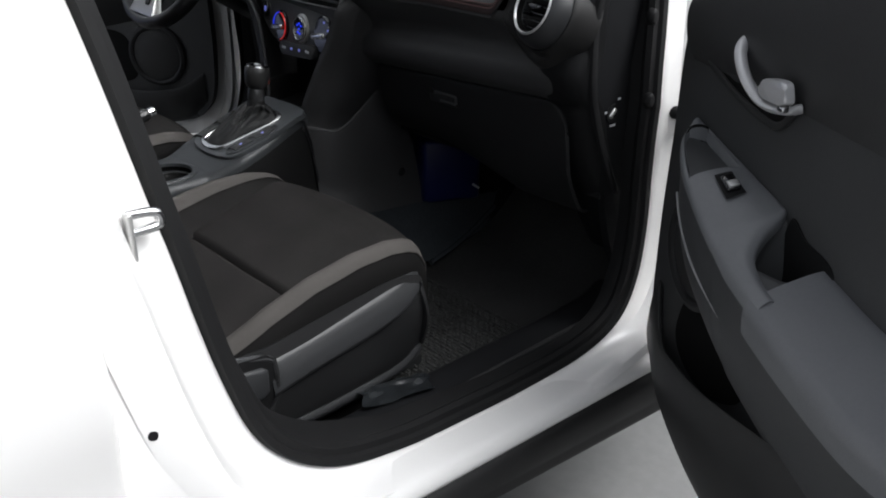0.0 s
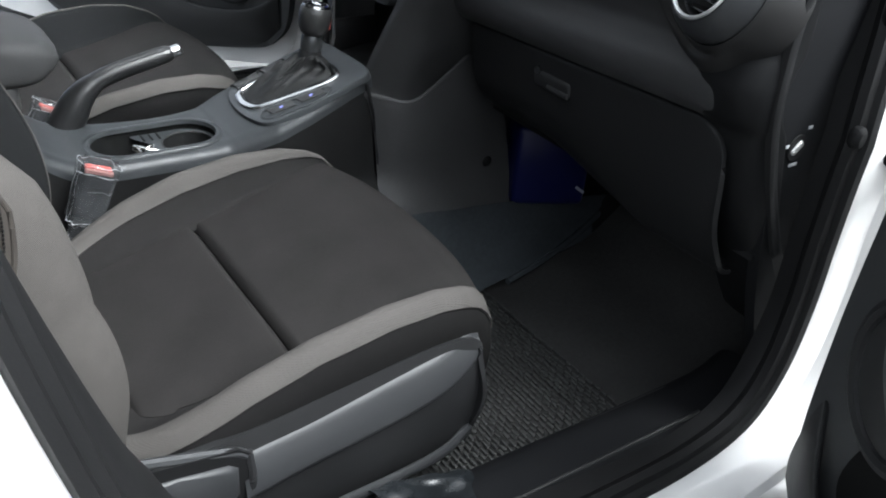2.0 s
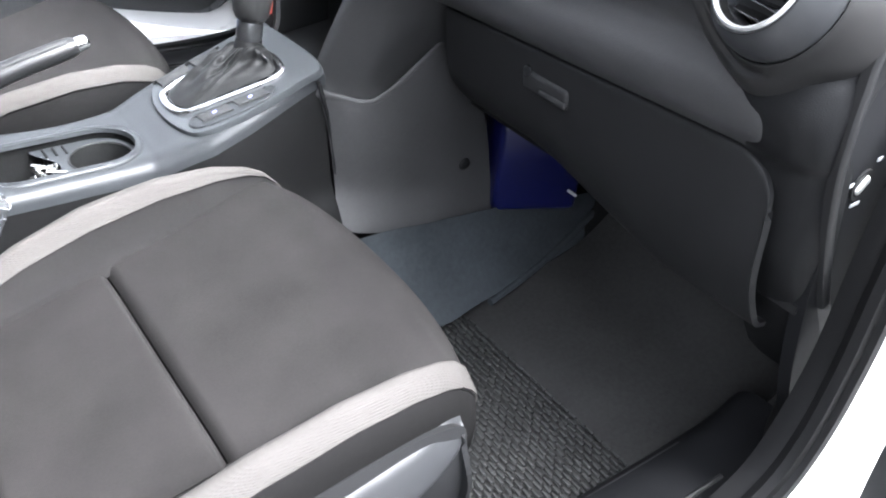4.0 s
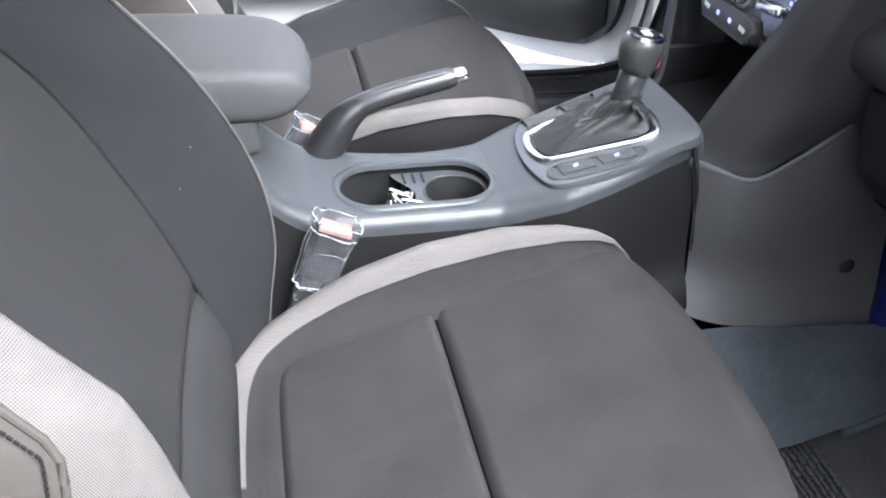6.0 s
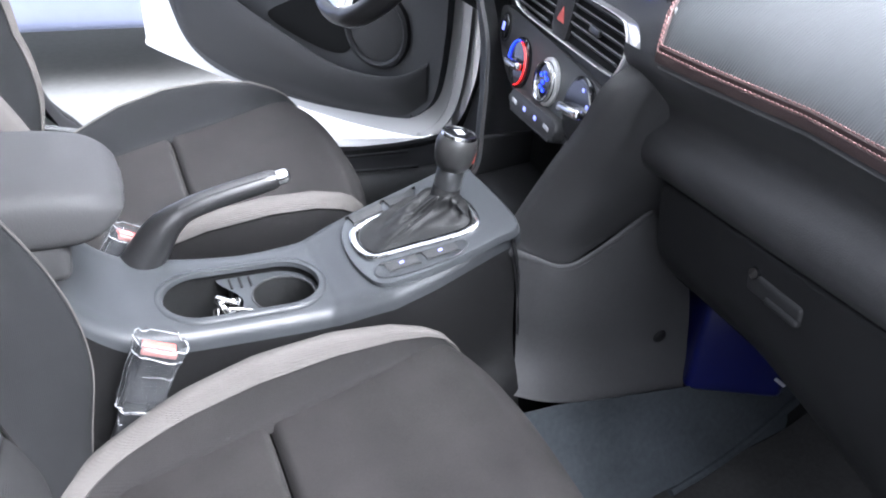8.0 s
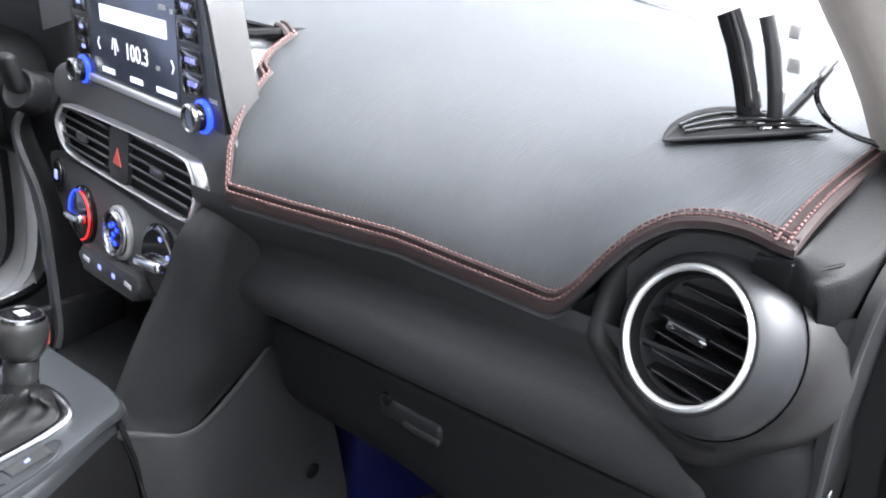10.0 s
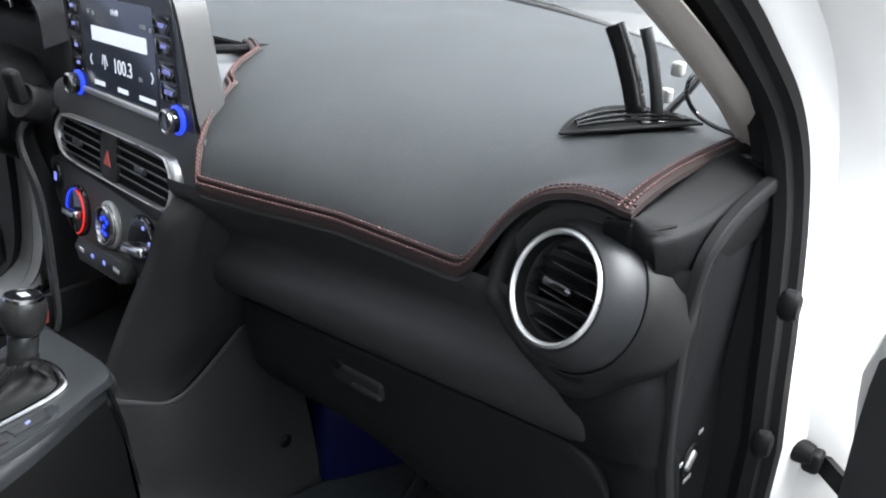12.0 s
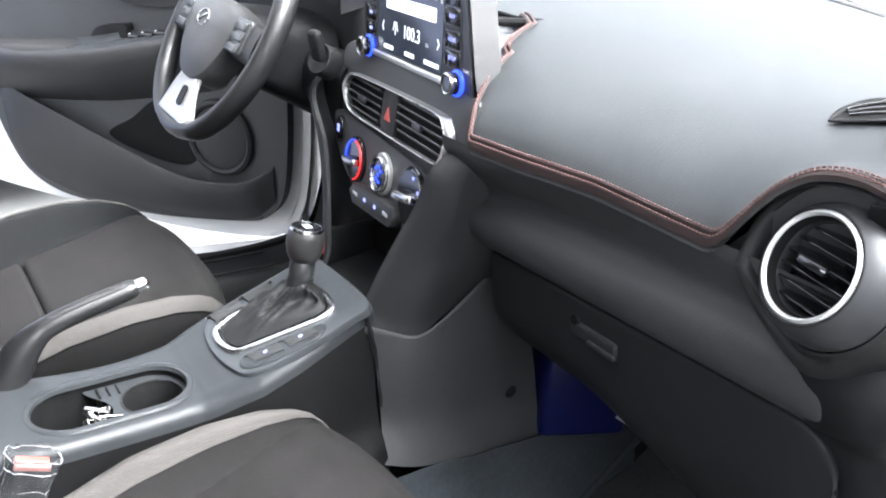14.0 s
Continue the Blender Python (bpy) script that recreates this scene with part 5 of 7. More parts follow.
        row.append((x, y, top_z(x, y) + 0.0055))
    cres.append(row)
cres = np.array(cres)
part("grille_bed", grid_bm(cres), M["rubber"], vent)
part("rim", sweep_bm(smooth_line(cres[-1], 40), circle(0.0045, 10, 0.0035), scales=np.interp(np.linspace(0, 1, 40), [0, 0.15, 0.85, 1], [0.25, 1, 1, 0.25])), M["rubber"], vent)
part("rim_front", tube_bm(smooth_line(cres[0], 40), 0.0016, 6), M["plastic"], vent)
for k in (3, 6, 9):
    part("slat", tube_bm(smooth_line(cres[k][4:-3] + V3(0, 0, 0.003), 20), 0.0016, 6), M["gloss"], vent)

# front of the passenger side: lip underside, recess and knee roll down to the glove box
FR = [(0.694, 0.944), (0.706, 0.926), (0.718, 0.908), (0.7215, 0.894), (0.714, 0.882), (0.702, 0.868), (0.699, 0.852), (0.705, 0.833), (0.7195, 0.817)]
cols = []
for y in (-0.190, -0.215, -0.25, -0.32, -0.42, -0.52, -0.60, -0.64, -0.672, -0.686, -0.697):
    e_ = max(0.0, -y - 0.67) / 0.05
    lip = float(np.interp(-y, [0.19, 0.24, 0.30, 0.40], [-0.042, -0.040, -0.022, 0.0]))
    col = []
    for k, (x, z) in enumerate(FR):
        w_ = (1, 0.85, 0.6, 0.45, 0.35, 0.25, 0.15, 0.08, 0.0)[k]
        col.append((x + lip * w_ + 0.09 * e_ ** 2, y, z + 0.05 * (-y - 0.45) * (0.2, 0.4, 0.7, 1, 1, 1, 1, 1, 1)[k]))
    top = [(col[0][0] - 0.004, y, col[0][2] + 0.016), ]
    cols.append(top + col)
part("knee_roll", grid_bm(smooth_grid(cols, 70, 44)), M["soft"], dash, "soft black padded knee roll")
# end of the dash round the side vent
cols = []
for y, dx in ((-0.545, 0.012), (-0.57, 0.006), (-0.62, 0.004), (-0.67, 0.006), (-0.690, 0.014)):
    zt_ = top_front(max(y, -0.705))[1]
    cols.append([(0.712 + dx - 0.012 * v, y, 0.915 + (zt_ - 0.008 - 0.915) * v) for v in (0, 0.25, 0.5, 0.75, 1.0)])
part("vent_surround", grid_bm(smooth_grid(cols, 40, 20)), M["soft"], dash)
# side of the dash, curving round to the doorway
ZF = [(0.50, 0.90), (0.58, 0.845), (0.66, 0.790), (0.72, 0.757), (0.79, 0.732), (0.8206, 0.722), (0.8366, 0.709), (0.8586, 0.700), (0.8786, 0.698), (0.9006, 0.704), (0.9145, 0.7110), (0.93, 0.711), (0.96, 0.709), (0.985, 0.709), (1.003, 0.713)]
side_w = [[(x + dx, y, z) for dx, y in ((0.008, -0.635), (0.0012, -0.660), (0.0012, -0.688), (0.005, -0.706), (0.014, -0.7195), (0.030, -0.7275), (0.048, -0.7305), (0.050, -0.7270))] for z, x in ZF]
part("dash_side", grid_bm(smooth_grid(side_w, 60, 36)), M["sideskin"], dash, "soft black side of the dashboard")
# end cap facing the doorway with an airbag switch
cap = [(0.90, 0.44), (0.86, 0.50), (0.825, 0.58), (0.795, 0.68), (0.772, 0.79), (0.752, 0.86), (0.750, 0.94), (0.752, 0.98), (0.768, 1.006), (0.80, 1.018), (0.90, 1.028), (0.95, 0.95), (0.96, 0.6)]
mcap = Matrix(((1, 0, 0, 0), (0, 0, -1, -0.712), (0, 1, 0, 0), (0, 0, 0, 1)))
part("end_cap", prism_bm(curve_points(cap, 60, True), 0.0155, 0.004, mcap, 3), M["capface"], dash, "black dash end cap")
rid = curve_points([(0.88, -0.7315, 1.046), (0.825, -0.7315, 1.041), (0.778, -0.7310, 1.031), (0.748, -0.7290, 1.012), (0.739, -0.7275, 0.985), (0.736, -0.7265, 0.945), (0.736, -0.7275, 0.905), (0.738, -0.7290, 0.865), (0.749, -0.7280, 0.825), (0.775, -0.7285, 0.76), (0.810, -0.7300, 0.69), (0.830, -0.7300, 0.655)], 70)
part("cap_ridge", sweep_bm(rid, [(-0.0075, -0.004), (-0.0065, 0.003), (-0.0035, 0.005), (0.0035, 0.005), (0.0065, 0.003), (0.0075, -0.004)], up=(0, -1, 0.02)), M["glove"], dash, "raised grey ridge round the end cap")
msw = basis((0.800, -0.7295, 0.803), (0.75, 0, 0.66), (-0.66, 0, 0.75))
part("switch_dish", lathe_bm([(0.016, 0), (0.0155, 0.002), (0.012, 0.001), (0, 0.0005)], basis((0.800, -0.7285, 0.803), (1, 0, 0), (0, 0, 1)) , 28), M["rubber"], dash)
part("airbag_switch", rbox_bm((0.020, 0.009, 0.006), 0.003, msw), M["silver"], dash, "small silver airbag key switch")
for dx, dz, w_ in ((-0.018, 0.004, 0.007), (0.016, 0.022, 0.008), (0.004, -0.022, 0.015)):
    part("switch_mark", rbox_bm((w_, 0.001, 0.004), 0.0003, pose(0.800 + dx, -0.7288, 0.803 + dz)), M["mark"], dash)
# shelf beside the vent towards the pillar
shelf = []
for a_, b_ in (((0.716, -0.680, 0.990), (0.716, -0.698, 0.990)), ((0.702, -0.688, 1.020), (0.708, -0.701, 1.012)), ((0.693, -0.690, 1.043), (0.704, -0.701, 1.027)), ((0.70, -0.690, 1.046), (0.714, -0.707, 1.030)), ((0.72, -0.690, 1.050), (0.730, -0.713, 1.032)), ((0.77, -0.690, 1.058), (0.765, -0.719, 1.036)), ((0.83, -0.690, 1.066), (0.82, -0.7235, 1.043)), ((0.92, -0.690, 1.068), (0.90, -0.729, 1.050))):
    a_, b_ = np.array(a_), np.array(b_)
    shelf.append([a_ + V3(0, 0.02, -0.008), a_ + V3(0, 0.001, -0.004), a_ + (b_ - a_) * 0.15 + V3(0, 0, 0.001), a_ + (b_ - a_) * 0.5 + V3(0, 0, 0.001), a_ + (b_ - a_) * 0.85, b_, b_ + V3(0.002, -0.005, -0.006), b_ + V3(0.004, -0.008, -0.024), b_ + V3(0.008, -0.006, -0.045)])
part("corner_shelf", grid_bm(smooth_grid(shelf, 48, 36)), M["sideskin"], dash, "black wedge beside the pillar")
part("shelf_seam", tube_bm(curve_points([(0.7005, -0.6955, 1.0325), (0.712, -0.703, 1.0345), (0.727, -0.7105, 1.0355)], 14), 0.0011, 6), M["rubber"], dash)

for sg in (-1, 1):
    P = [[(x, sg * y, top_z(x, -0.69) - 0.004 - dz) for y, dz in ((0.680, 0.0), (0.70, 0.001), (0.72, 0.004), (0.742, 0.016))] for x in np.linspace(0.86, 1.10, 9)]
    part("corner_fill", grid_bm(np.array(P), 0.004), M["capface"], dash)

# glove box
gl = part("glove_box", grid_bm(smooth_grid([[(x + 0.004 * max(0.0, (-y - 0.646) / 0.05) ** 2, y, z - (1 - v) * (0.05 - math.sqrt(max(0.0, 0.05 ** 2 - max(0.0, -y - 0.644) ** 2))) + 0.05 * (-y - 0.45) * (1 - v) - 0.05 * v * v * min(1.0, max(0.0, (-y - 0.36) / 0.2))) for y in list(np.linspace(-0.215, -0.60, 10)) + [-0.644, -0.658, -0.671, -0.681, -0.688, -0.692, -0.694]] for v, x, z in ((0, 0.7250, 0.815), (0.04, 0.7195, 0.810), (0.2, 0.7235, 0.779), (0.45, 0.734, 0.725), (0.75, 0.754, 0.690), (0.95, 0.778, 0.666), (1.0, 0.80, 0.660))], 24, 60), 0.006), M["glove"], dash, "black glove box lid")
part("latch_dish", rbox_bm((0.012, 0.075, 0.026), 0.006, pose(0.7265, -0.400, 0.772, 0, -12, 0)), M["plastic"], gl)
part("latch", rbox_bm((0.010, 0.045, 0.009), 0.004, pose(0.7232, -0.415, 0.766, 0, -12, 0)), M["plastic"], gl, "dark glove box latch")
part("latch_lock", lathe_bm([(0, 0.004), (0.006, 0.004), (0.007, 0)], basis((0.722, -0.372, 0.783), (0, -1, 0), (0, 0, 1)), 16), M["gloss"], gl)
part("under_dash", grid_bm(np.array([[(x, y, z) for y in (-0.72, -0.45, -0.19)] for x, z in ((0.80, 0.655), (0.95, 0.65), (1.22, 0.64))]), 0.01), M["rubber"], dash)

# round side vent
RC, RN = Vector((0.677, -0.6465, 0.9805)), Vector((-0.89, 0.25, 0.36))
MV = Matrix.Translation(RC) @ RN.to_track_quat("Z", "Y").to_matrix().to_4x4()
sv = thing("side_vent", "round side air vent with chrome ring and black slats", "air vent", tuple(RC))
part("housing", lathe_bm([(0.0440, -0.003), (0.0450, 0.0006), (0.0468, 0.0010), (0.0500, -0.002), (0.0545, -0.008), (0.0582, -0.017), (0.0600, -0.026), (0.0603, -0.029), (0.0595, -0.032), (0.0575, -0.050)], MV, 72), M["housing"], sv, "dark satin vent housing")
part("housing_groove", lathe_bm([(0.0462, 0.0012), (0.0470, 0.0016), (0.0476, 0.0008)], MV, 72), M["rubber"], sv)
PL = [(0.0592, -0.046), (0.0598, -0.034), (0.0612, -0.020), (0.0640, -0.008), (0.0680, -0.0025), (0.0735, -0.0015), (0.0790, -0.006), (0.0840, -0.016), (0.0880, -0.032), (0.0900, -0.055)]
PR = [(0.0592, -0.046), (0.0600, -0.034), (0.0612, -0.0300), (0.0626, -0.0315), (0.0642, -0.0350), (0.0656, -0.0400), (0.0666, -0.0465), (0.0672, -0.055), (0.0676, -0.066), (0.0678, -0.085)]
pod = []
for k_ in range(96):
    a_ = 2 * math.pi * k_ / 96
    dirv = MV.to_3x3() @ Vector((math.cos(a_), math.sin(a_), 0))
    left = min(1.0, max(0.0, (dirv.y + 0.62) / 0.75))
    left = left * left * (3 - 2 * left)
    low = min(1.0, max(0.0, (-dirv.z - 0.45) / 0.45))
    top_ = min(1.0, max(0.0, (dirv.z - 0.30) / 0.6))
    row = []
    for (r0, h0), (r1, h1) in zip(PR, PL):
        r_, h_ = r0 + (r1 - r0) * left, h0 + (h1 - h0) * left
        r_ = 0.0592 + (r_ - 0.0592) * (1 - 0.50 * top_ * left)
        h_ -= low * (0.030 * left + 0.010) * min(1.0, (r_ - 0.0590) / 0.008)
        row.append(tuple(RC + dirv * r_ + RN.normalized() * h_))
    pod.append(row)
part("outer_shroud", grid_bm(np.array([curve_points(r_, 34) for r_ in pod]), cu=True), M["pod"], sv, "soft black padded pod round the vent")
part("chrome_ring", lathe_bm([(0.0402, -0.010), (0.0404, -0.001), (0.0412, 0.0022), (0.0426, 0.0034), (0.0442, 0.0026), (0.0452, 0.0004), (0.0454, -0.005)], MV, 72), M["ring"], sv, "chrome ring")
# barrel coloured near-black for the shade inside it
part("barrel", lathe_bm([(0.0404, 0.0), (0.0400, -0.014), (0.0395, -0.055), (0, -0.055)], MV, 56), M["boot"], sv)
part("inner_ring", lathe_bm([(0.0402, -0.010), (0.0392, -0.0085), (0.0378, -0.012), (0.0368, -0.022)], MV @ Matrix.Translation((-0.001, 0.0, -0.002)), 56), M["gunmetal"], sv, "dark metal inner ring")
for k in range(6):
    v = 0.0115 * (k - 2.5)
    w_ = 2 * math.sqrt(max(0.0, 0.0382 ** 2 - v ** 2))
    part("slat", rbox_bm((w_, 0.0018, 0.018), 0.0008, MV @ pose(0, v, -0.020, 20)), M["gloss"], sv)
part("slider", rbox_bm((0.030, 0.0075, 0.008), 0.0025, MV @ pose(-0.004, 0.001, -0.007)), M["gloss"], sv, "small vent slider")
part("slider_mark", rbox_bm((0.005, 0.0012, 0.0006), 0.0002, MV @ pose(0.010, 0.0015, -0.0028)), M["mark"], sv)

# ---- centre stack ----
P0 = V3(0.687, 0, 0.93)
RV, UV = V3(-0.13, -0.9915, 0), V3(0.117, 0, 0.993)
NV = np.cross(UV, RV)
NV = -NV if NV[0] > 0 else NV
NV = NV / np.linalg.norm(NV)
MK = Matrix((Vector(RV), Vector(UV), Vector(NV))).transposed().to_4x4()
MK.translation = Vector(P0)


def stk(r_, u_, h=0.0):
    return MK @ pose(r_, u_, h)


def stack_sheet(pts, hs):
    c = np.mean(pts, 0)
    return np.array([[tuple(MK @ Vector((*(c + (np.array(p) - c) * k), h))) for p in pts] for k, h in hs])


stack = thing("centre_stack", "black centre stack with air vents and heater controls", "centre stack", (0.7, 0, 0.85))
face = curve_points([(-0.165, 0.062), (-0.175, 0.0), (-0.170, -0.06), (-0.13, -0.110), (-0.06, -0.130), (0.06, -0.126), (0.125, -0.108), (0.165, -0.07), (0.205, -0.03), (0.222, 0.03), (0.222, 0.075), (0.05, 0.082)], 80, True)
part("face", grid_bm(stack_sheet(face, ((1.02, -0.05), (1.01, -0.012), (0.99, -0.005), (0.95, -0.003), (0.5, -0.003), (0.02, -0.003))), cv=True), M["stackskin"], stack)
# twin centre vents
bez = curve_points([(-0.146, -0.004), (-0.138, 0.014), (-0.118, 0.024), (-0.05, 0.030), (0.05, 0.036), (0.155, 0.040), (0.178, 0.034), (0.190, 0.014), (0.184, -0.010), (0.170, -0.020), (0.10, -0.024), (0.0, -0.028), (-0.09, -0.030), (-0.125, -0.024)], 90, True)
part("vent_bezel", grid_bm(stack_sheet(bez, ((1.03, -0.004), (1.025, 0.004), (1.0, 0.0075), (0.965, 0.006), (0.95, 0.0), (0.945, -0.006))), cv=True), M["ventsilver"], stack, "satin silver vent surround")
part("vent_edge", grid_bm(stack_sheet(bez, ((0.986, 0.0070), (0.970, 0.0088), (0.952, 0.0062))), cv=True), M["ring"], stack, "thin bright vent edge")
# shallow near-black sheet; its colour stands in for shaded depth
part("vent_bed", grid_bm(stack_sheet(bez, ((0.957, 0.001), (0.95, -0.0012), (0.5, -0.0012), (0.02, -0.0012))), cv=True), M["boot"], stack, "near-black sheet painted as shade behind the vent slats")
part("hazard_plate", prism_bm(round_rect(0.046, 0.058, 0.008), 0.012, 0.003, stk(0.018, 0.003, -0.008)), M["plastic"], stack)
part("hazard_triangle", prism_bm([(-0.010, -0.008), (0.010, -0.008), (0, 0.010)], 0.001, 0, stk(0.018, 0.0, 0.0045)), M["red"], stack, "red hazard warning triangle")
for r0, r1, cu_ in ((-0.132, -0.008, -0.001), (0.044, 0.176, 0.010)):
    for k in range(5):
        u_ = cu_ - 0.020 + 0.0105 * k
        a_, b_ = (r0 + (0.008 if k in (0, 4) else 0)), (r1 - (0.008 if k in (0, 4) else 0))
        part("vent_slat", rbox_bm((b_ - a_, 0.0022, 0.0075), 0.0008, stk((a_ + b_) / 2, u_, 0.0018) @ pose(0, 0, 0, -36, 0, 1.6)), M["slat"], stack)
    part("vent_slider", rbox_bm((0.024, 0.008, 0.005), 0.0015, stk((r0 + r1) / 2, cu_, 0.006)), M["gunmetal"], stack)
# heater panel
panel = curve_points([(-0.160, -0.040), (-0.168, -0.070), (-0.142, -0.100), (-0.10, -0.122), (-0.04, -0.134), (0.05, -0.132), (0.115, -0.126), (0.155, -0.105), (0.172, -0.065), (0.158, -0.042), (0.0, -0.036)], 70, True)
part("heater_panel", grid_bm(stack_sheet(panel, ((1.0, -0.006), (1.0, 0.001), (0.98, 0.003), (0.5, 0.003), (0.02, 0.003))), cv=True), M["stackskin"], stack)


def dial(r_, u_, rad, mark, name):
    d = part(name, lathe_bm([(rad * 1.12, 0.0), (rad * 1.12, 0.004), (rad * 1.0, 0.006), (rad * 0.95, 0.006)], stk(r_, u_, 0.002), 40), M["silver"] if rad < 0.027 else M["gloss"], stack)
    part("dial_face", lathe_bm([(rad * 0.97, 0.004), (rad * 0.94, 0.007), (0, 0.0075)], stk(r_, u_, 0.002), 40), M["gloss"], d)
    return d


d1 = dial(-0.066, -0.090, 0.030, 0, "temperature_dial")
for a0, a1, mt in ((95, 190, "lamp_blue"), (-75, 85, "lamp_red")):
    pts = [(MK @ Vector((-0.066 + 0.0285 * math.cos(radians(a)), -0.090 + 0.0285 * math.sin(radians(a)), 0.0105))) for a in np.linspace(a0, a1, 24)]
    part("temperature_arc", tube_bm([tuple(p) for p in pts], 0.0010, 6, up=tuple(NV)), M[mt], d1)
part("pointer", rbox_bm((0.046, 0.011, 0.014), 0.004, stk(-0.066, -0.092, 0.014) @ pose(0, 0, 0, 0, 0, 8)), M["chrome"], d1, "chrome grip bar")
d2 = dial(0.028, -0.080, 0.0265, 0, "fan_dial")
part("fan_ring", lathe_bm([(0.024, 0.005), (0.0255, 0.011), (0.0235, 0.013), (0.0215, 0.012), (0.021, 0.007)], stk(0.028, -0.080, 0.002), 40), M["chrome"], d2)
part("fan_glow", lathe_bm([(0.0205, 0.009), (0, 0.0095)], stk(0.028, -0.080, 0.002), 24), M["gloss"], d2)
for dr, du in ((-0.008, 0.006), (0.0, 0.010), (0.008, 0.006), (-0.004, -0.008), (0.004, -0.010), (0.0, -0.001)):
    part("fan_symbol", rbox_bm((0.006, 0.004, 0.001), 0.0003, stk(0.028 + dr, -0.080 + du, 0.0122)), M["lamp_blue"], d2)
d3 = dial(0.121, -0.079, 0.035, 0, "airflow_dial")
part("pointer", rbox_bm((0.052, 0.012, 0.015), 0.004, stk(0.119, -0.080, 0.014) @ pose(0, 0, 0, 0, 0, 10)), M["chrome"], d3, "chrome grip bar")
for a in (75, 30, -20, -60):
    part("airflow_symbol", rbox_bm((0.005, 0.004, 0.001), 0.0003, stk(0.121 + 0.028 * math.cos(radians(a)), -0.079 + 0.028 * math.sin(radians(a)), 0.010)), M["lamp_pale"], d3)
part("button_ring", tube_bm([tuple(stk(-0.140 + 0.0165 * math.cos(a), -0.065 + 0.0195 * math.sin(a), 0.004).translation) for a in np.linspace(0, 2 * math.pi, 32, endpoint=False)], 0.0014, 6, closed=True, up=tuple(NV)), M["frame"], stack)
ov = part("round_button", prism_bm(circle(0.0125, 28, 0.017), 0.007, 0.002, stk(-0.140, -0.064, 0.001)), M["gloss"], stack)
part("button_symbol", rbox_bm((0.008, 0.011, 0.001), 0.0003, stk(-0.140, -0.064, 0.0085)), M["lamp_pale"], ov)
bar = part("button_bar", prism_bm(round_rect(0.150, 0.028, 0.012), 0.016, 0.005, stk(0.026, -0.124, 0.001) @ pose(0, 0, 0, 0, 0, 5)), M["trim"], stack, "row of four heater buttons")
for k, w_ in enumerate((0.016, 0.007, 0.007, 0.016)):
    part("bar_symbol", rbox_bm((w_, 0.005, 0.001), 0.0003, stk(-0.028 + 0.035 * k, -0.1285 + 0.0030 * k, 0.0172)), M["lamp_pale"] if k in (1, 2) else M["mark"], bar)
# storage bay below the heater panel
bay = thing("storage_bay", "dark open storage bay ahead of the gear lever", "storage bay", (0.68, 0, 0.70))
part("bay_back", rbox_bm((0.02, 0.22, 0.18), 0.006, pose(0.745, -0.01, 0.745)), M["rubber"], bay)
part("bay_floor", rbox_bm((0.16, 0.20, 0.012), 0.004, pose(0.69, -0.01, 0.668, 0, -8, 0)), M["rubber"], bay)
part("bay_side", rbox_bm((0.13, 0.010, 0.07), 0.004, pose(0.69, 0.098, 0.69)), M["rubber"], bay)
part("socket_plate", rbox_bm((0.004, 0.06, 0.034), 0.002, pose(0.732, -0.04, 0.742)), M["rubber"], bay)
part("bright_edge", tube_bm([(0.664, -0.083, 0.766), (0.664, -0.058, 0.706)], 0.0024, 8, up=(1, 0, 0)), M["silver"], bay, "thin bright metal strip")

# sloping leg from the dash down to the console, and the tunnel side
leg_rows = [
    [(0.676, -0.202, 0.948), (0.678, -0.214, 0.944), (0.690, -0.224, 0.938), (0.706, -0.228, 0.930)],
    [(0.640, -0.186, 0.915), (0.645, -0.203, 0.911), (0.664, -0.215, 0.906), (0.685, -0.219, 0.902)],
    [(0.640, -0.150, 0.850), (0.642, -0.170, 0.845), (0.664, -0.195, 0.846), (0.690, -0.203, 0.855)],
    [(0.632, -0.122, 0.795), (0.634, -0.140, 0.788), (0.662, -0.170, 0.790), (0.708, -0.190, 0.806)],
    [(0.622, -0.100, 0.742), (0.625, -0.118, 0.732), (0.660, -0.155, 0.730), (0.732, -0.174, 0.762)],
    [(0.614, -0.084, 0.700), (0.617, -0.100, 0.686), (0.655, -0.139, 0.675), (0.752, -0.155, 0.722)],
    [(0.606, -0.080, 0.680), (0.612, -0.100, 0.666), (0.648, -0.138, 0.647), (0.757, -0.150, 0.712)]]
leg_rows = [r_ + [tuple(V3(*r_[-1]) + V3(0.075, -0.022, -0.004))] for r_ in leg_rows]
part("stack_leg", grid_bm(smooth_grid(leg_rows, 36, 30), 0.006), M["legskin"], stack, "dark grey sloping console leg")
part("far_leg", grid_bm(smooth_grid([[(x + 0.03, -y - 0.01, z) for x, y, z in r_] for r_ in leg_rows], 36, 24), 0.006), M["plastic"], stack)
side_rows = [
    [(0.600, -0.114, 0.668), (0.625, -0.138, 0.664), (0.648, -0.151, 0.658), (0.672, -0.157, 0.662), (0.705, -0.161, 0.684), (0.757, -0.164, 0.724), (0.772, -0.160, 0.728)],
    [(0.604, -0.118, 0.650), (0.627, -0.142, 0.645), (0.65, -0.154, 0.642), (0.674, -0.159, 0.645), (0.71, -0.163, 0.664), (0.77, -0.167, 0.70), (0.80, -0.168, 0.695)],
    [(0.610, -0.126, 0.610), (0.632, -0.147, 0.604), (0.66, -0.159, 0.60), (0.69, -0.164, 0.60), (0.73, -0.167, 0.606), (0.80, -0.171, 0.615), (0.843, -0.173, 0.61)],
    [(0.614, -0.136, 0.54), (0.64, -0.155, 0.535), (0.67, -0.166, 0.53), (0.70, -0.171, 0.526), (0.75, -0.174, 0.524), (0.81, -0.176, 0.52), (0.862, -0.180, 0.515)],
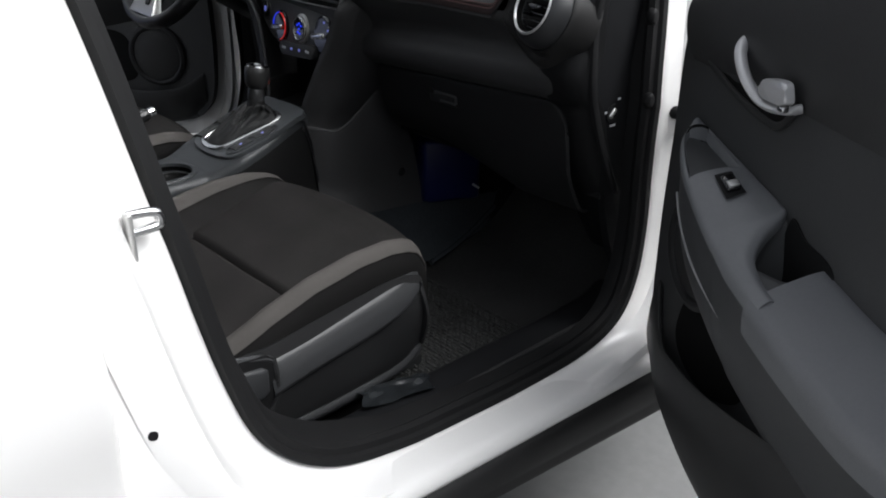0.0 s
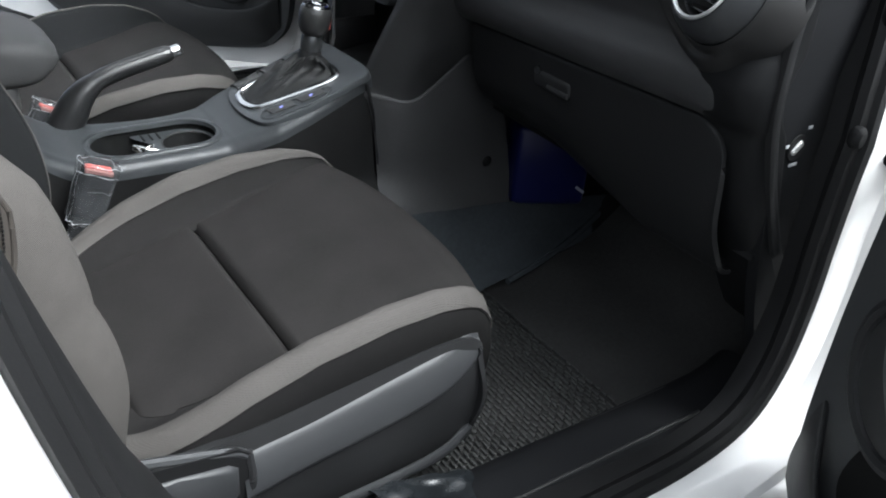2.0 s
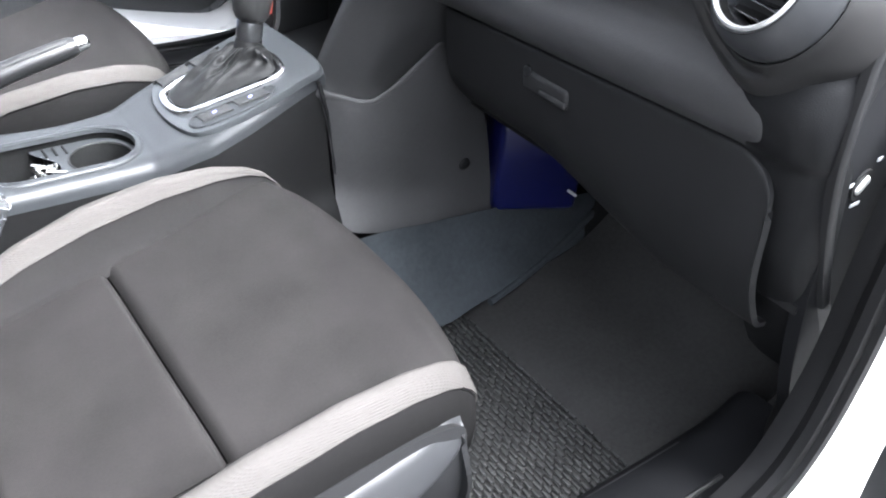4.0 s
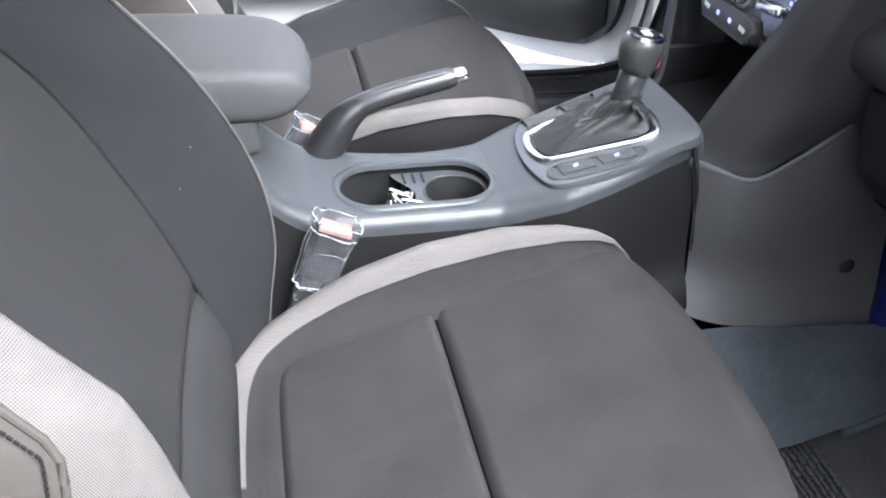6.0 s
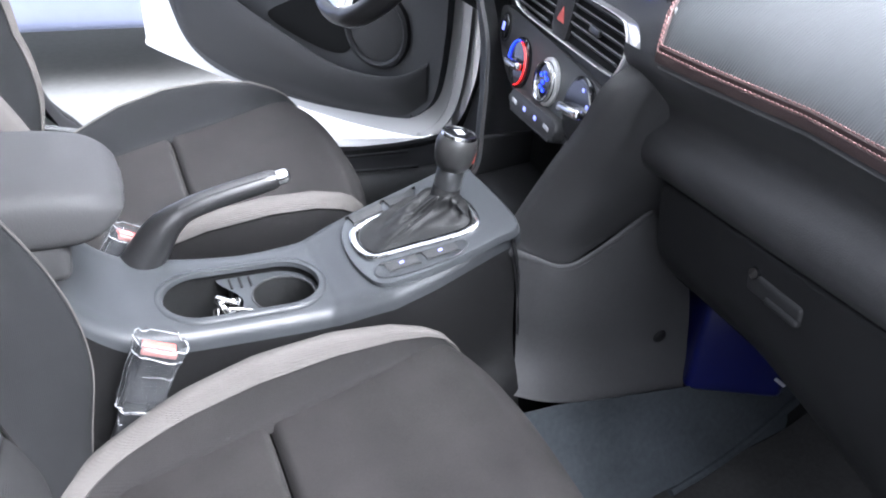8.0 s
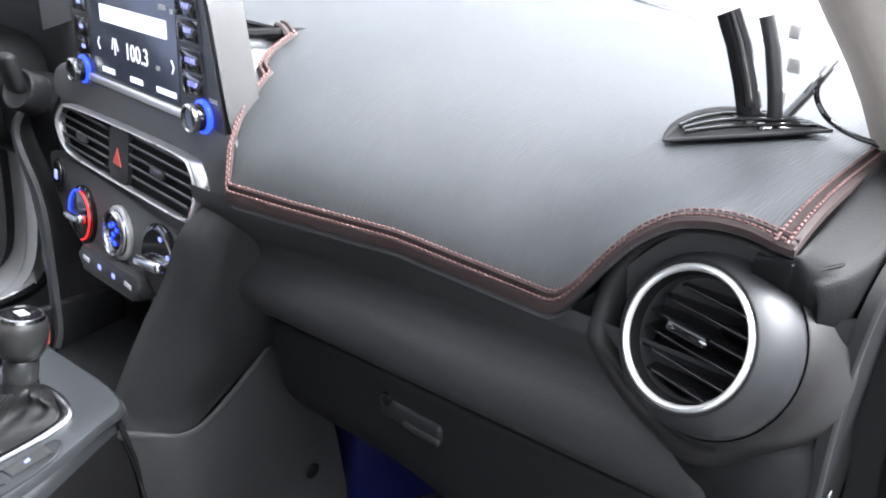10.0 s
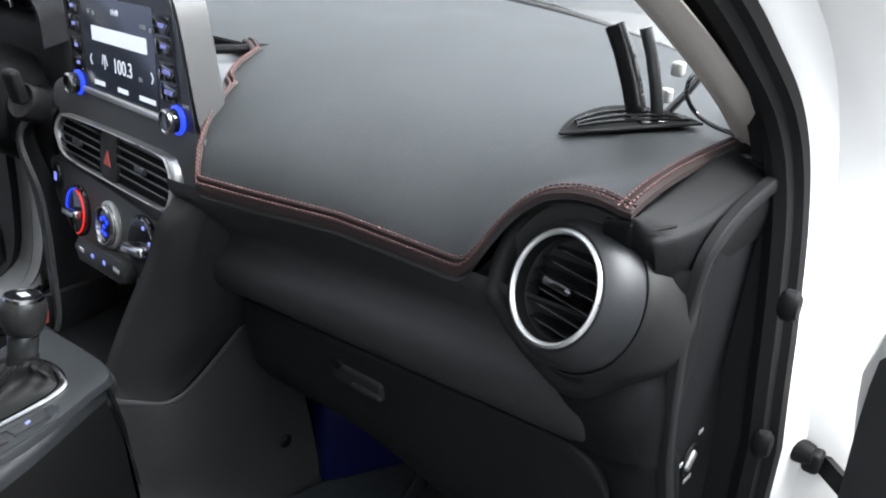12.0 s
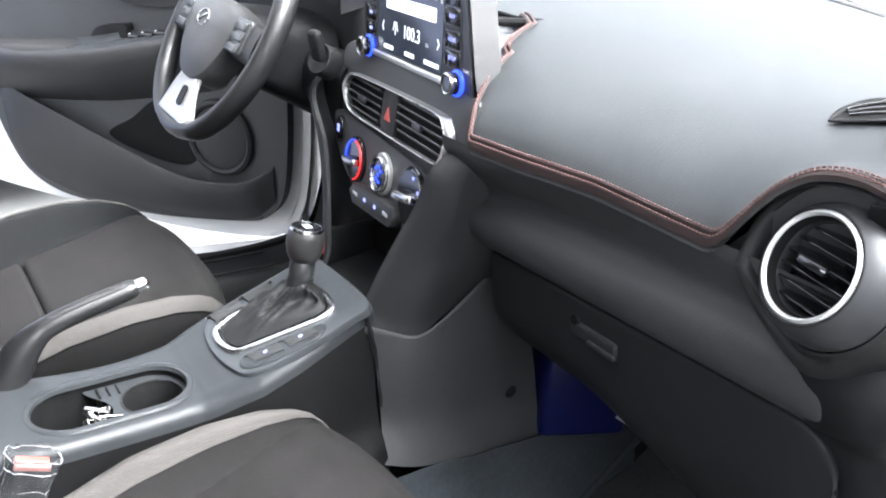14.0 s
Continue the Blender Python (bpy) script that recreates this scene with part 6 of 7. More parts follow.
    [(0.600, -0.170, 0.484), (0.635, -0.186, 0.478), (0.675, -0.195, 0.473), (0.72, -0.199, 0.469), (0.77, -0.200, 0.464), (0.82, -0.200, 0.458), (0.858, -0.200, 0.454)]]
part("tunnel_side", grid_bm(smooth_grid(side_rows, 36, 50), 0.005), M["tunnel"], stack, "dark grey plastic tunnel side panel")
part("panel_rim", sweep_bm(curve_points([tuple(V3(*p) + V3(0, 0.004, 0.0)) for p in side_rows[0]], 40), circle(0.0034, 14, 0.0065)), M["tunnel"], stack, "rounded grey rim along the tunnel panel")
part("tunnel_core", rbox_bm((0.66, 0.26, 0.33), 0.02, pose(0.96, 0.0, 0.48)), M["rubber"], stack)
part("fixing_clip", lathe_bm([(0, 0.003), (0.006, 0.003), (0.009, 0.0015), (0.010, 0)], basis((0.811, -0.178, 0.539), (1, 0, 0), (0, 0, 1)), 20), M["rubber"], stack, "round black fixing clip")
# dark mass behind the stack, so that no light leaks through
part("stack_core", rbox_bm((0.42, 0.34, 0.38), 0.02, pose(0.99, -0.0, 0.84)), M["rubber"], stack)

# ---- radio ----
RR = V3(-0.13, -0.9906, 0.040)
RR /= np.linalg.norm(RR)
RU = V3(0.02, 0.04, 1.0)
RU -= RR * (RU @ RR)
RU /= np.linalg.norm(RU)
RNV = np.cross(RR, RU)
MR = Matrix((Vector(RR), Vector(RU), Vector(RNV))).transposed().to_4x4()
MR.translation = MK @ Vector((0.05, 0.078, -0.021))


def stu(r_, u_, h=0.0):
    """A pose on the radio: r_ across and u_ up from its lower middle."""
    return MR @ pose(r_, u_, h)


radio = thing("radio_unit", "upright car radio with lit screen and two blue-ringed knobs", "car radio", tuple(stu(0.0, 0.05).translation))
shape = curve_points([(-0.150, -0.020), (-0.146, -0.0255), (0.0, -0.0265), (0.155, -0.0265), (0.163, -0.020), (0.162, 0.0), (0.146, 0.060), (0.130, 0.110), (0.118, 0.124), (0.10, 0.128), (-0.02, 0.130), (-0.145, 0.128), (-0.163, 0.120), (-0.166, 0.10), (-0.160, 0.04)], 90, True)
part("body", prism_bm([(x * 1.035, y * 1.02 + 0.001) for x, y in shape], 0.034, 0.009, stu(0.0, 0.0, -0.018), 4), M["frame"], radio, "satin grey radio housing")
part("fascia", prism_bm(shape, 0.003, 0.0015, stu(0.0, 0.0, 0.0145)), M["fascia"], radio, "dark satin grey fascia")
part("screen_surround", prism_bm(round_rect(0.206, 0.120, 0.005), 0.0010, 0.0003, stu(-0.012, 0.055, 0.0163)), M["gloss"], radio, "glossy black screen surround")
scr = part("screen", prism_bm(round_rect(0.192, 0.108, 0.003), 0.001, 0, stu(-0.012, 0.056, 0.0172)), M["screen"], radio, "lit dark radio screen")
H_ = 0.0185
part("station_band", prism_bm(round_rect(0.148, 0.017, 0.002), 0.0004, 0, stu(-0.008, 0.068, H_)), M["lcd"], scr, "blank white band")
part("frequency", text_bm("100.3", 0.0235, stu(-0.002, 0.035, H_)), M["lcd"], scr, "white digits")
part("clock", text_bm("14:49", 0.0095, stu(-0.012, 0.096, H_)), M["lcd"], scr, "white clock digits")
for r_, w_ in ((-0.072, 0.030), (-0.006, 0.028), (0.058, 0.040)):
    part("menu_mark", prism_bm(round_rect(w_, 0.0055, 0.001), 0.0004, 0, stu(r_, 0.0095, H_)), M["lcd"], scr)
for r_, u_, w_ in ((0.060, 0.088, 0.014), (-0.086, 0.092, 0.006), (-0.072, 0.091, 0.006), (0.044, 0.030, 0.008), (0.078, 0.086, 0.005)):
    part("status_mark", prism_bm(round_rect(w_, 0.0045, 0.001), 0.0004, 0, stu(r_, u_, H_)), M["mark"], scr)
part("tower_symbol", join_bm([rbox_bm((0.0016, 0.016, 0.0005), 0.0002, stu(-0.052, 0.036, H_)), rbox_bm((0.0014, 0.013, 0.0005), 0.0002, stu(-0.057, 0.039, H_) @ pose(0, 0, 0, 0, 0, -20)), rbox_bm((0.0014, 0.013, 0.0005), 0.0002, stu(-0.047, 0.039, H_) @ pose(0, 0, 0, 0, 0, 20))]), M["lcd"], scr)
for r_, sg in ((-0.092, 1), (0.074, -1)):
    part("arrow", join_bm([rbox_bm((0.0016, 0.008, 0.0005), 0.0002, stu(r_, 0.0385, H_) @ pose(0, 0, 0, 0, 0, -35 * sg)), rbox_bm((0.0016, 0.008, 0.0005), 0.0002, stu(r_, 0.0325, H_) @ pose(0, 0, 0, 0, 0, 35 * sg))]), M["lcd"], scr)
for side_, words in ((1, ("MAP", "NAV", "HOME", "SETUP")), (-1, None)):
    for k, u_ in enumerate((0.094, 0.073, 0.047, 0.026)):
        r_ = (0.1075 - 0.10 * (u_ - 0.06)) if side_ > 0 else (-0.136 - 0.06 * (u_ - 0.06))
        kb = part("side_key", prism_bm(round_rect(0.040 if side_ > 0 else 0.034, 0.0200, 0.004), 0.002, 0.0008, stu(r_, u_, 0.0165)), M["gloss"], radio)
        if words:
            part("key_label", text_bm(words[k], 0.0068, stu(r_, u_, 0.0189)), M["keylamp"], kb)
        else:
            part("key_label", prism_bm(round_rect(0.010, 0.0042, 0.001), 0.0003, 0, stu(r_, u_, 0.0187)), M["keylamp"], kb)
    for u0_, u1_ in ((0.062, 0.105), (0.015, 0.058)):
        xx = lambda u_, e_: (0.1075 + e_ - 0.10 * (u_ - 0.06)) if side_ > 0 else (-0.136 - e_ - 0.06 * (u_ - 0.06))
        part("key_edge", tube_bm(curve_points([stu(xx(u0_, -0.018), u0_, 0.0185).translation, stu(xx(u0_, 0.016), u0_, 0.0185).translation, stu(xx(u0_, 0.021), u0_ + 0.006, 0.0185).translation, stu(xx(u1_, 0.021), u1_ - 0.006, 0.0185).translation, stu(xx(u1_, 0.016), u1_, 0.0185).translation, stu(xx(u1_, -0.018), u1_, 0.0185).translation], 40), 0.0006, 5, up=tuple(RNV)), M["frame"], radio, "thin grey key outline")
for r_, u_ in ((-0.138, 0.0005), (0.128, 0.0005)):
    part("knob_glow", lathe_bm([(0.0128, 0.000), (0.0158, 0.000), (0.0154, 0.0035), (0.0130, 0.0050)], stu(r_, u_, 0.0172), 36), M["lamp_blue"], radio, "blue light ring")
    kn = part("knob", lathe_bm([(0.0125, 0.0), (0.0125, 0.014), (0.0118, 0.0165), (0.0100, 0.0170), (0.0092, 0.0155), (0, 0.0150)], stu(r_, u_, 0.0172), 36), M["gloss"], radio)
    part("knob_rim", lathe_bm([(0.0127, 0.0110), (0.0133, 0.0125), (0.0130, 0.0162), (0.0112, 0.0176), (0.0098, 0.0168)], stu(r_, u_, 0.0172), 36), M["chrome"], kn)
part("tune_label", text_bm("TUNE", 0.0058, stu(0.146, 0.017, 0.0180)), M["mark"], radio)
part("enter_label", text_bm("ENTER", 0.0058, stu(0.147, -0.017, 0.0180)), M["mark"], radio)
part("chin", rbox_bm((0.232, 0.0085, 0.007), 0.0025, stu(-0.006, -0.0050, 0.0180)), M["silver"], radio, "slim silver bar under the screen")

part("dash_core", rbox_bm((0.28, 1.36, 0.22), 0.02, pose(1.06, 0.0, 0.92)), M["rubber"], dash)


# ---- front doors, standing open ----
def finish(d, W, sgn, ey):
    # window frame
    fr = curve_points([W(-0.07, -0.03, 1.0), W(0.02, -0.035, 1.06), W(0.18, -0.06, 1.17), W(0.42, -0.10, 1.33), W(0.62, -0.14, 1.415), W(0.86, -0.145, 1.42), W(0.95, -0.13, 1.36), W(0.97, -0.08, 1.18), W(0.985, -0.03, 1.0)], 70)
    part("window_frame", sweep_bm(fr, circle(0.020, 10, 0.014), up=tuple(ey)), M["plastic"], d, "black window frame")
    # check strap
    q0, q1, q2, q3 = V3(0.886, sgn * 0.797, 0.803), V3(0.898, sgn * 0.815, 0.792), V3(0.876, sgn * 0.850, 0.785), V3(0.848, sgn * 0.885, 0.780)
    if sgn > 0:
        q0, q1, q2, q3 = [q + V3(0.09, 0, 0) for q in (q0, q1, q2, q3)]
    strap = part("check_strap", sweep_bm([tuple(q) for q in (q1, q1 * 0.5 + q2 * 0.5, q2, q3)], [(-0.003, -0.010), (0.003, -0.010), (0.003, 0.010), (-0.003, 0.010)]), M["rubber"], d, "black steel check strap")
    part("strap_fork", rbox_bm((0.026, 0.016, 0.022), 0.005, Matrix.Translation(Vector(q0 * 0.4 + q1 * 0.6))), M["rubber"], strap)
    part("strap_bolt", lathe_bm([(0, 0.012), (0.009, 0.011), (0.011, 0.004), (0.012, -0.006), (0.008, -0.012), (0, -0.012)], Matrix.Translation(Vector(q0)) @ pose(0, 0, 0, 90 * -sgn, 30, 0), 12), M["rubber"], strap)
    return d


def car_door(sgn, theta, hinge, label, lift=0.0, fore=0.0, rise=0.0):
    th = radians(theta)
    ex, ey = V3(-math.cos(th), sgn * math.sin(th), 0), V3(-math.sin(th), -sgn * math.cos(th), 0)
    h0 = V3(*hinge, 0)

    def W(X, off, Z, k=1.0):
        return tuple(h0 + X * ex + off * ey + V3(0, 0, Z))

    MD = Matrix(((ex[0], 0, ey[0], h0[0]), (ex[1], 0, ey[1], h0[1]), (0, 1, 0, 0), (0, 0, 0, 1)))

    def plate(pts, o0, o1, bevel=0.0, seg=3):
        b = prism_bm(pts, o1 - o0, bevel, MD @ Matrix.Translation((0, 0, o0)), seg)
        bmesh.ops.recalc_face_normals(b, faces=b.faces[:])
        return b

    d = thing("front_door", label, "car door", W(0, 0, 0.35), group="open front doors")
    shell = curve_points([(-0.098, 0.98), (-0.105, 0.80), (-0.105, 0.60), (-0.088, 0.47), (-0.04, 0.395), (0.03, 0.362), (0.30, 0.335), (0.65, 0.335), (0.93, 0.345), (0.955, 0.37), (0.965, 0.55), (0.985, 0.80), (1.0, 1.0), (0.6, 1.015), (0.2, 1.01)], 110, True)
    if fore:
        shell = np.array([(x, z - 0.062 * min(1.0, max(0.0, (0.56 - z) / 0.16))) for x, z in shell])
    part("shell", plate(shell, -0.012, 0.006, 0.006), M["white"], d, "white painted inner door frame")
    outer = [[W(X, -0.075 - 0.02 * math.sin(math.pi * v) - 0.012 * math.cos(5 * v), (0.28 if fore else 0.34) + (0.73 if fore else 0.67) * v) for v in np.linspace(0, 1, 10)] for X in (-0.09, 0.1, 0.4, 0.7, 0.98)]
    part("skin", grid_bm(smooth_grid(outer, 20, 20), 0.004), M["white"], d, "white painted outer skin")
    for X0, X1 in ((-0.094, -0.094), (0.975, 0.985)):
        part("edge", grid_bm(np.array([[W(X0 + (X1 - X0) * v, o, 0.37 + 0.63 * v) for v in np.linspace(0, 1, 8)] for o in (-0.078, -0.06, -0.03, -0.008)]), 0.003), M["white"], d)
    part("door_weatherstrip", sweep_bm([W(X * 0.985 + 0.006, -0.002 + 0.012, Z + (0.012 if Z < 0.5 else 0)) for X, Z in shell[8:90:2]], circle(0.007, 8), up=tuple(ey)), M["rubber"], d, "black rubber weatherstrip") if sgn < 0 else None
    if sgn > 0:
        shell = np.array([(x - 0.022 * min(1.0, max(0.0, (0.05 - x) / 0.1)), z) for x, z in shell])
        part("shell_flange", plate(shell, -0.014, 0.004, 0.006), M["white"], d, "white painted door edge")
    trim = curve_points([(-0.076, 0.97), (-0.082, 0.80), (-0.084, 0.63), (-0.070, 0.50), (-0.03, 0.44), (0.03, 0.412), (0.27, 0.373), (0.45, 0.362), (0.63, 0.366), (0.74, 0.41), (0.80, 0.49), (0.845, 0.61), (0.885, 0.78), (0.91, 0.96), (0.85, 1.005), (0.5, 1.02), (0.2, 1.015), (0.0, 1.005)], 120, True)
    if fore:
        trim = np.array([(x, z - 0.085 * min(1.0, max(0.0, (0.60 - z) / 0.2))) for x, z in trim])
        trim = np.array([(x, z + 0.9 * float(np.interp(x, [-0.05, 0.06, 0.2, 0.4, 0.9], [0.0, 0.03, 0.06, 0.10, 0.12])) * min(1.0, max(0.0, (z - 0.90) / 0.1))) for x, z in trim])
        trim = np.array([(x - 0.006 * min(1.0, max(0.0, -x / 0.05)), z) for x, z in trim])
    part("trim_panel", plate(trim, 0.0, 0.032, 0.012, 4), M["doortrim"], d, "black grained door trim")
    # belt pad
    def up_(X, z):
        return fore and float(np.interp(X, [-0.05, 0.06, 0.2, 0.4, 0.9], [0.0, 0.03, 0.06, 0.10, 0.12])) * min(1.0, max(0.0, (z - 0.94) / 0.06))

    belt = [[W(X, o, z + up_(X, z) + 0.004 * math.sin(6 * X)) for o, z in ((-0.01, 1.025), (0.02, 1.026), (0.045, 1.018), (0.055, 0.995), (0.050, 0.955), (0.034, 0.925))] for X in (-0.05, 0.1, 0.4, 0.7, 0.9)]
    part("belt_pad", grid_bm(smooth_grid(belt, 30, 18)), M["soft"], d, "soft black belt line pad")
    # map pocket; a flat black sheet stands in for its shaded opening
    tops = [(0.80, 0.66), (0.72, 0.632), (0.54, 0.592), (0.37, 0.549), (0.20, 0.508), (0.07, 0.511), (0.0, 0.533), (-0.045, 0.566)]
    bots = [(0.79, 0.50), (0.72, 0.412), (0.56, 0.372), (0.40, 0.372), (0.22, 0.385), (0.06, 0.412), (0.0, 0.432), (-0.05, 0.478)]
    if fore:
        tops = [(0.84, 0.66), (0.76, 0.65), (0.58, 0.61), (0.42, 0.57), (0.28, 0.528), (0.16, 0.500), (0.075, 0.490), (0.0, 0.556)]
        bots = [(0.79, 0.50), (0.72, 0.365), (0.58, 0.305), (0.42, 0.285), (0.27, 0.280), (0.14, 0.310), (0.05, 0.350), (-0.03, 0.405)]
    bulge = (0.034, 0.055, 0.072, 0.078, 0.074, 0.064, 0.052, 0.036)
    rows = []
    for (a, b), (c, e), o in zip(tops, bots, bulge):
        o = o * (1 + 10 * fore)
        a, c = a - 1.4 * fore, c - 1.4 * fore
        rows.append([W(a, o - 0.012, b - 0.010), W(a, o - 0.006, b + 0.001), W(a, o, b - 0.004), W(a + (c - a) * 0.3, o + 0.002, b + (e - b) * 0.3), W(a + (c - a) * 0.7, 0.6 * o + 0.016, b + (e - b) * 0.7), W(c, 0.033, e)])
    part("map_pocket", grid_bm(smooth_grid(rows, 50, 20)), M["trim"], d, "dark grey door pocket")
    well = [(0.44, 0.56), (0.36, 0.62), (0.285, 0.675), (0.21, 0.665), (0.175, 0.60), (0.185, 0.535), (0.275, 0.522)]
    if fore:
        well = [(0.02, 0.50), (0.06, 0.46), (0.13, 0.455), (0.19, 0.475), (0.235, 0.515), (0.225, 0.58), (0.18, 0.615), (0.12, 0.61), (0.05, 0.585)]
    part("pocket_shade", plate(curve_points(well, 50, True), 0.0325, 0.034), M["boot"], d)
    sp = MD @ Matrix.Translation((0.100 - 1.6 * fore, 0.612 + 1.7 * rise, 0.032))
    spk = part("speaker", lathe_bm([(0.094, 0.0), (0.092, 0.010), (0.084, 0.013), (0.078, 0.010), (0.076, 0.004)], sp, 48), M["plastic"], d, "round black speaker")
    part("speaker_grille", lathe_bm([(0.077, 0.005), (0.07, 0.008), (0, 0.010)], sp, 40), M["trim"], spk)

    def az(X):
        X = X + fore
        return 0.848 - 0.22 * (X - 0.1) + lift + (0.10 * (X - 0.45) if X > 0.45 else 0)

    if fore:
        # passenger side: tilted switch plate, grab recess and padded rest
        PLT = [(0.0, 0.036, 0.842, 0.046, 0.842), (0.03, 0.034, 0.838, 0.068, 0.842), (0.06, 0.034, 0.834, 0.088, 0.838), (0.12, 0.034, 0.826, 0.110, 0.822), (0.18, 0.034, 0.817, 0.117, 0.796),
               (0.235, 0.034, 0.809, 0.120, 0.774), (0.252, 0.040, 0.805, 0.120, 0.768), (0.268, 0.072, 0.783, 0.120, 0.761), (0.29, 0.092, 0.765, 0.120, 0.752), (0.33, 0.100, 0.752, 0.120, 0.744), (0.365, 0.101, 0.747, 0.120, 0.739)]
        PAD = [(0.345, 0.036, 0.768, 0.120, 0.740), (0.37, 0.036, 0.764, 0.121, 0.736), (0.44, 0.036, 0.755, 0.121, 0.726), (0.544, 0.036, 0.748, 0.121, 0.718), (0.62, 0.036, 0.747, 0.116, 0.722), (0.72, 0.036, 0.748, 0.10, 0.73), (0.80, 0.036, 0.75, 0.07, 0.74), (0.85, 0.034, 0.75, 0.045, 0.745)]
        rows = []
        for X, a, za, b_, zb in PLT:
            mid = [W(X, a + (b_ - a) * v, za + (zb - za) * v + 0.006 * math.sin(math.pi * v)) for v in (0.12, 0.4, 0.7, 0.9)]
            rows.append([W(X, a - 0.002, za - 0.014), W(X, a - 0.001, za - 0.002)] + mid + [W(X, b_, zb - 0.004), W(X, b_ + 0.001, zb - 0.014)])
        PG = smooth_grid(rows, 90, 40)
        XG = (PG - h0) @ ex
        lim = lambda q, a, b_, w_: np.clip((q - a) / w_, 0, 1) * np.clip((b_ - q) / w_, 0, 1)
        VG = np.broadcast_to(np.linspace(0, 1, 40), XG.shape)
        dip = lim(XG, 0.030, 0.142, 0.006) * lim(VG, 0.26, 0.80, 0.05)
        PG[:, :, 2] -= 0.022 * dip
        plt = part("switch_plate", grid_bm(PG, 0.002), M["plate"], d, "satin grey switch plate")
        sel_i = np.where(dip.max(axis=1) > 0)[0]
        sel_j = np.where(dip.max(axis=0) > 0)[0]
        CG = PG[sel_i[0]:sel_i[-1] + 1, sel_j[0]:sel_j[-1] + 1] + V3(0, 0, 0.0055)
        tb = np.array(PLT)

        def on_plate(X, v, lift_):
            a, za, b_, zb = [float(np.interp(X, tb[:, 0], tb[:, k])) for k in range(1, 5)]
            return W(X, a + (b_ - a) * v, za + (zb - za) * v + 0.006 * math.sin(math.pi * v) + lift_)

        # black sheet over the dip, painting the shade inside it
        part("finger_recess", grid_bm(CG), M["boot"], plt, "black sheet standing in for shade in the finger recess")
        part("switch_base", grid_bm(np.array([[on_plate(0.158 + 0.046 * u, 0.36 + 0.30 * w_, 0.0065) for w_ in np.linspace(0, 1, 6)] for u in np.linspace(0, 1, 6)])), M["rubber"], plt)
        part("window_switch", rbox_bm((0.030, 0.018, 0.010), 0.003, basis(on_plate(0.182, 0.51, 0.008), Vector(on_plate(0.2, 0.51, 0)) - Vector(on_plate(0.16, 0.51, 0)), Vector(on_plate(0.18, 0.7, 0)) - Vector(on_plate(0.18, 0.3, 0)))), M["gloss"], plt, "black window switch")
        part("switch_edge", rbox_bm((0.012, 0.014, 0.004), 0.0015, basis(on_plate(0.190, 0.51, 0.0135), Vector(on_plate(0.2, 0.51, 0)) - Vector(on_plate(0.16, 0.51, 0)), Vector(on_plate(0.18, 0.7, 0)) - Vector(on_plate(0.18, 0.3, 0)))), M["silver"], plt)
        rows = []
        for X, a, za, b_, zb in PLT[:-2] + PAD[1:]:
            deep = 0.085 * math.exp(-((X - 0.302) / 0.034) ** 4)
            zf = za - 0.012 - deep
            a2 = max(a, 0.045)
            rows.append([W(X, 0.028, za + 0.0), W(X, 0.033, zf), W(X, a2 - 0.008 + 0.004, zf - 0.002), W(X, a2 + 0.002, za - 0.010), W(X, b_ - 0.004, zb - 0.010), W(X, b_ - 0.001, zb - 0.022), W(X, b_ - 0.003, zb - 0.055), W(X, b_ * 0.90, zb - 0.11), W(X, b_ * 0.72, zb - 0.17), W(X, 0.030, zb - 0.23)])
        part("armrest", grid_bm(smooth_grid(rows, 60, 50)), M["doorarm"], d, "dark grey door armrest")
        rows = []
        for X, a, za, b_, zb in PAD:
            rows.append([W(X, a - 0.002, za - 0.012), W(X, a, za + 0.002), W(X, a + (b_ - a) * 0.5, (za + zb) / 2 + 0.004), W(X, b_ - 0.012, zb + 0.006), W(X, b_ - 0.002, zb), W(X, b_ + 0.003, zb - 0.012), W(X, b_, zb - 0.04)])
        part("armrest_pad", grid_bm(smooth_grid(rows, 40, 30), 0.004), M["doorpad"], d, "grey leather armrest pad")
        part("accent_line", tube_bm(curve_points([W(0.075, 0.094, 0.765), W(0.12, 0.104, 0.735), W(0.19, 0.111, 0.70), W(0.30, 0.112, 0.668)], 24), 0.0016, 6), M["silver"], d)
        # flat black plate painted as shade, with no hollow behind
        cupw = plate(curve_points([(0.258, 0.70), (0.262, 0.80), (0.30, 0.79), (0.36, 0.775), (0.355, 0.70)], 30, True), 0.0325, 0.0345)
        part("grab_recess", cupw, M["rubber"], d, "black plate standing in for the shaded grab recess")
    else:
        # armrest ledge
        rows = []
        for X, w in ((0.055, 0.05), (0.08, 0.085), (0.14, 0.108), (0.25, 0.132), (0.40, 0.148), (0.55, 0.148), (0.68, 0.13), (0.78, 0.095), (0.86, 0.05)):
            z = az(X)
            rows.append([W(X, 0.028, z + 0.012), W(X, 0.05, z + 0.001), W(X, w - 0.024, z - 0.001), W(X, w - 0.008, z - 0.006), W(X, w, z - 0.018), W(X, w - 0.006, z - 0.045), W(X, w * 0.72, z - 0.085), W(X, w * 0.45, z - 0.12), W(X, 0.028, z - 0.15)])
        part("armrest", grid_bm(smooth_grid(rows, 50, 40)), M["trim"], d, "dark grey padded door armrest")
        rows = []
        for X, w in ((0.445, 0.144), (0.50, 0.146), (0.60, 0.140), (0.70, 0.118), (0.78, 0.088), (0.83, 0.06)):
            z = az(X)
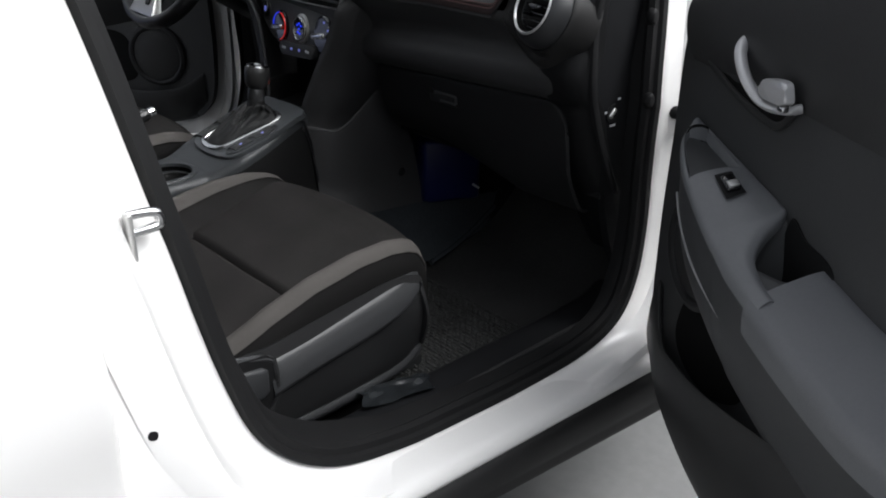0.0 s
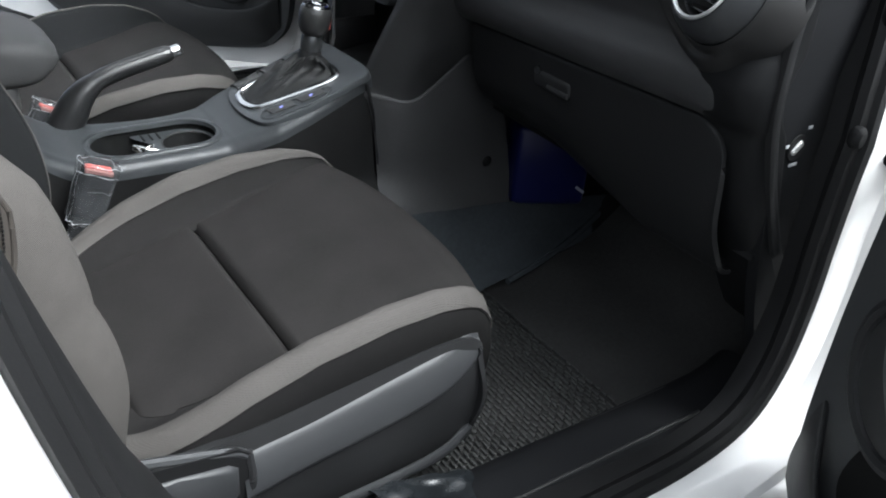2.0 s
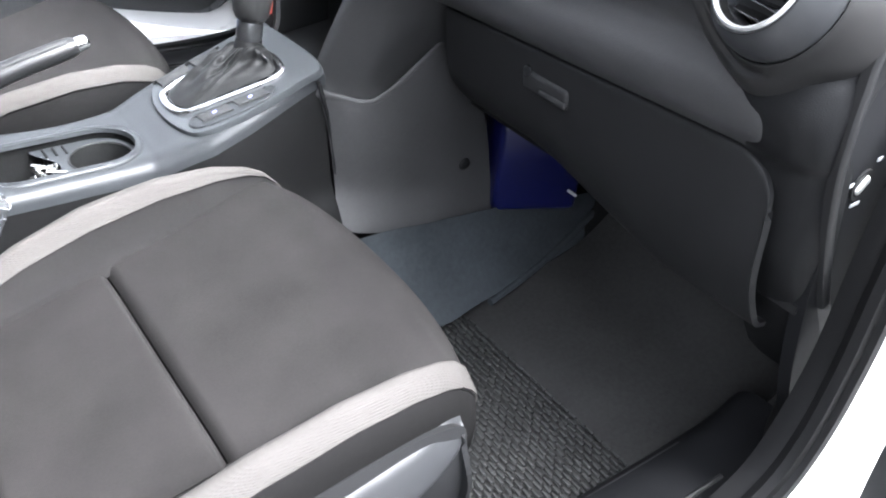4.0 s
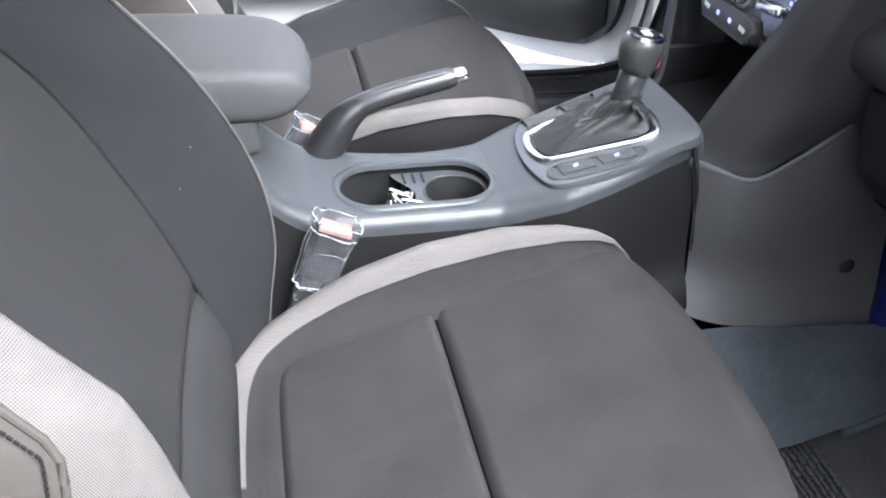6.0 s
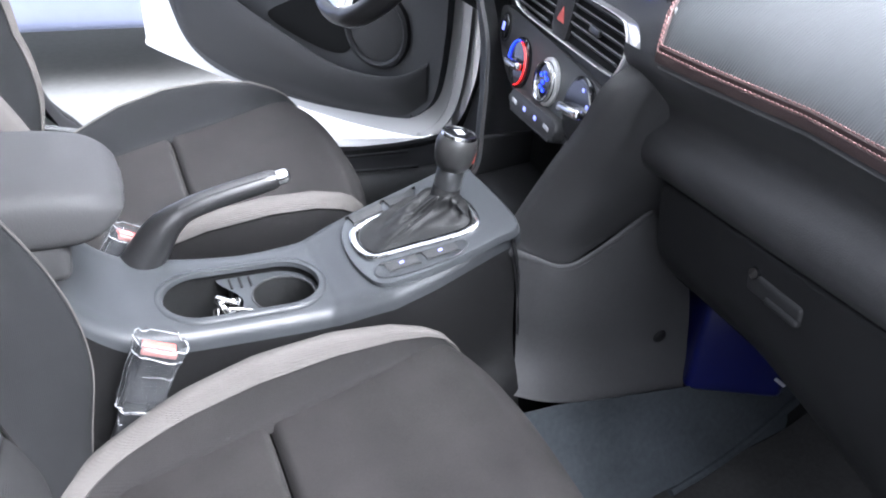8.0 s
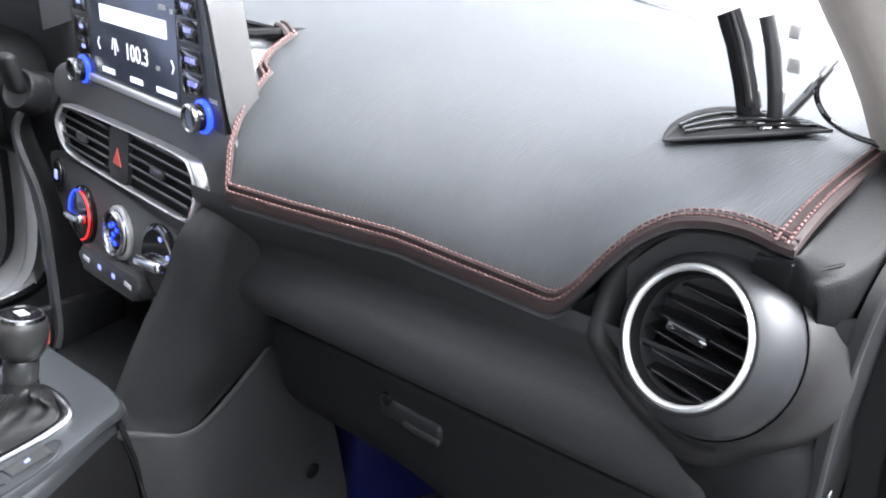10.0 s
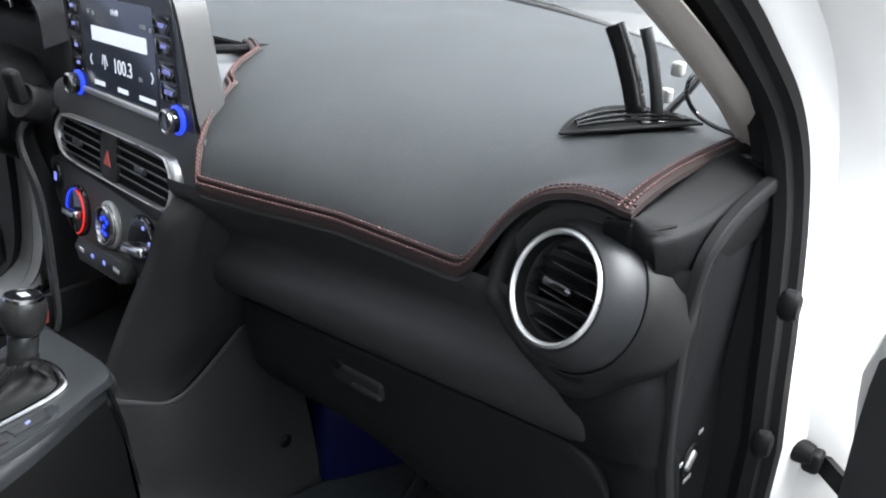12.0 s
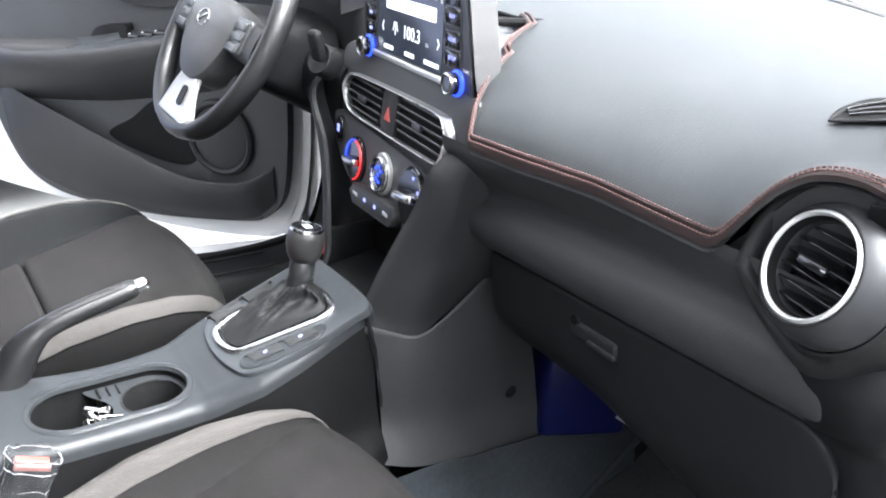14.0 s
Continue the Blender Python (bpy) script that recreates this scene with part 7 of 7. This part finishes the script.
            rows.append([W(X, 0.034, z + 0.012), W(X, 0.052, z + 0.008), W(X, w - 0.026, z + 0.006), W(X, w - 0.010, z + 0.001), W(X, w - 0.002, z - 0.012)])
        part("armrest_pad", grid_bm(smooth_grid(rows, 30, 20), 0.004), M["leather"], d, "grey leather armrest pad")
        rows = []
        for X, a, b in ((0.078, 0.050, 0.066), (0.10, 0.036, 0.086), (0.16, 0.032, 0.104), (0.25, 0.032, 0.124), (0.33, 0.046, 0.136), (0.37, 0.078, 0.140), (0.41, 0.094, 0.142), (0.452, 0.098, 0.140)):
            z = az(X)
            rows.append([W(X, a - 0.006, z + 0.020), W(X, a, z + 0.006), W(X, a + 0.01, z + 0.004), W(X, b - 0.016, z + 0.004), W(X, b - 0.006, z - 0.001), W(X, b, z - 0.012)])
        plt = part("switch_plate", grid_bm(smooth_grid(rows, 36, 18), 0.003), M["satin"], d, "satin grey switch plate")
        # raised black pad drawn for the shade of a finger recess
        part("finger_recess", rbox_bm((0.055, 0.035, 0.006), 0.003, basis(W(0.125, 0.062, az(0.125) + 0.0035), ex, ey)), M["rubber"], plt)
        for k in range(1 if sgn < 0 else 4):
            Xs = 0.235 + (0 if sgn < 0 else (-0.06 + 0.038 * k))
            part("window_switch", rbox_bm((0.030, 0.022, 0.010), 0.003, basis(W(Xs, 0.078, az(Xs) + 0.007), ex, ey)), M["gloss"], plt, "black window switch")
            part("switch_edge", rbox_bm((0.006, 0.018, 0.004), 0.0015, basis(W(Xs + 0.011, 0.078, az(Xs) + 0.012), ex, ey)), M["chrome"], plt)
        # black block in place of the shaded grab hollow
        part("grab_recess", plate(curve_points([(0.34, az(0.34) - 0.05), (0.335, az(0.34) + 0.03), (0.36, az(0.37) + 0.04), (0.43, az(0.43) + 0.035), (0.45, az(0.45) - 0.02), (0.40, az(0.4) - 0.06)], 30, True), 0.0325, 0.06, 0.004), M["rubber"], d, "black plate standing in for the shaded grab recess")
    # inner handle
    if fore:
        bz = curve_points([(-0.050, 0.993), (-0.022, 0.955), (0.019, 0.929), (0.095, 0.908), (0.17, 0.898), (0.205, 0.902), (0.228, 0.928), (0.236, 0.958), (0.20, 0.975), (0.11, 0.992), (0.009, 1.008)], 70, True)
        # the recess is a flat sheet, its shade put into the black
        hd = part("handle_bezel", plate(bz, 0.030, 0.0345, 0.001), M["boot"], d, "black sheet standing in for the shaded handle recess")
        lip = [W(x, 0.036, z) for x, z in bz]
        part("bezel_lip", sweep_bm(lip, circle(0.0055, 8, 0.004), closed=True, up=tuple(ey)), M["trim"], hd, "dark grey recess lip")
        part("recess_mesh", plate(curve_points([(-0.02, 0.985), (0.02, 0.945), (0.09, 0.925), (0.10, 0.96), (0.085, 0.99), (0.02, 1.0)], 30, True), 0.0345, 0.0365), M["trim"], hd)
        bow = curve_points([np.array(W(*q)) for q in ((0.112, 0.040, 0.992), (0.120, 0.056, 0.982), (0.130, 0.062, 0.970), (0.152, 0.064, 0.951), (0.182, 0.064, 0.936), (0.212, 0.062, 0.930), (0.240, 0.054, 0.932), (0.247, 0.040, 0.936))], 36)
        part("chrome_bow", sweep_bm(bow, circle(0.0055, 12, 0.0085), up=tuple(ey)), M["leverchrome"], hd, "satin chrome handle bow")
        part("handle_lever", plate(curve_points([(0.199, 0.940), (0.196, 0.950), (0.201, 0.960), (0.225, 0.966), (0.247, 0.967), (0.254, 0.958), (0.257, 0.945), (0.238, 0.940)], 30, True), 0.058, 0.070, 0.004), M["leverchrome"], hd, "satin chrome door lever")
        part("lever_pin", rbox_bm((0.014, 0.010, 0.008), 0.003, basis(W(0.244, 0.062, 0.936), ex, ey)), M["chrome"], hd)
        return finish(d, W, sgn, ey)
    bz = curve_points([(x + 0.105, z + 0.022) for x, z in ((0.005, 0.985), (0.02, 0.93), (0.06, 0.895), (0.15, 0.878), (0.235, 0.876), (0.268, 0.895), (0.265, 0.925), (0.20, 0.955), (0.12, 0.985))], 60, True)
    hd = part("handle_bezel", plate(bz, 0.030, 0.046, 0.006), M["plastic"], d, "black handle bezel")
    # flat black plate for the shade inside the handle cup
    part("handle_cup", plate([(0.25 + (x - 0.25) * 0.74, 0.955 + (z - 0.955) * 0.70) for x, z in bz], 0.0455, 0.048), M["rubber"], hd)
    bow = curve_points([np.array(W(0.115, 0.055, 0.984)), np.array(W(0.135, 0.064, 0.955)), np.array(W(0.165, 0.066, 0.925)), np.array(W(0.21, 0.066, 0.905)), np.array(W(0.262, 0.060, 0.896))], 30) + 0.105 * ex + V3(0, 0, 0.022)
    part("chrome_bow", sweep_bm(bow, circle(0.0048, 12, 0.0075), up=tuple(ey)), M["silver"], hd, "satin chrome handle bow")
    part("handle_lever", plate([(x + 0.105, z + 0.022) for x, z in ((0.205, 0.917), (0.262, 0.910), (0.272, 0.935), (0.262, 0.948), (0.225, 0.945))], 0.052, 0.070, 0.005), M["silver"], hd, "satin chrome door lever")
    return finish(d, W, sgn, ey)


car_door(-1, 56, (0.78, -0.938), "open white passenger door with black inner trim", 0.008, 0.03, 0.026)
car_door(1, 57, (0.87, 0.85), "open white driver door with black inner trim and pocket", 0.02)

# ---- steering wheel and driver side ----
wheel = thing("steering_wheel", "black leather steering wheel with silver lower spoke", "steering wheel", (0.602, 0.37, 0.975))
WM = Matrix.Translation(Vector((0.602, 0.372, 0.975))) @ basis((0, 0, 0), (0, -1, 0), (0.50, 0, 0.866))


def wp(r_, u_, h=0.0):
    return tuple(WM @ Vector((r_, u_, h)))


NW = (WM.to_3x3() @ Vector((0, 0, 1)))
sgnw = 1 if NW.x < 0 else -1
R_ = 0.176
ring = [wp(R_ * math.cos(a), R_ * math.sin(a) * (1.0 if math.sin(a) > -0.93 else 0.985)) for a in np.linspace(0, 2 * math.pi, 96, endpoint=False)]
part("rim", sweep_bm(ring, circle(0.0150, 16, 0.0185), closed=True, up=tuple(NW)), M["rimleather"], wheel, "black leather wheel rim")
hub = [[wp(x * k, y * k - 0.01, sgnw * h) for x, y in curve_points([(-0.10, 0.028), (-0.06, 0.052), (0.0, 0.058), (0.06, 0.052), (0.10, 0.028), (0.085, -0.02), (0.05, -0.07), (0.0, -0.085), (-0.05, -0.07), (-0.085, -0.02)], 50, True)] for k, h in ((1.0, -0.02), (1.02, 0.006), (0.96, 0.022), (0.75, 0.032), (0.4, 0.037), (0.02, 0.038))]
part("airbag_pad", grid_bm(np.array(hub), cv=True), M["soft"], wheel, "black airbag pad")
part("emblem", tube_bm([wp(0.020 * math.cos(a), 0.004 + 0.0135 * math.sin(a), sgnw * 0.0375) for a in np.linspace(0, 2 * math.pi, 36, endpoint=False)], 0.0016, 6, closed=True), M["chrome"], wheel, "oval chrome emblem ring")
part("emblem_bar", tube_bm([wp(-0.012, -0.004, sgnw * 0.0378), wp(-0.002, 0.003, sgnw * 0.0385), wp(0.002, 0.005, sgnw * 0.0385), wp(0.012, 0.012, sgnw * 0.0378)], 0.0018, 6), M["chrome"], wheel)
for s_ in (-1, 1):
    sp_ = np.array([[wp(s_ * x, y, sgnw * h) for y, h in ((0.030, 0.0), (0.026, 0.014), (0.0, 0.018), (-0.026, 0.014), (-0.032, 0.0))] for x in (0.075, 0.10, 0.13, 0.165)])
    part("spoke", grid_bm(smooth_grid(sp_, 14, 12)), M["plastic"], wheel)
    pod = part("button_pod", rbox_bm((0.052, 0.056, 0.012), 0.005, WM @ pose(s_ * 0.108, 0.002, sgnw * 0.016)), M["gunmetal"], wheel)
    for dy in (0.017, 0.0, -0.018):
        part("wheel_button", rbox_bm((0.036, 0.013, 0.006), 0.002, WM @ pose(s_ * 0.110, dy, sgnw * 0.023)), M["gunmetal"], pod)
    sv_ = curve_points([wp(s_ * 0.022, -0.080, sgnw * 0.012), wp(s_ * 0.030, -0.115, sgnw * 0.010), wp(s_ * 0.044, -0.150, sgnw * 0.004), wp(s_ * 0.052, -0.166, 0.0)], 20)
    part("lower_spoke", sweep_bm(sv_, circle(0.015, 12, 0.006), up=tuple(NW)), M["silver"], wheel, "satin silver lower spoke")
web = prism_bm([(-0.064, -0.160), (-0.048, -0.115), (-0.036, -0.084), (0.030, -0.088), (0.036, -0.115), (0.054, -0.163)], 0.006, 0.002, WM @ pose(0, 0, min(0, sgnw) * 0.006 + sgnw * 0.011))
part("spoke_web", web, M["silver"], wheel, "bright satin lower spoke plate")
# flat black patch on the plate in place of a shaded hole
part("spoke_slot", prism_bm(round_rect(0.020, 0.034, 0.008), 0.002, 0, WM @ pose(0.014, -0.122, sgnw * 0.0185)), M["rubber"], wheel)

col = thing("steering_column", "black steering column shroud with stalk and key", "steering column", (0.68, 0.37, 0.93))
rows = []
for t_, w, h in ((0.0, 0.055, 0.05), (0.03, 0.072, 0.062), (0.10, 0.085, 0.075), (0.17, 0.10, 0.09), (0.26, 0.13, 0.11)):
    c = V3(0.605, 0.37, 0.972) + t_ * V3(0.907, 0, -0.30)
    rows.append([(c[0], c[1] + w * math.copysign(abs(math.cos(a)) ** 0.5, math.cos(a)), c[2] + h * math.copysign(abs(math.sin(a)) ** 0.6, math.sin(a)) - 0.012) for a in np.linspace(0, 2 * math.pi, 24, endpoint=False)])
part("shroud", grid_bm(smooth_grid(rows, 20, 48, cv=True), cv=True), M["sideskin"], col)
mk = Matrix.Translation(Vector((0.668, 0.152, 0.968))) @ Vector((-0.86, -0.2, 0.42)).to_track_quat("Z", "Y").to_matrix().to_4x4()
part("lock_ring", lathe_bm([(0.024, -0.02), (0.024, 0.004), (0.0215, 0.007), (0.018, 0.004), (0, 0.003)], mk, 36), M["rubber"], col, "black lock surround")
part("key_head", rbox_bm((0.015, 0.024, 0.046), 0.0065, pose(0.648, 0.128, 0.995, 0, -14, 12)), M["rubber"], col, "black key in the lock")

# driver side of the dash: cluster hood, knee panel
clu = thing("instrument_cluster", "dark instrument cluster under a black hood", "instrument cluster", (0.76, 0.36, 1.0))
hood = []
for x, z0, z1 in ((0.70, 1.02, 1.112), (0.74, 1.03, 1.128), (0.82, 1.05, 1.135), (0.92, 1.06, 1.12)):
    hood.append([(x + 0.03, 0.385 + 0.165 * math.cos(a), z0 + (z1 - z0) * max(0.0, math.sin(a)) ** 0.5) for a in np.linspace(0, math.pi, 17)])
# hood coloured darker to paint out the sunlight on its edge
part("hood", grid_bm(smooth_grid(hood, 14, 40), 0.008), M["capface"], clu)
part("dark_face", rbox_bm((0.02, 0.40, 0.15), 0.006, pose(0.80, 0.36, 1.02, 0, 14, 0)), M["gloss"], clu)
for y in (0.26, 0.46):
    part("gauge_ring", tube_bm([(0.782 + 0.03 * 0.25 * math.sin(a), y + 0.05 * math.cos(a), 1.03 + 0.05 * math.sin(a)) for a in np.linspace(0, 2 * math.pi, 36, endpoint=False)], 0.0022, 6, closed=True), M["silver"], clu)
    part("needle", rbox_bm((0.002, 0.035, 0.003), 0.0008, pose(0.781, y - 0.012, 1.03, 12)), M["lcd"], clu)
rows = []
for y, zb in ((0.155, 0.80), (0.20, 0.825), (0.26, 0.85), (0.36, 0.865), (0.50, 0.86), (0.62, 0.85), (0.72, 0.85)):
    rows.append([(0.780, y, 0.952), (0.740, y, 0.958), (0.706, y, 0.948), (0.70, y, 0.90), (0.715, y, zb + 0.012), (0.735, y, zb), (0.80, y, zb + 0.005)])
# shade under the hood is put into this panel's darker colour
part("knee_panel", grid_bm(smooth_grid(rows, 30, 24), 0.005), M["sideskin"], dash, "black driver knee panel")
part("lower_dash", rbox_bm((0.28, 0.52, 0.20), 0.03, pose(0.90, 0.46, 0.95)), M["rubber"], dash)


# ---- footwell: mat, protective film, blue box ----
mat_ = thing("floor_mat", "dark ribbed rubber floor mat in the passenger footwell", "floor mat", (0.8, -0.45, 0.33))
P = [[(x, y, z + 0.006 * math.sin(9 * y + 4 * x)) for y in np.linspace(-0.650, -0.255, 9)] for x, z in ((0.40, 0.342), (0.60, 0.341), (0.75, 0.341), (0.90, 0.345), (1.0, 0.36), (1.08, 0.41), (1.14, 0.47))]
part("mat", grid_bm(smooth_grid(P, 30, 40), 0.006), M["floormat"], mat_)
rib0 = None
for k in range(42):
    x = 0.405 + 0.0085 * k
    if rib0 is None:
        rib0 = part("rib", join_bm([rbox_bm((0.0050, 0.0130, 0.0040), 0.0012, pose(0, y, -0.0016), 1) for y in np.arange(-0.638, -0.262, 0.0155)]), M["ribs"], mat_, "row of raised dusty rubber studs")
        rib0.location = (x, 0, 0.3485)
    else:
        r_ = new("rib", rib0.data)
        r_.parent = mat_
        r_.matrix_parent_inverse = mat_.matrix_world.inverted()
        r_.location = (x, 0.0077 * (k % 2), 0.3485 + 0.0012 * math.sin(1.7 * k))
film = thing("protective_film", "creased grey plastic film over the tunnel carpet", "plastic film", (0.8, -0.23, 0.36))
rng = random.Random(3)
rows = []
for x in np.linspace(0.56, 1.16, 16):
    zt2 = float(np.interp(x, [0.56, 0.657, 0.848, 1.1, 1.16], [0.486, 0.478, 0.458, 0.416, 0.41]))
    rows.append([(x + rng.uniform(-0.006, 0.006), -0.210 - (-0.210 - float(np.interp(x, [0.56, 0.777, 0.932, 1.099, 1.2], [-0.315, -0.290, -0.262, -0.232, -0.222]))) * v ** 1.3 + rng.uniform(-0.002, 0.002), zt2 + 0.008 - (zt2 - 0.352) * v ** 0.8 + rng.uniform(-0.002, 0.003)) for v in np.linspace(0, 1, 8)])
part("sheet", grid_bm(smooth_grid(rows, 50, 26), 0.0008), M["film"], film)
part("fold", tube_bm(curve_points([(1.12, -0.212, 0.405), (1.04, -0.232, 0.385), (0.96, -0.252, 0.368), (0.88, -0.272, 0.360), (0.80, -0.288, 0.356)], 30), 0.006, 8), M["film"], film)
fx = thing("sill_film", "torn grey plastic film beside the seat rail", "plastic film", (0.42, -0.60, 0.36))
rows = [[(0.315 + 0.12 * u_ + 0.012 * math.sin(5 * v) + rng.uniform(-0.004, 0.004), -0.615 - 0.055 * v - 0.03 * u_, 0.405 + 0.006 * v + rng.uniform(-0.002, 0.005)) for v in np.linspace(0, 1, 6)] for u_ in np.linspace(0, 1, 8)]
part("sheet", grid_bm(smooth_grid(rows, 24, 18), 0.0008), M["filmpale"], fx)
bx = thing("blue_box", "dark blue plastic box pushed under the dashboard", "box", (0.934, -0.193, 0.35))
part("box_body", rbox_bm((0.136, 0.10, 0.15), 0.010, pose(0.934, -0.193, 0.5325, 0, 0, -26)), M["blue"], bx)
part("box_label", rbox_bm((0.020, 0.002, 0.005), 0.0006, pose(0.960, -0.2665, 0.492, 0, 35, -26)), M["mark"], bx, "small pale mark")
part("box_foot", rbox_bm((0.10, 0.03, 0.14), 0.01, pose(0.945, -0.165, 0.40, 0, 0, -26)), M["rubber"], bx)

# ---- tablet bracket standing by the demister vent, with a cable along the pillar ----
br = thing("holder_bracket", "black plastic holder post standing on the dash top", "phone holder", (0.86, -0.61, 1.06))
part("post", sweep_bm([(0.902, -0.584, 1.058), (0.900, -0.574, 1.09), (0.898, -0.562, 1.12), (0.896, -0.550, 1.143)], [(-0.0085, -0.004), (0.0085, -0.004), (0.0095, 0.003), (0.003, 0.006), (-0.0085, 0.005)], up=(-1, 0, 0.1)), M["gloss"], br)
part("wing", sweep_bm([(0.910, -0.600, 1.060), (0.908, -0.594, 1.09), (0.906, -0.586, 1.12), (0.904, -0.577, 1.143)], circle(0.0062, 12, 0.005), up=(-1, 0, 0.1)), M["gunmetal"], br, "dark metal tube")
part("foot", rbox_bm((0.045, 0.045, 0.008), 0.003, pose(0.905, -0.594, 1.062, 0, 0, -30)), M["gloss"], br)
part("brace", tube_bm([(0.912, -0.604, 1.066), (0.935, -0.612, 1.085), (0.955, -0.618, 1.105)], 0.004, 8), M["gloss"], br)
for k, (y, z) in enumerate(((-0.618, 1.10), (-0.622, 1.125), (-0.614, 1.15))):
    part("clamp", rbox_bm((0.012, 0.012, 0.014), 0.003, pose(0.945 + 0.010 * k, y + 0.030, z - 0.022)), M["silver"], br)
cb = thing("pillar_cable", "thin black cable looping down beside the windscreen pillar", "cable", (0.88, -0.70, 1.06))
part("cable", tube_bm(curve_points([(0.93, -0.628, 1.115), (0.905, -0.627, 1.106), (0.900, -0.628, 1.092), (0.898, -0.640, 1.078), (0.895, -0.662, 1.070), (0.888, -0.695, 1.068), (0.88, -0.72, 1.066)], 50), 0.0022, 8), M["gloss"], cb)

# ---- neighbouring parked car seen under the driver door ----
pc = thing("parked_car", "blue-grey parked car beside the open driver door", "car", (0.4, 2.95, 0))
sec = [(0.06, 0.24), (0.02, 0.27), (0.0, 0.40), (0.0, 0.52), (-0.02, 0.55), (-0.02, 0.60), (0.0, 0.66), (0.02, 0.85), (0.10, 0.98), (0.28, 1.05)]
rows = [[(x, 2.08 + a + b, z * 1.0) for a, z in sec] for x, b in ((-1.7, 0.18), (-1.4, 0.05), (-0.8, 0.0), (0.4, 0.0), (1.4, 0.0), (2.1, 0.06), (2.5, 0.25))]
part("body_side", grid_bm(smooth_grid(rows, 40, 40), 0.004), M["bluegrey"], pc)
rows = [[(x, 2.95 + q * w, z) for q in (-1, -0.6, 0, 0.6, 1)] for x, w, z in ((-1.72, 0.6, 0.4), (-1.7, 0.72, 0.95), (-1.2, 0.62, 1.35), (-0.6, 0.6, 1.47), (0.4, 0.6, 1.46), (1.0, 0.66, 1.10), (2.3, 0.68, 0.92), (2.52, 0.6, 0.45))]
part("upper_body", grid_bm(smooth_grid(rows, 40, 16), 0.004), M["bluegrey"], pc)
part("far_side", grid_bm(smooth_grid([[(x, 3.80 - a - b, z) for a, z in sec] for x, b in ((-1.7, 0.18), (-1.4, 0.05), (0.4, 0.0), (2.1, 0.06), (2.5, 0.25))], 30, 20), 0.004), M["bluegrey"], pc)
part("window_band", grid_bm(np.array([[(x, 2.25 + 0.22 * v, 1.02 + 0.36 * v) for x in np.linspace(-1.2 + 0.2 * v, 1.0 - 0.4 * v, 6)] for v in (0, 0.5, 1)]), 0.004), M["gloss"], pc)
for x in (-0.95, 1.65):
    for y in (2.16, 3.72):
        t_ = part("tyre", lathe_bm([(0.19, -0.09), (0.30, -0.10), (0.325, -0.07), (0.325, 0.07), (0.30, 0.10), (0.19, 0.09)], Matrix.Translation((x, y, 0.325)) @ pose(0, 0, 0, 90), 40), M["rubber"], pc, "black tyre")
        part("rim", lathe_bm([(0.0, -0.06), (0.10, -0.075), (0.19, -0.085), (0.195, 0.085), (0.1, 0.075), (0, 0.06)], Matrix.Translation((x, y, 0.325)) @ pose(0, 0, 0, 90), 30), M["silver"], t_)
part("underbody", rbox_bm((3.6, 1.55, 0.25), 0.05, pose(0.4, 2.95, 0.36)), M["rubber"], pc)
